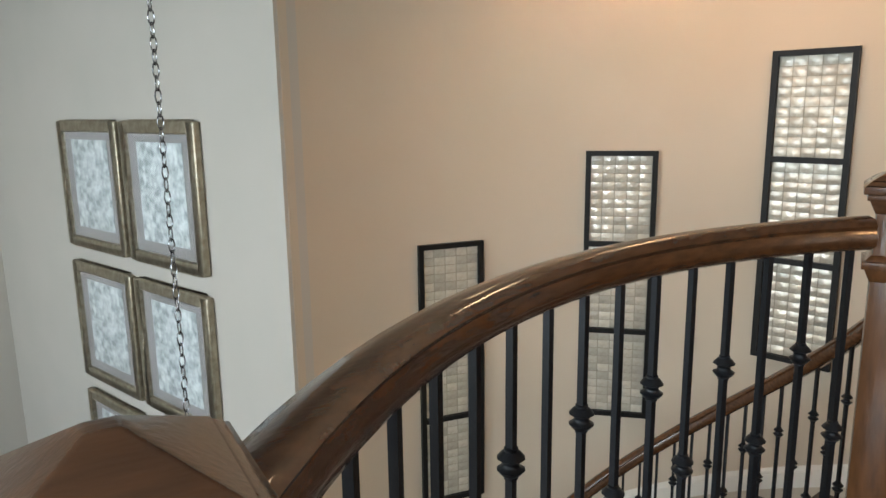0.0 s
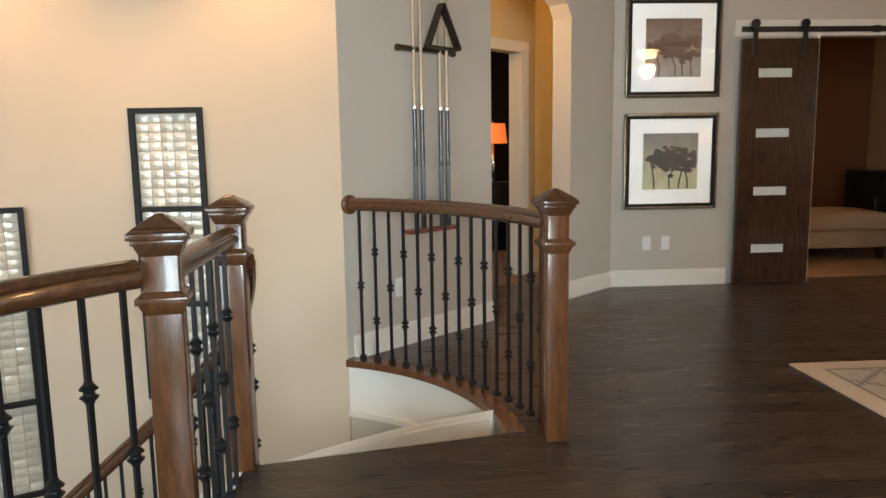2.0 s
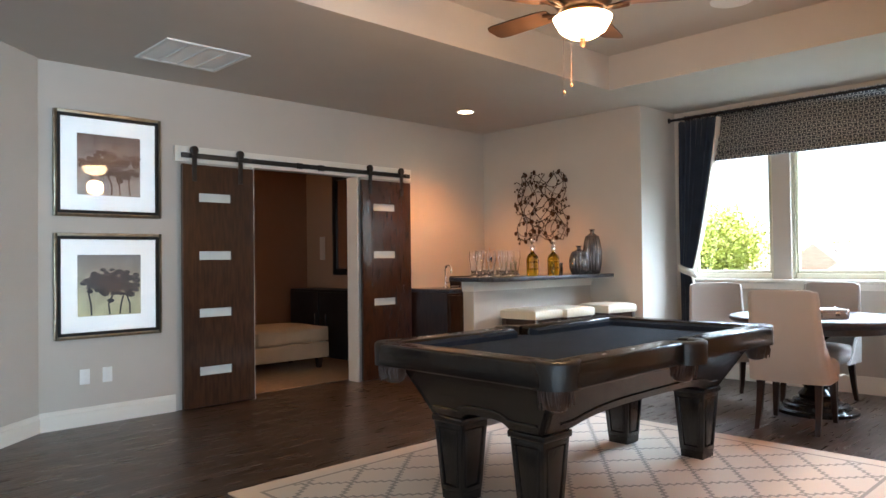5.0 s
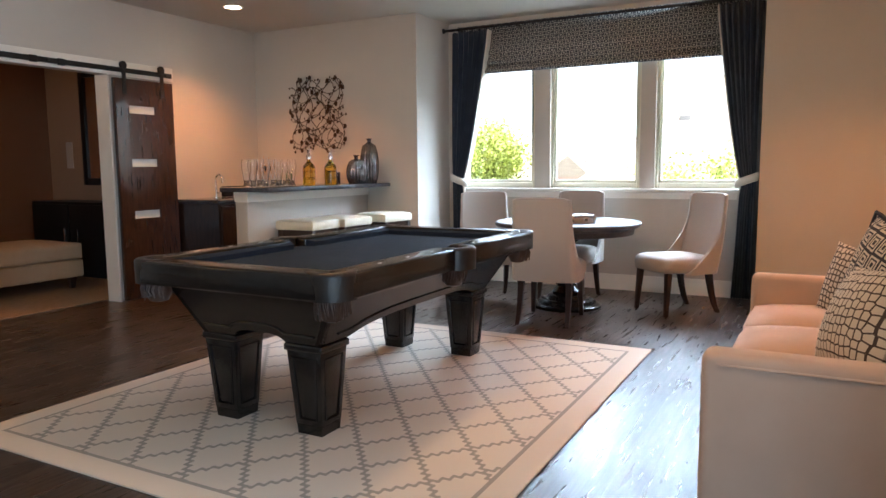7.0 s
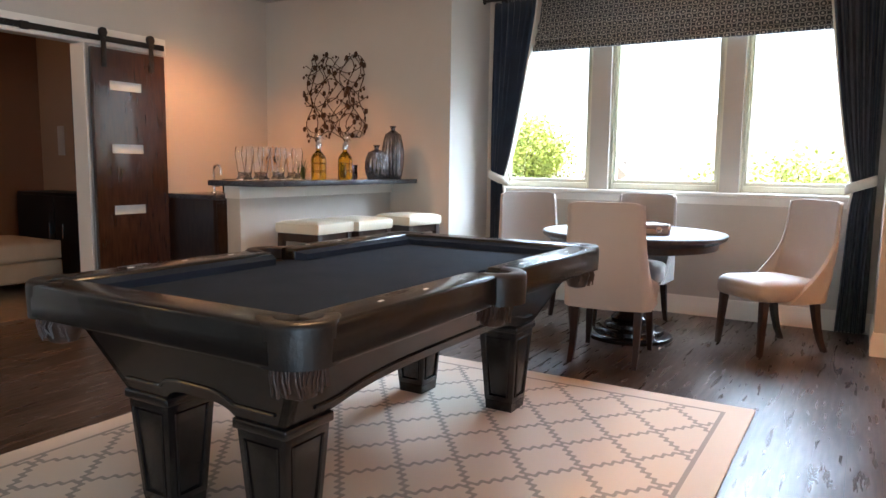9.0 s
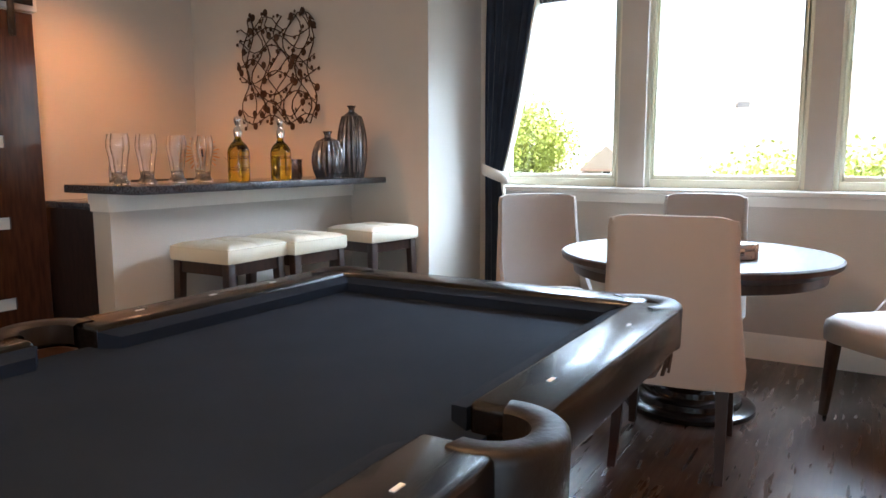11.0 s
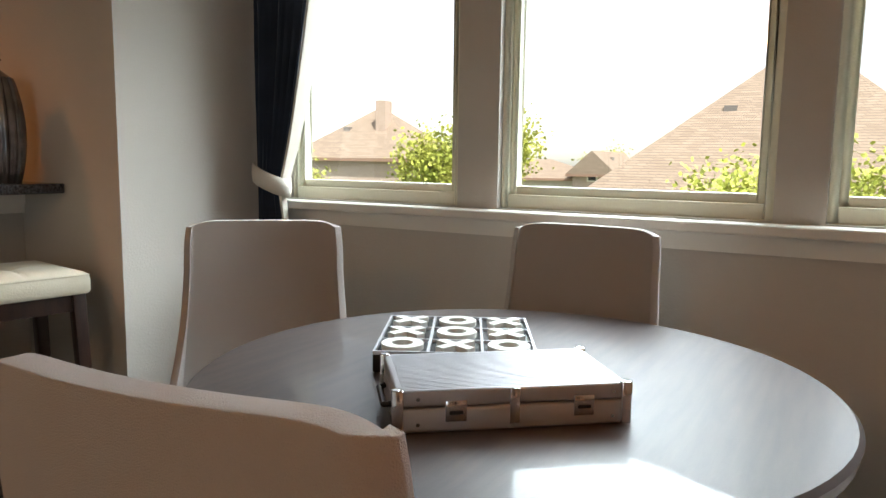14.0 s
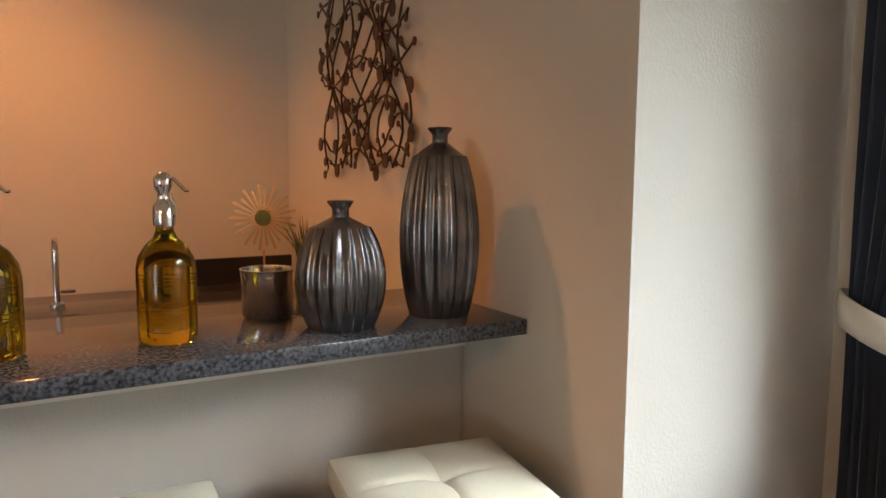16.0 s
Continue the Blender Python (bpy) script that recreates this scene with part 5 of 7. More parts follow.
def stool():
    s = thing("bar_stool", pose(0, 0, 0), "square bar stool with tufted cream leather seat and dark wooden legs", "bar stool", "bar stools")
    bm = bmesh.new()
    n = 36
    hw, hd = 0.195, 0.195
    g = []
    for i in range(n + 1):
        row = []
        for j in range(n + 1):
            x, y = -hw + 2 * hw * i / n, -hd + 2 * hd * j / n
            e = max(abs(x) / hw, abs(y) / hd)
            z = 0.79 - 0.02 * e ** 6
            z -= 0.007 * (math.exp(-(x / 0.009) ** 2) + math.exp(-(y / 0.009) ** 2)) * (1 - e ** 8) + 0.012 * math.exp(-(x * x + y * y) / 0.0016)
            row.append(bm.verts.new((x, y, z)))
        g.append(row)
    for i in range(n):
        for j in range(n):
            bm.faces.new((g[i][j], g[i + 1][j], g[i + 1][j + 1], g[i][j + 1]))
    edge = [g[i][0] for i in range(n + 1)] + [g[n][j] for j in range(1, n + 1)] + [g[i][n] for i in range(n - 1, -1, -1)] + [g[0][j] for j in range(n - 1, 0, -1)]
    prev = edge
    for k, z in ((1.02, 0.75), (1.015, 0.71), (0.98, 0.70)):
        cur = [bm.verts.new((v.co.x * k, v.co.y * k, z)) for v in edge]
        for i in range(len(edge)):
            j = (i + 1) % len(edge)
            bm.faces.new((prev[j], prev[i], cur[i], cur[j]))
        prev = cur
    bm.faces.new(prev)
    seat = part("seat", bm, LEATHER, s, "tufted cream leather seat", smooth=50)
    part("button", lathed([(0.009, 0.758), (0.012, 0.764), (0.009, 0.768), (0.003, 0.770)], 12), LEATHER, seat)
    for a, b2 in (((-0.196, -0.196), (0.196, -0.196)), ((0.196, -0.196), (0.196, 0.196)), ((0.196, 0.196), (-0.196, 0.196)), ((-0.196, 0.196), (-0.196, -0.196))):
        part("piping", sweep(bmesh.new(), [(*a, 0.7665), (*b2, 0.7665)], circle(0.003, 6)), LEATHER, seat)
    bm = bmesh.new()
    for y in (-0.175, 0.155):
        box(bm, -0.175, y, 0.64, 0.175, y + 0.02, 0.70)
    for x in (-0.175, 0.155):
        box(bm, x, -0.155, 0.64, x + 0.02, 0.155, 0.70)
    part("seat_frame", bm, ESPRESSO, s)
    for sx in (-1, 1):
        for sy in (-1, 1):
            bm = taper(bmesh.new(), (sx * 0.185, sy * 0.185, 0), (sx * 0.165, sy * 0.165, 0.70), (0.018, 0.018), (0.022, 0.022))
            bevel(bm, 0.002)
            part("leg", bm, ESPRESSO, s)
    for sy, z in ((-1, 0.22), (1, 0.22)):
        part("stretcher", bx(-0.17, sy * 0.177 - 0.009, z, 0.17, sy * 0.177 + 0.009, z + 0.03), ESPRESSO, s)
    for sx in (-1, 1):
        part("stretcher", bx(sx * 0.177 - 0.009, -0.17, 0.32, sx * 0.177 + 0.009, 0.17, 0.35), ESPRESSO, s)
        part("stretcher", bx(sx * 0.177 - 0.009, -0.17, 0.13, sx * 0.177 + 0.009, 0.17, 0.16), ESPRESSO, s)
    return s


st = stool()
st.matrix_basis = pose(6.68, 4.92, 0, 0, 0, 1)
copy_thing(st, pose(7.10, 4.87, 0, 0, 0, -3))
copy_thing(st, pose(7.725, 4.81, 0, 0, 0, -9))

# ---- sofa ----
sf = thing("sofa", pose(4.225, 0.335, 0), "blush cream three-seat sofa with narrow arms and loose cushions", "sofa")
SW, SD = 2.02, 0.95


def cushion_bm(x0, y0, z0, x1, y1, z1, r=0.04, puff=0.03):
    bm = bmesh.new()
    box(bm, x0, y0, z0, x1, y1, z1)
    bmesh.ops.subdivide_edges(bm, edges=bm.edges, cuts=5, use_grid_fill=True)
    c = Vector(((x0 + x1) / 2, (y0 + y1) / 2, (z0 + z1) / 2))
    h = Vector(((x1 - x0) / 2, (y1 - y0) / 2, (z1 - z0) / 2))
    for v in bm.verts:
        q = Vector(((v.co.x - c.x) / h.x, (v.co.y - c.y) / h.y, (v.co.z - c.z) / h.z))
        k = (1 - q.x ** 4) * (1 - q.y ** 4)
        if abs(q.z) > 0.99:
            v.co.z += math.copysign(puff * k, q.z)
        e = sorted((abs(q.x), abs(q.y), abs(q.z)))
        if e[1] > 0.95:
            v.co = v.co + (c - v.co).normalized() * r * 0.5
    return bm


bm = bx(0.132, 0.0, 0.04, SW - 0.132, SD - 0.03, 0.28, b=0.02, seg=3)
part("base", bm, SOFA, sf)
for x in (0.0, SW - 0.13):
    bm = bmesh.new()
    box(bm, x, 0.02, 0.035, x + 0.13, SD, 0.605)
    bevel(bm, 0.035, 4)
    a = part("arm", bm, SOFA, sf, "slim upholstered arm")
    bm = sweep(bmesh.new(), [(x + (0.132 if x else -0.002), 0.06, 0.565), (x + (0.132 if x else -0.002), SD - 0.05, 0.565)], circle(0.005, 6))
    part("piping", bm, SOFA, a)
bm = bmesh.new()
box(bm, 0.132, 0.0, 0.10, SW - 0.132, 0.17, 0.74)
bevel(bm, 0.035, 4)
part("back", bm, SOFA, sf)
for i in range(3):
    w = (SW - 0.27) / 3
    x = 0.135 + w * i
    part("seat_cushion", cushion_bm(x + 0.004, 0.2, 0.29, x + w - 0.004, SD - 0.01, 0.43, puff=0.05), SOFA, sf, "loose seat cushion", smooth=70)
    part("back_cushion", cushion_bm(x + 0.004, 0.16, 0.44, x + w - 0.004, 0.30, 0.78), SOFA, sf, "loose back cushion", smooth=70)
for x in (0.06, SW - 0.06):
    for y in (0.06, SD - 0.08):
        part("foot", taper(bmesh.new(), (x, y, 0), (x, y, 0.10), (0.02, 0.02), (0.03, 0.03)), ESPRESSO, sf)

# ---- ceiling fan ----
fan = thing("ceiling_fan", pose(4.75, 3.0, 0.045), "bronze ceiling fan with five dark blades and a lit alabaster bowl", "ceiling fan")
part("canopy", lathed([(0.02, 2.96), (0.06, 2.985), (0.07, 3.014)], 20), BRONZE, fan)
part("rod", lathed([(0.012, 2.62), (0.012, 2.97)], 10), BRONZE, fan)
part("motor", lathed([(0.05, 2.44), (0.12, 2.45), (0.15, 2.49), (0.155, 2.55), (0.13, 2.60), (0.06, 2.625), (0.02, 2.64)], 32), BRONZE, fan, "bronze motor housing")
part("light_fitting", lathed([(0.09, 2.40), (0.12, 2.42), (0.10, 2.445)], 28), mat("antique_gold", (0.5, 0.3, 0.12), 0.35, metal=0.9), fan)
part("bowl", lathed([(0.02, 2.305), (0.07, 2.315), (0.115, 2.345), (0.142, 2.39), (0.15, 2.41), (0.135, 2.418)], 32), BULB, fan, "lit alabaster glass bowl")
part("finial", lathed([(0.006, 2.262), (0.016, 2.275), (0.014, 2.295), (0.022, 2.306)], 12), BRONZE, fan)
for i in range(5):
    m = pose(0, 0, 0, 0, 0, 18 + 72 * i)
    bm = bmesh.new()
    sec = [(0.20, 0.045), (0.26, 0.062), (0.42, 0.068), (0.56, 0.070), (0.60, 0.062), (0.615, 0.035)]
    tilt = 0.2
    lo = [[bm.verts.new(m @ Vector((x, s * w, 2.475 + s * w * tilt + dz))) for s in (-1, 1) for dz in (0, 0.007)] for x, w in sec]
    for a, b2 in zip(lo, lo[1:]):
        for j in ((0, 1), (1, 3), (3, 2), (2, 0)):
            bm.faces.new((a[j[0]], a[j[1]], b2[j[1]], b2[j[0]]))
    bm.faces.new([lo[0][k2] for k2 in (0, 1, 3, 2)]), bm.faces.new([lo[-1][k2] for k2 in (0, 2, 3, 1)])
    blade = part("blade", bm, mat("dark_blade_wood", (0.05, 0.028, 0.018), 0.4, color2=(0.08, 0.045, 0.028), mix_scale=8), fan, "dark wooden fan blade")
    bm = bmesh.new()
    sweep(bm, [m @ Vector((0.11, 0, 2.455)), m @ Vector((0.17, 0.02, 2.462)), m @ Vector((0.235, 0.025, 2.474))], circle(0.010, 6))
    sweep(bm, [m @ Vector((0.11, 0, 2.455)), m @ Vector((0.17, -0.02, 2.462)), m @ Vector((0.235, -0.025, 2.474))], circle(0.010, 6))
    part("blade_arm", bm, BRONZE, blade)
for dx, z in ((0.035, 2.10), (-0.03, 2.05)):
    bm = sweep(bmesh.new(), [(dx, 0.1, 2.42), (dx, 0.1, z)], circle(0.0008, 4), up=Vector((1, 0, 0)))
    lathe(bm, [(0.004, z - 0.02), (0.008, z - 0.01), (0.004, z)], 8, pose(dx, 0.1, 0))
    part("pull_chain", bm, BRONZE, fan)

# ---- ceiling fittings ----


def can_trim(x, y, z=CEILZ, lit=True, r=0.075):
    c = thing("recessed_downlight", pose(x, y, z), "round white recessed ceiling downlight, lit" if lit else "round white ceiling loudspeaker grille", "ceiling light" if lit else "loudspeaker", "recessed lights" if lit else "")
    bm = bmesh.new()
    n = 28
    rows = []
    for i in range(n):
        a = 2 * math.pi * i / n
        rows.append([bm.verts.new((q * math.cos(a), q * math.sin(a), zz)) for q, zz in ((r + 0.02, 0.0), (r + 0.018, -0.006), (r, -0.007), (r - 0.004, -0.002))])
    for i in range(n):
        for j in range(3):
            bm.faces.new((rows[i][j], rows[i][j + 1], rows[(i + 1) % n][j + 1], rows[(i + 1) % n][j]))
    part("trim_ring", bm, WHITE, c)
    part("lens", lathed([(r - 0.003, -0.003), (r - 0.003, -0.001)], 28), CANLENS if lit else WHITE, c)
    return c


# includes a trim for the added can near the sofa arm
for cx, cy, power in CANS:
    can_trim(cx, cy)
sp_ = can_trim(6.72, 3.08, TZ, False, 0.13)
sp_.name = "ceiling_speaker"
vent = thing("ceiling_vent", pose(4.0, 5.89, CEILZ), "large square white return air grille in the ceiling", "vent")
bm = bmesh.new()
for a in ((-0.31, -0.29, 0.31, -0.26), (-0.31, 0.26, 0.31, 0.29), (-0.31, -0.26, -0.28, 0.26), (0.28, -0.26, 0.31, 0.26)):
    box(bm, a[0], a[1], -0.012, a[2], a[3], 0.0)
part("frame", bm, WHITE, vent)
part("backing", bx(-0.28, -0.26, -0.002, 0.28, 0.26, -0.0005), mat("vent_shadow_grey", (0.35, 0.34, 0.32), 0.9), vent)
for k2 in (-0.14, 0.0, 0.14):
    part("bar", bx(k2 - 0.008, -0.26, -0.011, k2 + 0.008, 0.26, -0.003), WHITE, vent)
for k2 in range(26):
    y = -0.25 + 0.02 * k2
    part("slat", bx(-0.28, y - 0.0065, -0.006, 0.28, y + 0.0065, -0.003), WHITE, vent)


def plate(m, kind="outlet"):
    o = thing("wall_" + kind, m, "white plastic wall %s plate" % kind, kind, "wall plates")
    part("cover", bx(-0.036, -0.006, -0.058, 0.036, 0.0, 0.058, b=0.002), WHITE, o)
    for z in (-0.02, 0.02):
        part("socket", bx(-0.015, -0.008, z - 0.014, 0.015, -0.006, z + 0.014, b=0.001), MATBOARD, o)
    return o


plate(pose(3.50, 6.709, 0.37))
plate(pose(3.665, 6.709, 0.37))
ax, ay = along(0.405)
plate(pose(ax, ay, 0.37, 0, 0, TURN_PQ))

# ---- cue rack on the diagonal wall ----
ax, ay = along(0.655)
rack = thing("cue_rack", pose(ax, ay, 0, 0, 0, TURN_PQ), "dark wooden cue rack bar on the diagonal wall", "cue rack")
part("top_bar", bx(-0.235, -0.035, 1.775, 0.235, -0.002, 1.80, b=0.004), ESPRESSO, rack)
for s in (-0.235, 0.235):
    part("knob", lathed([(0.008, -0.02), (0.02, -0.012), (0.02, 0.004), (0.01, 0.014)], 12, pose(s, -0.018, 1.787, 0, 90, 0)), BRONZE, rack)
part("shelf", bx(-0.215, -0.075, 0.69, 0.215, -0.002, 0.715, b=0.004), mat("red_brown_wood", (0.28, 0.07, 0.03), 0.35, color2=(0.2, 0.05, 0.02), mix_scale=9), rack, "reddish wooden shelf")
for s in (-0.13, -0.05, 0.09, 0.17):
    part("clip", bx(s - 0.016, -0.052, 1.778, s + 0.016, -0.035, 1.794, b=0.003), STEEL_BLACK, rack)
CUEWOOD = mat("pale_maple", (0.55, 0.42, 0.28), 0.25, coat=0.4)
CUEDARK = mat("black_cue_butt", (0.02, 0.025, 0.03), 0.25, coat=0.4)
for s, dz in ((-0.135, 0.03), (-0.075, 0.02), (0.085, 0.0), (0.145, -0.01)):
    px, py = along(0.655 + s, 0)
    cue = thing("pool_cue", pose(px, py, 0, 0, 0, TURN_PQ), "two-piece pool cue with a dark butt standing in the rack", "pool cue", "pool cues in the rack")
    m = pose(0, -0.043, 0.7155)
    part("butt", lathed([(0.015, 0.0), (0.0152, 0.02), (0.0140, 0.35), (0.0125, 0.72)], 12, m), CUEDARK, cue, "black cue butt")
    part("wrap", lathed([(0.0148, 0.12), (0.0148, 0.38)], 12, m), mat("grey_linen_wrap", (0.14, 0.15, 0.16), 0.8), cue)
    part("joint", lathed([(0.0128, 0.72), (0.0128, 0.735)], 12, m), CHROME, cue)
    part("shaft", lathed([(0.0122, 0.735), (0.0095, 1.1), (0.0068, 1.455 + dz)], 12, m), CUEWOOD, cue, "pale maple shaft")
    part("tip", lathed([(0.0068, 1.455 + dz), (0.0066, 1.475 + dz), (0.005, 1.48 + dz)], 10, m), mat("blue_tip", (0.7, 0.7, 0.68), 0.6), cue)
px, py = along(0.715)
tri = thing("ball_rack", pose(px, py, 0, 0, 0, TURN_PQ), "dark triangular ball rack hanging on the cue rack", "ball rack")
pts = [(-0.12, -0.085, 1.80), (0.15, -0.085, 1.80), (0.03, -0.06, 2.07)]
bm = bmesh.new()
rounded = []
for i in range(3):
    a, b2, c = Vector(pts[i - 1]), Vector(pts[i]), Vector(pts[(i + 1) % 3])
    for t in (0.14, 0.07, 0.03):
        rounded.append(b2.lerp(a, t))
    for t in (0.03, 0.07, 0.14):
        rounded.append(b2.lerp(c, t))
sweep(bm, rounded, [(-0.007, -0.026), (0.007, -0.026), (0.007, 0.026), (-0.007, 0.026)], closed=True, up=Vector((0, 1, 0)))
part("triangle", bm, ESPRESSO, tri)

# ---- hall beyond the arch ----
# the hall's yellow lamplight is put into this wall colour
YWALL = mat("hall_wall_lit_yellow", (0.62, 0.48, 0.26), 0.75, bump=0.2, scale=120, color2=(0.64, 0.50, 0.28), mix_scale=2)


def arch_frame(u, v):
    return along(u, v)


structure("hall_floor", panel_wall(along(0.35, 0.0), along(3.1, 0.0), -0.03, -0.0005, 2.3), FLOOR, "dark wood floor of the hall")
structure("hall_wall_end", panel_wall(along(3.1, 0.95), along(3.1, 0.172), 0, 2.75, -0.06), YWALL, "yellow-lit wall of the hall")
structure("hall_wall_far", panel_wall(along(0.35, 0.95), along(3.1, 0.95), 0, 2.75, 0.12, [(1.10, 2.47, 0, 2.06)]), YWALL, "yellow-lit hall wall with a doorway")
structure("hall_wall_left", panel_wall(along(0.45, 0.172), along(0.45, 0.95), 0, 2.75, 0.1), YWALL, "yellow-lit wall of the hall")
structure("hall_door_casing", panel_wall(along(1.36, 0.925), along(1.45, 0.925), 0, 2.055, 0.024), TRIM, "cream door casing in the hall")
structure("hall_door_casing", panel_wall(along(2.82, 0.925), along(2.91, 0.925), 0, 2.055, 0.024), TRIM, "cream door casing in the hall")
structure("hall_door_head", panel_wall(along(1.36, 0.92), along(2.91, 0.92), 2.056, 2.15, 0.029), TRIM, "cream door head in the hall")
structure("hall_door_lining", panel_wall(along(2.80, 0.93), along(2.82, 0.93), 0, 2.055, 0.14), TRIM, "cream door lining in the hall")
structure("hall_baseboard", panel_wall(along(2.912, 0.932), along(3.1, 0.932), 0, 0.14, 0.017), TRIM, "cream baseboard in the hall")
structure("arch_baseboard", panel_wall(along(2.24, 0.172), along(3.1, 0.172), 0, 0.14, 0.017), TRIM, "cream baseboard in the hall")
# near-black stands in for the gloom of the unlit bedroom
DARKWALL = mat("bedroom_gloom_wall", (0.03, 0.02, 0.016), 0.9)
structure("bedroom_wall_far", bx(-0.4, 9.9, 0, 3.49, 10.0, 2.75), DARKWALL, "bedroom wall beyond the hall, its gloom painted near-black")
structure("bedroom_wall_right", bx(3.36, 7.35, 0, 3.46, 9.9, 2.75), DARKWALL, "bedroom wall beyond the hall, its gloom painted near-black")
structure("bedroom_wall_left", bx(-0.5, 5.6, 0, -0.4, 10.0, 2.75), DARKWALL, "bedroom wall beyond the hall, its gloom painted near-black")
ax, ay = 2.50, 9.2
ds = thing("bedside_chest", pose(ax, ay, 0.005), "black bedside chest beyond the hall doorway", "chest")
part("body", bx(-0.35, -0.22, 0.0, 0.45, 0.22, 0.80, b=0.005), BLACKF, ds)
part("drawer", bx(-0.32, -0.235, 0.45, 0.42, -0.22, 0.76, b=0.004), BLACKF, ds)
part("drawer", bx(-0.32, -0.235, 0.1, 0.42, -0.22, 0.42, b=0.004), BLACKF, ds)
tl = thing("table_lamp", pose(ax, ay, 0.807), "glass table lamp with lit orange shade on black chest", "table lamp")
part("base", lathed([(0.07, 0), (0.075, 0.01), (0.03, 0.04), (0.05, 0.12), (0.085, 0.22), (0.05, 0.32), (0.015, 0.38), (0.012, 0.46)], 20), CHROME, tl)
part("shade", lathed([(0.17, 0.45), (0.145, 0.68)], 28), SHADE, tl, "orange drum shade, lit")
part("finial", lathed([(0.005, 0.68), (0.012, 0.70), (0.004, 0.72)], 10), CHROME, tl)
lamp("bedside_lamp_light", "POINT", pose(ax - 0.1, ay - 0.5, 1.45), 1.2, (1.0, 0.45, 0.15), 0.08)

# ---- adjoining room ----
ch = thing("chaise", pose(5.75, 7.75, 0.004), "tan upholstered chaise with a bolster on the carpet", "chaise")
TAN = mat("tan_upholstery", (0.42, 0.30, 0.19), 0.9, bump=0.4, scale=400, color2=(0.38, 0.27, 0.17), mix_scale=5)
part("base", bx(-0.75, 0, 0.12, 0.72, 0.75, 0.30, b=0.02, seg=3), TAN, ch)
part("seat_cushion", cushion_bm(-0.2, 0.0, 0.305, 0.73, 0.75, 0.47), TAN, ch, smooth=70)
part("arm", bx(-0.8, -0.02, 0.12, -0.22, 0.77, 0.58, b=0.06, seg=4), TAN, ch)
part("back", bx(-0.9, 0.60, 0.3, -0.2, 0.8, 0.82, b=0.06, seg=4), TAN, ch)
for x in (-0.68, 0.62):
    for y in (0.07, 0.68):
        part("foot", taper(bmesh.new(), (x, y, 0), (x, y, 0.12), (0.022, 0.022), (0.035, 0.035)), ESPRESSO, ch)
cb = thing("black_cabinet", pose(6.92, 7.9, 0.004), "low black cabinet with a chrome handle against the tan wall", "cabinet")
part("body", bx(0.0, 0, 0, 0.42, 1.4, 0.86, b=0.004), BLACKF, cb)
for i in range(2):
    d = part("door", bx(-0.018, 0.02 + 0.69 * i, 0.05, 0.0, 0.69 + 0.69 * i, 0.83, b=0.003), BLACKF, cb)
    part("handle", bx(-0.03, 0.62 - 0.08 + 0.24 * i, 0.4, -0.018, 0.63 - 0.08 + 0.24 * i, 0.55), CHROME, d)
mf = thing("framed_mirror", pose(7.34, 8.35, 1.05), "tall mirror in a thick black frame on the tan wall", "mirror")
bm = bmesh.new()
for a in ((-0.5, 0, -0.42, 1.35), (0.42, 0, 0.5, 1.35), (-0.42, 0, 0.42, 0.08), (-0.42, 1.27, 0.42, 1.35)):
    box(bm, -0.04, a[0], a[1], 0.0, a[2], a[3])
bevel(bm, 0.004)
part("frame", bm, BLACKF, mf)
part("glass", bx(-0.02, -0.42, 0.08, -0.012, 0.42, 1.27), mat("mirror_glass", (0.9, 0.9, 0.9), 0.02, metal=1.0), mf)
solo("wall_control_panel", bx(-0.012, -0.06, 0, 0, 0.06, 0.32, b=0.003), mat("grey_plastic", (0.45, 0.38, 0.32), 0.5), pose(7.349, 9.15, 1.25), "pale wall control panel in the adjoining room", "control panel")

# ---- metal wall art ----
art = thing("metal_wall_art", pose(8.0, 5.815, 1.43), "bronze openwork branch wall sculpture with leaf discs above the bar", "wall art")
rnd = random.Random(7)
AW, AH = 0.70, 0.74
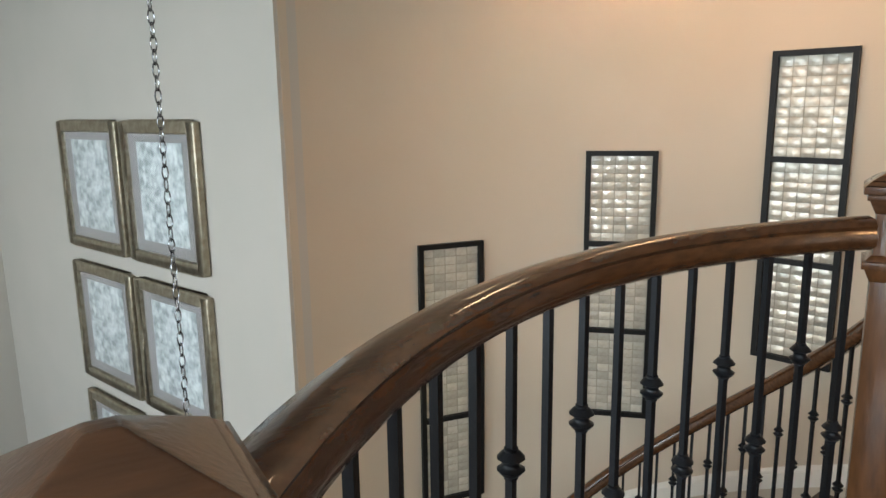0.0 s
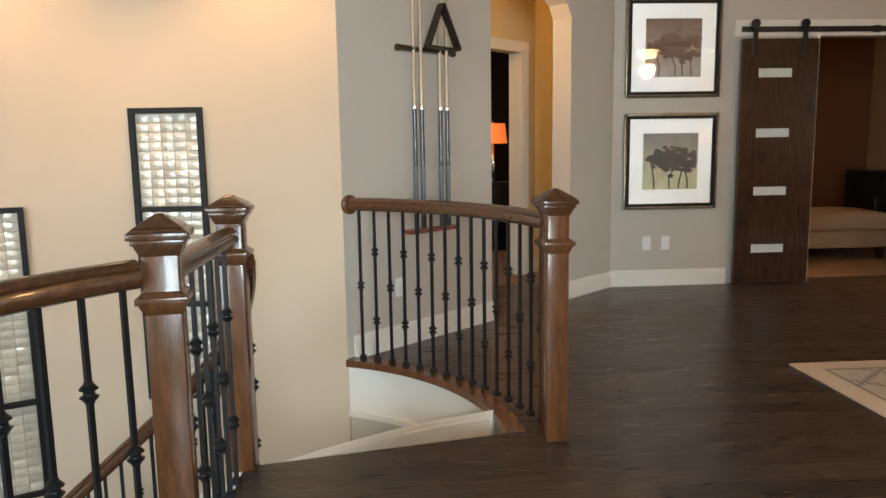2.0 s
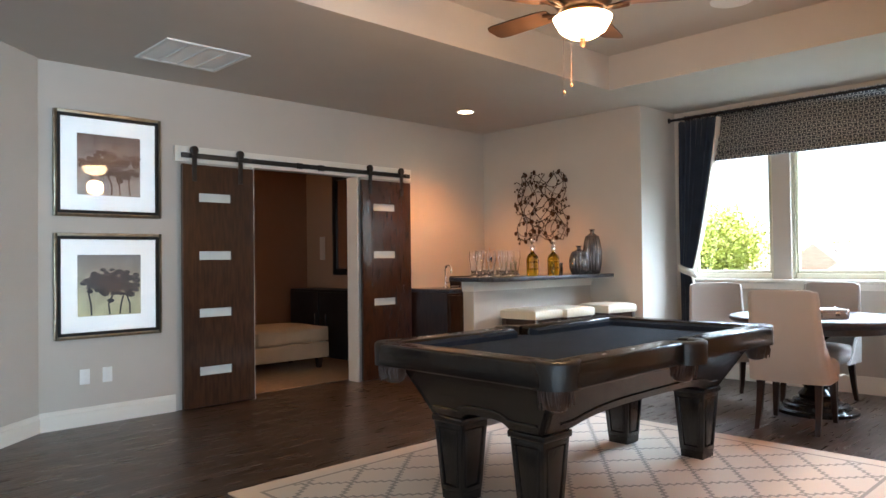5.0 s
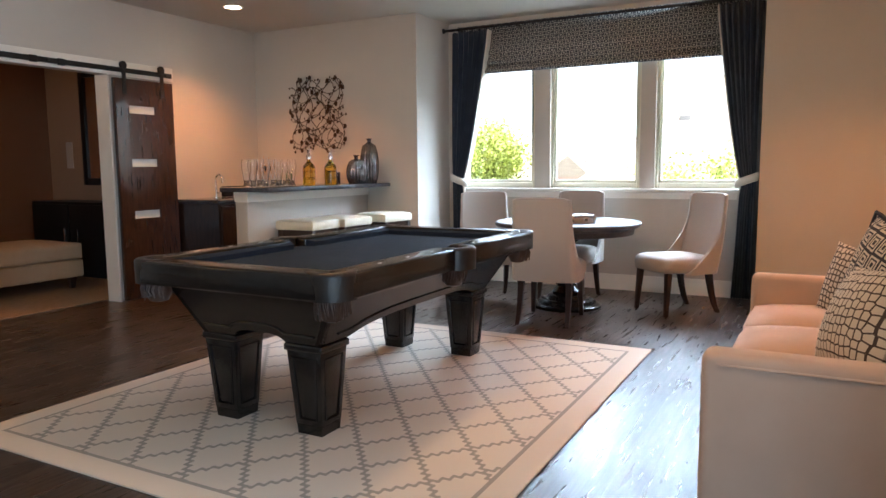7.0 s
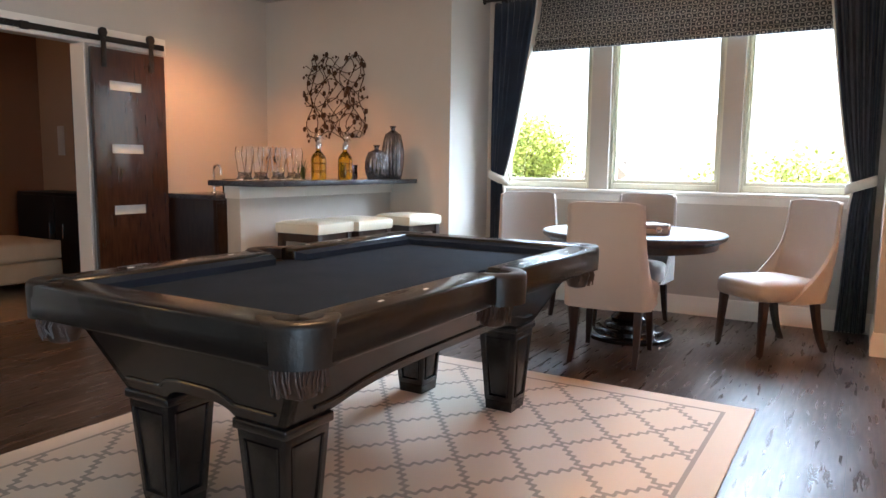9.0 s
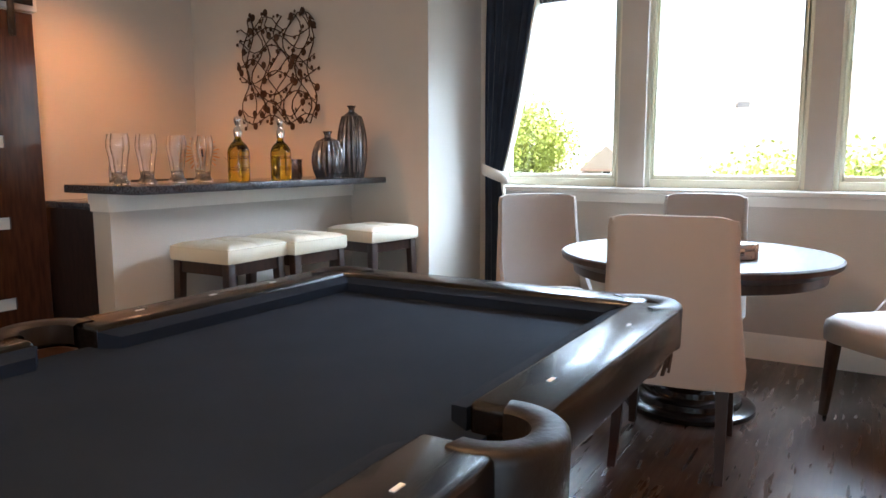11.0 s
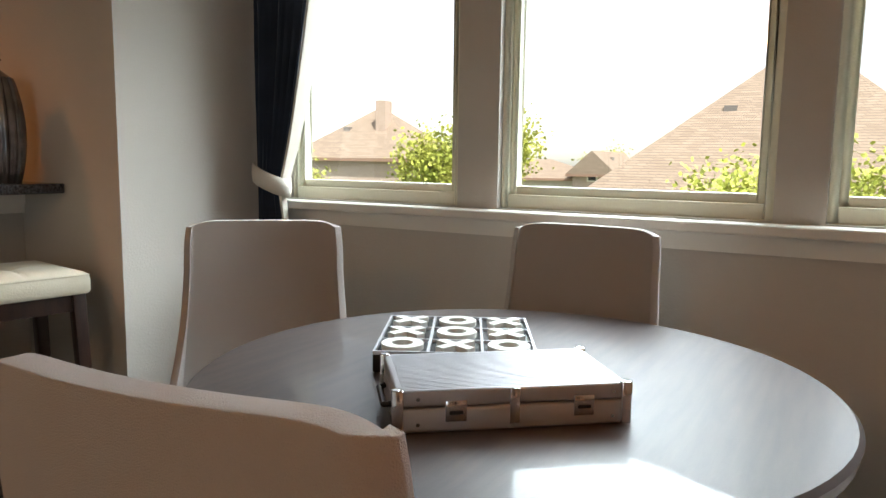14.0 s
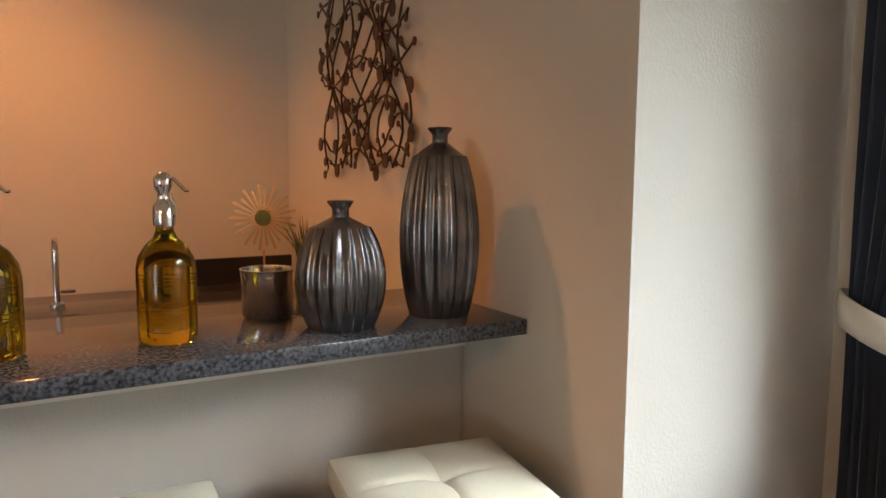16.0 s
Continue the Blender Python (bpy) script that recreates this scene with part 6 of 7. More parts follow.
for k2 in range(20):
    bm = bmesh.new()
    vertical = k2 % 2 == 0
    off = (k2 // 2 + 0.5) / 10
    ph, amp, fr = rnd.uniform(0, 6.3), rnd.uniform(0.03, 0.075), rnd.uniform(1.2, 2.2)
    pts = []
    for i in range(15):
        s = i / 14
        w = amp * math.sin(ph + fr * 2 * math.pi * s)
        q = (off * AW + w - AW / 2, s * AH) if vertical else (s * AW - AW / 2, off * AH + w)
        q = (max(-AW / 2 - 0.01, min(AW / 2 + 0.01, q[0])), max(-0.01, min(AH + 0.01, q[1])))
        pts.append((-0.012 + 0.014 * math.sin(3 * s + ph), q[0], q[1]))
    sweep(bm, pts, circle(0.004, 5), up=Vector((1, 0, 0)))
    discs = []
    for i in range(0, 15, 2):
        x, y, z = pts[i]
        ang = rnd.uniform(0, 6.3)
        ex, ez = y + 0.028 * math.cos(ang), z + 0.028 * math.sin(ang)
        sweep(bm, [(x, y, z), (x - 0.006, ex, ez)], circle(0.0026, 4), up=Vector((1, 0, 0)))
        discs.append((x, ex, ez))
    br = part("branch", bm, BRONZE, art, "twisting bronze branch")
    for x, ex, ez in discs:
        r = rnd.choice((0.008, 0.011, 0.013, 0.021))
        bm = bmesh.new()
        ring_ = [bm.verts.new((x - 0.008 + dx, ex + r * math.cos(t), ez + 1.25 * r * math.sin(t))) for dx in (0, -0.004) for t in [2 * math.pi * j / 9 for j in range(9)]]
        bm.faces.new(ring_[:9]), bm.faces.new(ring_[9:][::-1])
        for j in range(9):
            bm.faces.new((ring_[j], ring_[(j + 1) % 9], ring_[9 + (j + 1) % 9], ring_[9 + j]))
        part("disc", bm, BRONZE, br)

# ---- on the counter ----
CT = 1.0705


def vase(x, y, prof, n_flutes, label):
    v = thing("ribbed_vase", pose(x, y, CT), label, "vase", "ribbed silver vases on the bar")
    body = [p for p in prof if p[1] < prof[-1][1] - 0.045]
    part("body", lathed(body, n_flutes * 8, flute=n_flutes, depth=0.10), SILVER, v, smooth=60)
    h = prof[-1][1]
    part("neck", lathed([(body[-1][0] * 0.93, body[-1][1]), (0.019, h - 0.036), (0.019, h - 0.018), (0.030, h - 0.003), (0.028, h)], 24), SILVER, v, smooth=50)


def belly(h, r, rb, k=0.5):
    out = []
    n = 18
    for i in range(n + 1):
        t = i / n
        z = t * (h - 0.045)
        w = max(0.0, math.sin(math.pi * (0.13 + 0.83 * t))) ** 0.62
        out.append((max(0.022, rb + (r - rb) * w), z))
    out.append((0.028, h))
    return out


vase(7.598, 5.045, belly(0.282, 0.101, 0.040), 18, "short round ribbed silver-grey vase on the granite counter")
vase(7.862, 5.065, belly(0.452, 0.098, 0.040), 18, "tall oval ribbed silver-grey vase on the granite counter")


def bottle(x, y, turn):
    b_ = thing("oil_bottle", pose(x, y, CT, 0, 0, turn), "glass bottle of yellow oil with a swing stopper", "bottle", "oil bottles on the bar")
    prof = [(0.050, 0), (0.057, 0.006), (0.058, 0.03), (0.058, 0.15), (0.054, 0.172), (0.040, 0.196), (0.024, 0.21), (0.0175, 0.225), (0.0165, 0.25)]
    part("bottle", lathed(prof, 28), AMBER, b_, "yellow embossed glass body", smooth=60)
    part("stopper", lathed([(0.0215, 0.235), (0.0225, 0.25), (0.021, 0.275), (0.012, 0.285), (0.0115, 0.30), (0.018, 0.312), (0.0185, 0.33), (0.010, 0.342)], 18), CHROME, b_, "chrome siphon head", smooth=60)
    bm = sweep(bmesh.new(), [(0.0, 0, 0.326), (0.022, 0, 0.330), (0.036, 0, 0.316), (0.05, 0, 0.305), (0.056, 0, 0.306)], circle(0.0035, 6))
    sweep(bm, [(0.021, 0, 0.245), (0.028, 0, 0.27), (0.016, 0, 0.30)], circle(0.0022, 5))
    part("lever", bm, CHROME, b_)
    bm = bmesh.new()
    for z in (0.055, 0.063, 0.071, 0.12, 0.128):
        sweep(bm, [(0.0582 * math.cos(a), 0.0582 * math.sin(a), z) for a in [i * math.pi / 16 for i in range(32)]], circle(0.0012, 4), closed=True)
    part("embossing", bm, AMBER, b_, "raised bands in the yellow glass", smooth=60)


bottle(7.238, 5.09, -40)
bottle(6.93, 5.10, -35)


def beer_glass(x, y):
    g = thing("pilsner_glass", pose(x, y, CT), "tall curved clear beer glass on the bar", "glass", "beer glasses on the bar")
    prof = [(0.034, 0), (0.035, 0.012), (0.022, 0.03), (0.026, 0.06), (0.033, 0.12), (0.043, 0.17), (0.042, 0.20), (0.035, 0.235)]
    bm = bmesh.new()
    n = 22
    rings = [[bm.verts.new((r * math.cos(2 * math.pi * i / n), r * math.sin(2 * math.pi * i / n), z)) for i in range(n)] for r, z in prof + [(r - 0.002, z) for r, z in prof[:1:-1]] + [(0.016, 0.034)]]
    for a, b2 in zip(rings, rings[1:]):
        for i in range(n):
            bm.faces.new((a[i], a[(i + 1) % n], b2[(i + 1) % n], b2[i]))
    bm.faces.new(rings[0][::-1]), bm.faces.new(rings[-1])
    part("glass", bm, GLASS, g, smooth=60)
    return g


g0 = beer_glass(6.28, 5.17)
rnd = random.Random(3)
for i, (x, y) in enumerate(((6.36, 5.32), (6.42, 5.16), (6.51, 5.31), (6.60, 5.17), (6.70, 5.32), (6.76, 5.16), (6.85, 5.31))):
    copy_thing(g0, pose(x, y, CT))

cd = thing("candle_holder", pose(7.487, 5.235, CT), "round polished metal candle bowl behind the vases", "bowl")
part("bowl", lathed([(0.055, 0), (0.061, 0.008), (0.062, 0.10), (0.065, 0.115), (0.059, 0.115), (0.055, 0.07)], 28), CHROME, cd)
part("candle", lathed([(0.045, 0.05), (0.05, 0.095)], 20), LEATHER, cd)
nb = thing("napkin_box", pose(7.42, 6.35, 0.927), "small grey-green box on the low worktop", "box")
part("box", bx(-0.07, -0.05, 0, 0.07, 0.05, 0.11, b=0.006), mat("grey_green_card", (0.25, 0.27, 0.24), 0.7), nb)
sb = thing("starburst_mirror", pose(7.82, 6.43, 0.927), "small gold starburst ornament with a round mirror on a stand", "ornament")
GOLD = mat("aged_gold", (0.55, 0.30, 0.13), 0.3, metal=1.0)
mm = pose(0, 0, 0.30, 90, 0, -25)
part("mirror", lathed([(0.034, -0.004), (0.034, 0.004)], 24, mm), mat("dark_mirror", (0.18, 0.16, 0.14), 0.15, metal=1.0), sb)
part("mirror_rim", sweep(bmesh.new(), [mm @ Vector((0.037 * math.cos(a), 0.037 * math.sin(a), 0)) for a in [i * math.pi / 12 for i in range(24)]], circle(0.006, 6), closed=True, up=Vector((0.4, 1, 0))), GOLD, sb)
for i in range(26):
    a = 2 * math.pi * i / 26
    L = 0.135 if i % 2 else 0.115
    bm = bmesh.new()
    c, s_ = math.cos(a), math.sin(a)
    q = [mm @ Vector((c * r - s_ * w, s_ * r + c * w, z)) for r, w, z in ((0.036, 0.004, 0.002), (0.036, -0.004, 0.002), (L, -0.005, 0.001), (L, 0.005, 0.001), (0.036, 0.004, -0.002), (0.036, -0.004, -0.002), (L, -0.005, -0.001), (L, 0.005, -0.001))]
    vs = [bm.verts.new(v) for v in q]
    for f in ((0, 1, 2, 3), (4, 7, 6, 5), (0, 4, 5, 1), (1, 5, 6, 2), (2, 6, 7, 3), (3, 7, 4, 0)):
        bm.faces.new([vs[j] for j in f])
    part("ray", bm, GOLD, sb)
part("stand", lathed([(0.04, 0), (0.04, 0.008), (0.005, 0.015), (0.004, 0.17)], 16), GOLD, sb)
fc = thing("faucet", pose(7.07, 6.42, 0.927), "curved chrome gooseneck bar faucet", "faucet")
pts = [(0, 0, 0.0), (0, 0, 0.20)] + [(0, -0.045 + 0.045 * math.cos(radians(a)), 0.20 + 0.045 * math.sin(radians(a))) for a in range(15, 181, 15)] + [(0, -0.09, 0.16)]
part("spout", sweep(bmesh.new(), pts, circle(0.011, 10), up=Vector((1, 0, 0))), CHROME, fc, smooth=60)
part("base", lathed([(0.024, 0), (0.024, 0.012), (0.014, 0.02)], 18), CHROME, fc)
part("lever", bx(0.012, -0.006, 0.05, 0.06, 0.006, 0.062, b=0.003), CHROME, fc)
pl = thing("grass_plant", pose(7.90, 6.15, 0.927), "small spiky green plant in a dark pot on the worktop", "plant")
part("pot", lathed([(0.035, 0), (0.045, 0.07), (0.04, 0.07)], 16), BLACKF, pl)
bm = bmesh.new()
for i in range(60):
    a, L, t = rnd.uniform(0, 6.3), rnd.uniform(0.14, 0.27), rnd.uniform(0.15, 0.6)
    d = Vector((math.cos(a), math.sin(a), 0))
    sd = Vector((-d.y, d.x, 0)) * 0.003
    p0, p1, p2 = Vector((0, 0, 0.07)) + d * 0.015, Vector((0, 0, 0.07 + L * 0.6)) + d * L * t * 0.4, Vector((0, 0, 0.07 + L)) + d * L * t
    v = [bm.verts.new(q) for q in (p0 - sd, p0 + sd, p1 + sd, p1 - sd, p2)]
    bm.faces.new(v[:4]), bm.faces.new((v[3], v[2], v[4]))
part("leaves", bm, mat("dark_green_leaf", (0.05, 0.08, 0.02), 0.6), pl)

# ---- on the round table ----
gm = thing("board_game", pose(7.755, 3.05, 0.7515, 0, 0, -62), "black noughts and crosses board with silver pieces on the table", "board game")
part("base", bx(-0.165, -0.165, 0, 0.165, 0.165, 0.036, b=0.003), BLACKF, gm)
for k2 in (-0.055, 0.055):
    part("bar", bx(k2 - 0.003, -0.16, 0.036, k2 + 0.003, 0.16, 0.043), ALU, gm)
    part("bar", bx(-0.16, k2 - 0.003, 0.036, 0.16, k2 + 0.003, 0.0425), ALU, gm)
bm = bmesh.new()
for a in ((-0.165, -0.165, 0.165, -0.160), (-0.165, 0.160, 0.165, 0.165), (-0.165, -0.160, -0.160, 0.160), (0.160, -0.160, 0.165, 0.160)):
    box(bm, a[0], a[1], 0.0365, a[2], a[3], 0.044)
part("rim", bm, ALU, gm)
PEARL = mat("brushed_pale_metal", (0.72, 0.71, 0.66), 0.35, metal=0.25)
LAYOUT = ("XOX", "XOX", "OXO")
for r in range(3):
    for c in range(3):
        x, y = -0.11 + 0.11 * c, 0.11 - 0.11 * r
        if LAYOUT[r][c] == "O":
            bm = bmesh.new()
            sweep(bm, [(x + 0.033 * math.cos(a), y + 0.033 * math.sin(a), 0.0425) for a in [i * math.pi / 14 for i in range(28)]], [(-0.011, -0.006), (0.011, -0.006), (0.011, 0.006), (-0.011, 0.006)], closed=True)
            part("nought", bm, PEARL, gm)
        else:
            bm = bmesh.new()
            for ang in (45, -45):
                box(bm, -0.046, -0.011, -0.006, 0.046, 0.011, 0.006 if ang > 0 else 0.0055, pose(x, y, 0.0425, 0, 0, ang))
            part("cross", bm, PEARL, gm)
cs = thing("poker_case", pose(7.49, 2.82, 0.7515, 0, 0, -50), "silver aluminium poker chip case lying on the table", "case")
part("shell", bx(-0.19, -0.108, 0.0, 0.19, 0.108, 0.040, b=0.005, seg=3), ALU, cs)
part("lid", bx(-0.19, -0.108, 0.042, 0.19, 0.108, 0.069, b=0.005, seg=3), ALU, cs, "finely ribbed aluminium lid")
bm = bmesh.new()
for i in range(30):
    y = -0.096 + 0.0066 * i
    box(bm, -0.178, y - 0.0016, 0.0685, 0.178, y + 0.0016, 0.0697)
part("ribs", bm, ALU, cs)
for x in (-0.095, 0.115):
    latch = part("latch", bx(x - 0.017, -0.1115, 0.018, x + 0.017, -0.1085, 0.052, b=0.001), CHROME, cs, "chrome butterfly latch")
    part("clasp", bx(x - 0.011, -0.1135, 0.030, x + 0.011, -0.1116, 0.036, b=0.0006), STEEL_BLACK, latch)
part("hinge_plate", bx(-0.008, -0.111, 0.010, 0.008, -0.1085, 0.068, b=0.001), CHROME, cs)
part("carry_handle", sweep(bmesh.new(), [(-0.1915, -0.05, 0.03), (-0.203, -0.045, 0.028), (-0.203, 0.045, 0.028), (-0.1915, 0.05, 0.03)], circle(0.005, 6)), BLACKF, cs)
for x in (-0.187, 0.187):
    for y in (-0.105, 0.105):
        part("corner_guard", bx(x - 0.009, y - 0.009, 0.001, x + 0.009, y + 0.009, 0.0715, b=0.003), CHROME, cs)
for x in (-0.155, 0.165):
    for z in (0.014, 0.055):
        part("rivet", lathed([(0.004, -0.0015), (0.003, 0.001)], 8, pose(x, -0.109, z, 90)), CHROME, cs)

# ---- pillows ----


def hex_fabric(name, scale, light, dark, width, rings):
    m, nt, b = nodes_of(name, 0.9)
    tc = nt.nodes.new("ShaderNodeTexCoord")
    mp = nt.nodes.new("ShaderNodeMapping")
    mp.inputs["Scale"].default_value = (scale, scale, 0.001)
    nt.links.new(tc.outputs["Object"], mp.inputs["Vector"])
    vo = nt.nodes.new("ShaderNodeTexVoronoi")
    vo.feature = "DISTANCE_TO_EDGE"
    vo.inputs["Scale"].default_value = 1.0
    vo.inputs["Randomness"].default_value = 0.35 if not rings else 0.12
    nt.links.new(mp.outputs[0], vo.inputs["Vector"])
    d = vo.outputs["Distance"]
    if rings:
        k_ = math_node(nt, "LESS_THAN", math_node(nt, "FRACT", math_node(nt, "MULTIPLY", d, 5.2)), 0.42)
    else:
        k_ = math_node(nt, "LESS_THAN", d, width)
    mx = nt.nodes.new("ShaderNodeMix")
    mx.data_type = "RGBA"
    mx.inputs["A"].default_value, mx.inputs["B"].default_value = (*light, 1), (*dark, 1)
    nt.links.new(k_, mx.inputs["Factor"])
    nt.links.new(mx.outputs["Result"], b.inputs["Base Color"])
    return m


NET = hex_fabric("net_pattern_fabric", 30, (0.56, 0.50, 0.41), (0.06, 0.042, 0.036), 0.09, False)
HEX = hex_fabric("hexagon_pattern_fabric", 13, (0.56, 0.52, 0.45), (0.03, 0.032, 0.045), 0.1, True)
SMALLDOT = hex_fabric("small_hexagon_fabric", 34, (0.58, 0.52, 0.44), (0.09, 0.07, 0.06), 0.14, False)
PLAINNAVY = mat("navy_fabric", (0.014, 0.016, 0.028), 0.85)


def pillow(m, w, h, t, material, label, edge=None):
    p = thing("cushion", m, label, "cushion", "cushions on the sofa")
    bm = bmesh.new()
    n = 14
    tops = []
    for s in (1, -1):
        g = []
        for i in range(n + 1):
            row = []
            for j in range(n + 1):
                u_, v_ = -1 + 2 * i / n, -1 + 2 * j / n
                k_ = (max(0, 1 - u_ ** 2) * max(0, 1 - v_ ** 2)) ** 0.5
                pin = 1 - 0.07 * (1 - u_ * u_) * abs(v_) ** 3 if True else 1
                pin2 = 1 - 0.07 * (1 - v_ * v_) * abs(u_) ** 3
                row.append(bm.verts.new((u_ * w / 2 * pin2, v_ * h / 2 * pin, s * (t / 2 * k_ + 0.0005))))
            g.append(row)
        tops.append(g)
        for i in range(n):
            for j in range(n):
                q = (g[i][j], g[i + 1][j], g[i + 1][j + 1], g[i][j + 1])
                bm.faces.new(q if s > 0 else q[::-1])
    part("cover", bm, material, p, smooth=80)
    if edge:
        rim = []
        for k_ in range(4 * n):
            side, q = divmod(k_, n)
            t_ = -1 + 2 * q / n
            u_, v_ = ((t_, -1), (1, t_), (-t_, 1), (-1, -t_))[side]
            rim.append((u_ * w / 2 * (1 - 0.07 * (1 - v_ * v_)), v_ * h / 2 * (1 - 0.07 * (1 - u_ * u_)), 0))
        part("piping", sweep(bmesh.new(), rim, circle(0.011, 6), closed=True), edge, p, "dark piping")
    return p


pillow(look((4.66, 0.80, 0.665), (4.45, 1.5, 0.95), -8), 0.50, 0.42, 0.19, NET, "beige cushion with a dark net pattern against the arm")
pillow(look((5.05, 0.72, 0.73), (4.72, 1.4, 0.92), 12), 0.52, 0.50, 0.17, HEX, "cushion with navy and cream hexagons and dark piping", PLAINNAVY)
pillow(look((5.42, 0.62, 0.66), (5.2, 1.3, 0.85), -4), 0.44, 0.42, 0.15, PLAINNAVY, "plain navy cushion behind the patterned ones")
pillow(look((5.80, 0.78, 0.62), (5.4, 1.25, 0.78), 6), 0.42, 0.38, 0.14, SMALLDOT, "cream cushion with small dark hexagons by the far arm")

# ---- entrance hall pictures and chain ----
for i, (x0, z0) in enumerate([(-4.66, 0.19), (-3.68, 0.19), (-4.66, -0.87), (-3.68, -0.87), (-4.66, -1.93), (-3.68, -1.93)]):
    p = thing("framed_print", pose(x0 + 0.465, 3.118, z0), "champagne framed glossy print of pale leaves in the entrance hall", "framed picture", "entrance hall pictures")
    bm = bmesh.new()
    w = 0.465
    for a in ((-w, 0, -w + 0.075, 0.93), (w - 0.075, 0, w, 0.93), (-w + 0.075, 0, w - 0.075, 0.075), (-w + 0.075, 0.855, w - 0.075, 0.93)):
        box(bm, a[0], -0.05, a[1], a[2], 0.0, a[3])
    bevel(bm, 0.012, 3)
    part("frame", bm, SILVERF, p)
    part("mat_board", bx(-0.39, -0.02, 0.075, 0.39, -0.012, 0.855), mat("taupe_mat", (0.22, 0.20, 0.19), 0.6), p)
    part("print", bx(-0.28, -0.024, 0.15, 0.28, -0.021, 0.80), mat("pale_leaf_print", (0.62, 0.64, 0.62), 0.5, color2=(0.22, 0.24, 0.24), mix_scale=16), p)
    gl = part("glazing", bx(-0.39, -0.034, 0.075, 0.39, -0.031, 0.855), GLASS, p)
    gl.visible_shadow = False
chn = thing("chandelier_chain", pose(-1.24, 2.06, 0), "hanging metal chandelier chain over the entrance hall", "chain")
bm = bmesh.new()
for i in range(110):
    z = 2.74 - 0.042 * i
    up = Vector((0, 1, 0)) if i % 2 else Vector((1, 0, 0))
    pts = []
    for j in range(8):
        a = 2 * math.pi * j / 8
        q = 0.011 * math.cos(a)
        pts.append((q, 0, z + 0.026 * math.sin(a)) if i % 2 else (0, q, z + 0.026 * math.sin(a)))
    sweep(bm, pts, circle(0.003, 4), closed=True, up=up)
part("links", bm, SILVER, chn)
part("ceiling_cap", lathed([(0.03, 2.72), (0.06, 2.735), (0.065, 2.748)], 16), SILVER, chn)

# ---- outdoors ----
GZ = -3.3
bm = bmesh.new()
vs = [bm.verts.new((x, y, GZ)) for x, y in ((9.3, -600), (900, -600), (900, 600), (9.3, 600))]
bm.faces.new(vs)
structure("ground", bm, GRASS, "lawns and ground of the neighbourhood")


def brick_material(name, c1, c2, mortar, w, h, rough=0.85, axes=None):
    m, nt, b = nodes_of(name, rough)
    tc = nt.nodes.new("ShaderNodeTexCoord")
    sp = nt.nodes.new("ShaderNodeSeparateXYZ")
    cm = nt.nodes.new("ShaderNodeCombineXYZ")
    nt.links.new(tc.outputs["Object"], sp.inputs[0])
    nt.links.new(math_node(nt, "ADD", sp.outputs["X"], sp.outputs["Y"]), cm.inputs["X"])
    nt.links.new(sp.outputs["Z"], cm.inputs["Y"])
    br = nt.nodes.new("ShaderNodeTexBrick")
    for k_, v_ in (("Scale", 1.0), ("Mortar Size", 0.012), ("Bias", 0.0), ("Brick Width", w), ("Row Height", h)):
        br.inputs[k_].default_value = v_
    br.inputs["Color1"].default_value, br.inputs["Color2"].default_value, br.inputs["Mortar"].default_value = (*c1, 1), (*c2, 1), (*mortar, 1)
    nt.links.new(cm.outputs[0], br.inputs["Vector"])
    nt.links.new(br.outputs["Color"], b.inputs["Base Color"])
    return m


BRICK = brick_material("red_brown_brick", (0.44, 0.33, 0.27), (0.50, 0.38, 0.31), (0.46, 0.38, 0.33), 0.24, 0.08)
SHINGLE = brick_material("brown_roof_shingles", (0.28, 0.215, 0.165), (0.37, 0.29, 0.225), (0.18, 0.14, 0.11), 0.42, 0.11)
STONE = mat("pale_stucco", (0.62, 0.56, 0.48), 0.85, color2=(0.55, 0.5, 0.43), mix_scale=2)
DARKGLASS = mat("dark_window_glass", (0.03, 0.035, 0.04), 0.08)


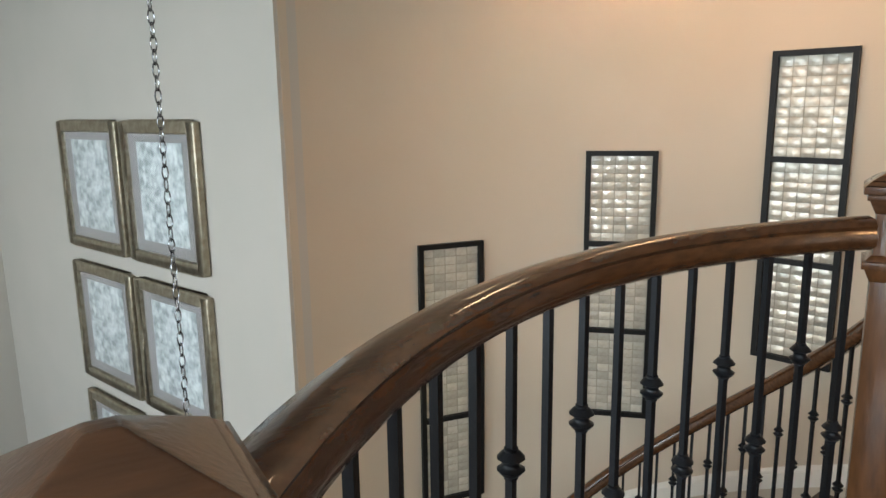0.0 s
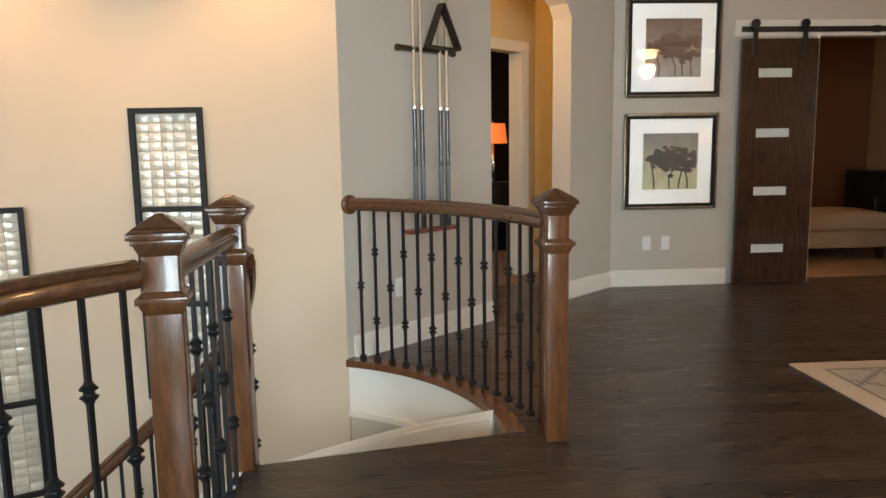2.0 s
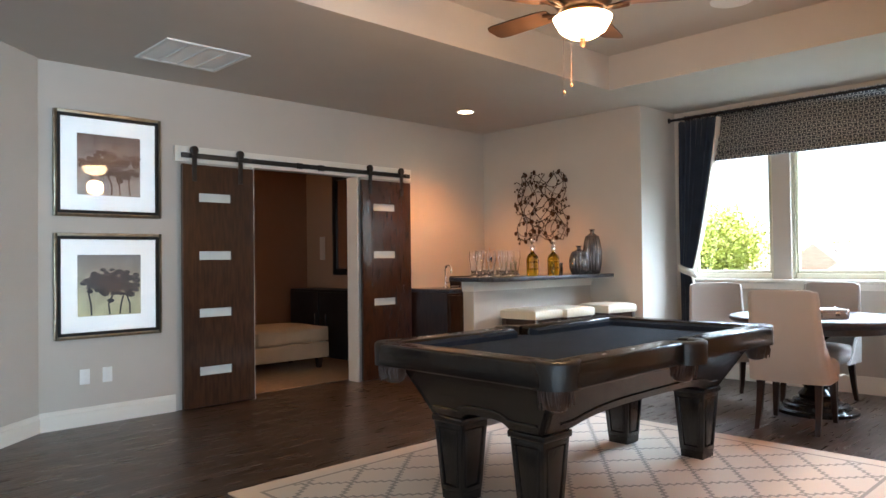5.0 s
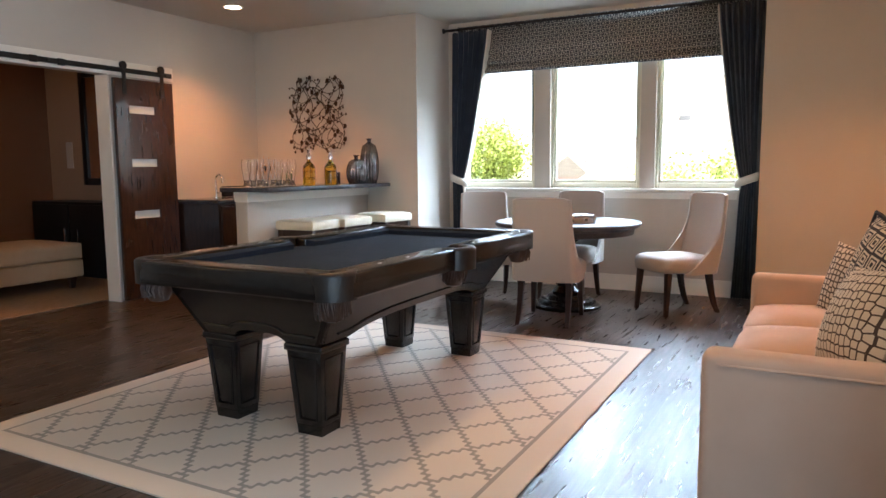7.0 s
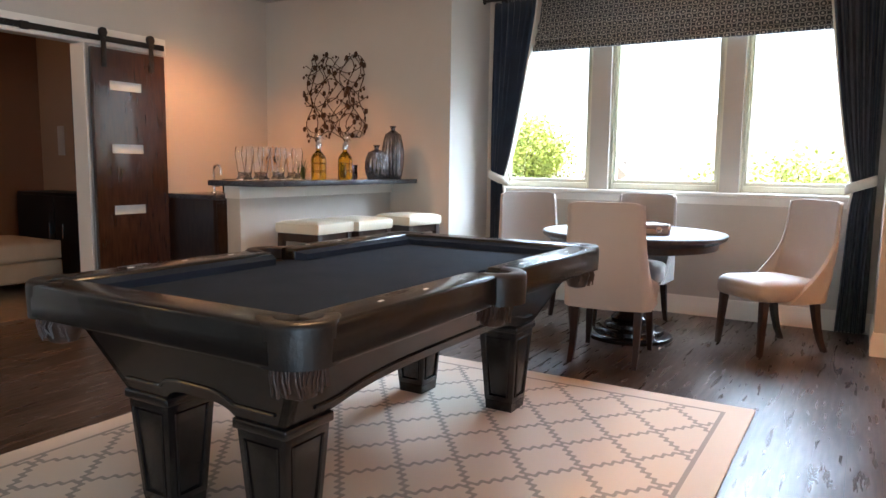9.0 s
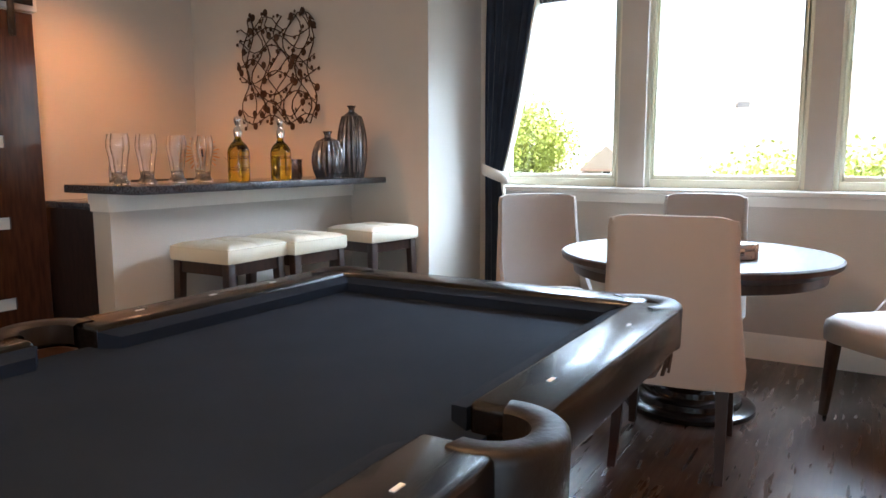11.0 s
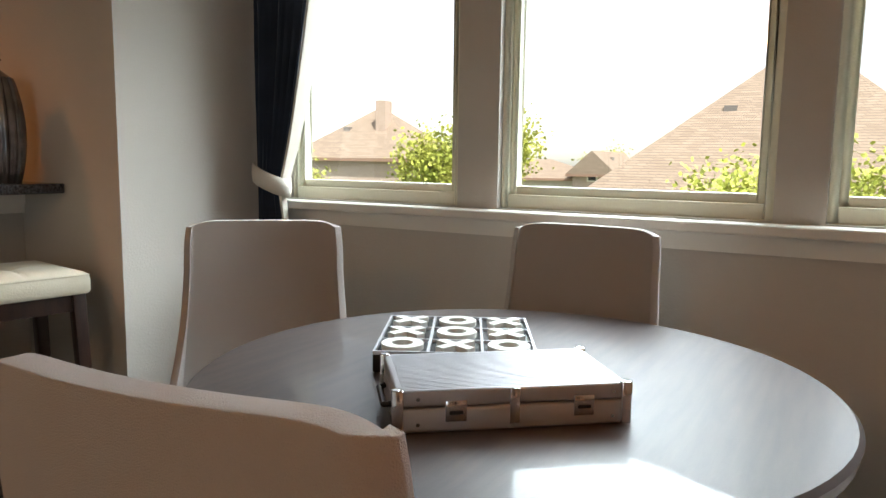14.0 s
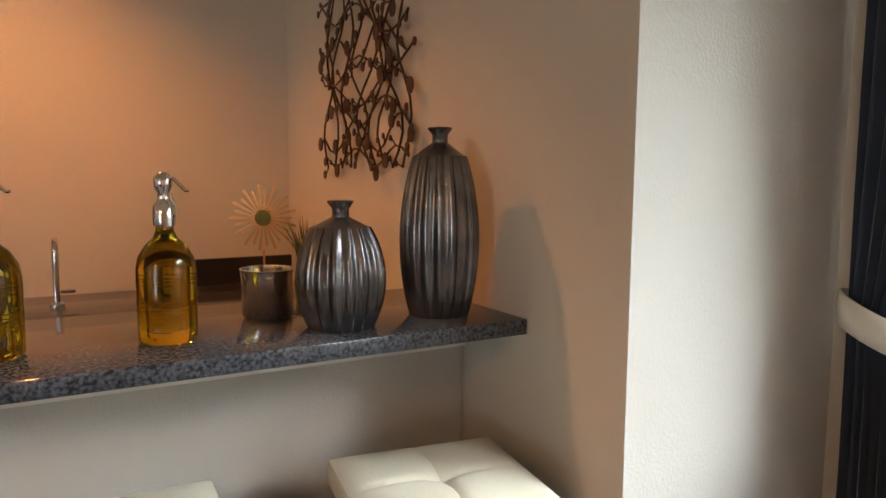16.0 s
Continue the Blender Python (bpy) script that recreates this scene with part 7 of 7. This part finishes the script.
def house(x, y, turn, w, d, wall_h, roof_h, wall_m, label, gable=None, chimney=None, windows=()):
    h = thing("house", pose(x, y, GZ, 0, 0, turn), label, "house", "neighbouring houses")
    wl = part("wall", bx(-w / 2, -d / 2, 0, w / 2, d / 2, wall_h), wall_m, h, smooth=None)
    bm = bmesh.new()
    o = 0.45
    e = [(-w / 2 - o, -d / 2 - o, wall_h), (w / 2 + o, -d / 2 - o, wall_h), (w / 2 + o, d / 2 + o, wall_h), (-w / 2 - o, d / 2 + o, wall_h)]
    rl = max(0.0, w / 2 - d / 2) if gable is None else w / 2 + o
    v = [bm.verts.new(q) for q in e] + [bm.verts.new((-rl - 0.01, 0, wall_h + roof_h)), bm.verts.new((rl + 0.01, 0, wall_h + roof_h))]
    for f in ((0, 1, 5, 4), (1, 2, 5), (2, 3, 4, 5), (3, 0, 4), (3, 2, 1, 0)):
        bm.faces.new([v[i] for i in f])
    rf = part("roof", bm, SHINGLE, h, smooth=None)
    part("eaves_board", bx(-w / 2 - o - 0.02, -d / 2 - o - 0.02, wall_h - 0.2, w / 2 + o + 0.02, d / 2 + o + 0.02, wall_h + 0.01), mat("brown_fascia", (0.30, 0.19, 0.14), 0.6), h, smooth=None)
    if chimney:
        part("chimney", bx(chimney[0] - 0.35, chimney[1] - 0.5, wall_h, chimney[0] + 0.35, chimney[1] + 0.5, wall_h + roof_h + 0.5), wall_m, rf, smooth=None)
    part("roof_vent", bx(-w * 0.2, -d * 0.25, wall_h + roof_h * 0.5, -w * 0.2 + 0.5, -d * 0.25 + 0.4, wall_h + roof_h * 0.5 + 0.45), mat("vent_metal", (0.2, 0.18, 0.17), 0.5), rf, smooth=None)
    for wx, wz, ww, wh in windows:
        win = part("window", bx(wx - ww / 2 - 0.08, -d / 2 - 0.06, wz - 0.08, wx + ww / 2 + 0.08, -d / 2 - 0.005, wz + wh + 0.08), TRIM, h, smooth=None)
        part("pane", bx(wx - ww / 2, -d / 2 - 0.075, wz, wx + ww / 2, -d / 2 - 0.062, wz + wh), DARKGLASS, win, smooth=None)
    return h


house(40.9, 4.5, -90, 13.6, 12.4, 3.5, 5.95, BRICK, "large brick house with a big light brown hipped shingle roof", windows=((-5, 1.0, 1.4, 1.7), (0, 1.0, 1.4, 1.7), (5, 1.0, 1.4, 1.7)))
house(40.0, -8.0, -90, 12, 11, 3.5, 5.0, BRICK, "brick house wing with a brown hipped shingle roof", windows=((0, 1.0, 1.4, 1.7),))
gh = house(66.0, 20.7, 0, 8, 3.4, 3.6, 1.9, BRICK, "distant brick gable house with a white attic window", gable=1)
gw = part("window", bx(-4.09, -0.45, 3.0, -4.01, 0.45, 4.0), TRIM, gh, smooth=None)
part("pane", bx(-4.12, -0.32, 3.1, -4.095, 0.32, 3.9), DARKGLASS, gw, smooth=None)
house(66.0, 27.5, -75, 12, 9, 3.2, 1.6, STONE, "distant pale house with a low brown roof", windows=((-2, 1.0, 1.3, 1.5), (2, 1.0, 1.3, 1.5)))
house(47.0, 31.0, -82, 9, 8, 4.6, 3.3, BRICK, "tall brick house with a chimney beyond the tree", chimney=(1.0, -1.5), windows=((-2, 1.5, 1.2, 1.6), (1, 1.5, 1.2, 1.6)))
house(85.0, 13.0, -85, 12, 10, 3.0, 2.2, STONE, "distant pale house behind the brick house")


def tree(x, y, h, r, seed, n_leaves, label, s=1.0):
    rnd = random.Random(seed)
    t = thing("tree", pose(x, y, GZ), label, "tree", "garden trees")
    bm = bmesh.new()
    tips = []

    def limb(p, d, L, rad, depth):
        pts = [p]
        for i in range(4):
            d = (d + Vector((rnd.gauss(0, 0.12), rnd.gauss(0, 0.12), rnd.gauss(0.04, 0.06)))).normalized()
            pts.append(pts[-1] + d * L / 4)
        prev = None
        for i, q in enumerate(pts):
            rr = rad * (1 - 0.6 * i / 4)
            ring = [bm.verts.new(q + Vector((rr * math.cos(a), rr * math.sin(a), 0))) for a in [k_ * math.pi / 3 for k_ in range(6)]]
            if prev:
                for k_ in range(6):
                    bm.faces.new((prev[k_], prev[(k_ + 1) % 6], ring[(k_ + 1) % 6], ring[k_]))
            prev = ring
        if depth >= 2:
            tips.extend(pts[1:])
        if depth < 3:
            for k_ in range(4 if depth else 7):
                a = rnd.uniform(0, 2 * math.pi)
                start = pts[rnd.choice((2, 3, 4)) if depth else rnd.choice((1, 2, 3, 4))]
                nd = (d * 0.6 + Vector((math.cos(a), math.sin(a), rnd.uniform(0.2, 0.8))) * 0.8).normalized()
                limb(start, nd, L * rnd.uniform(0.5, 0.7), rad * 0.5, depth + 1)

    limb(Vector((0, 0, 0)), Vector((0, 0, 1)), h * 0.62, 0.09 * s, 0)
    part("trunk", bm, BARK, t, smooth=60)
    verts, faces = [], []
    for i in range(n_leaves):
        c = rnd.choice(tips) + Vector((rnd.gauss(0, r * 0.16), rnd.gauss(0, r * 0.16), rnd.gauss(0, r * 0.16)))
        if c.z < h * 0.22:
            continue
        L = rnd.uniform(0.07, 0.125) * s
        d = Vector((rnd.gauss(0, 1), rnd.gauss(0, 1), rnd.gauss(-0.2, 0.7))).normalized()
        e = d.cross(Vector((rnd.gauss(0, 1), rnd.gauss(0, 1), rnd.gauss(0, 1)))).normalized() * L * 0.42
        k_ = len(verts)
        verts += [c, c + d * L * 0.5 + e, c + d * L, c + d * L * 0.5 - e]
        faces.append((k_, k_ + 1, k_ + 2, k_ + 3))
    me = bpy.data.meshes.new("crown")
    me.from_pydata([tuple(v) for v in verts], [], faces)
    me.materials.append(LEAF)
    ob = new("crown", me)
    ob.parent = t
    return t


tree(23.0, 11.6, 4.8, 1.45, 5, 30000, "young leafy green tree in the garden below the window", 1.0)
tree(22.0, 9.0, 3.5, 1.15, 8, 17000, "small leafy green tree in the garden", 1.0)
tree(21.5, 14.6, 3.4, 1.2, 31, 7000, "low leafy green tree at the garden edge", 1.0)
tree(18.0, 2.65, 3.9, 1.0, 9, 15000, "slim leafy green tree near the brick house", 0.85)
tree(75.0, 24.0, 5.2, 3.0, 15, 4000, "distant green tree behind the gable house", 2.4)
tree(60.0, 35.0, 5.6, 3.5, 18, 4000, "distant green tree beside the houses", 2.4)
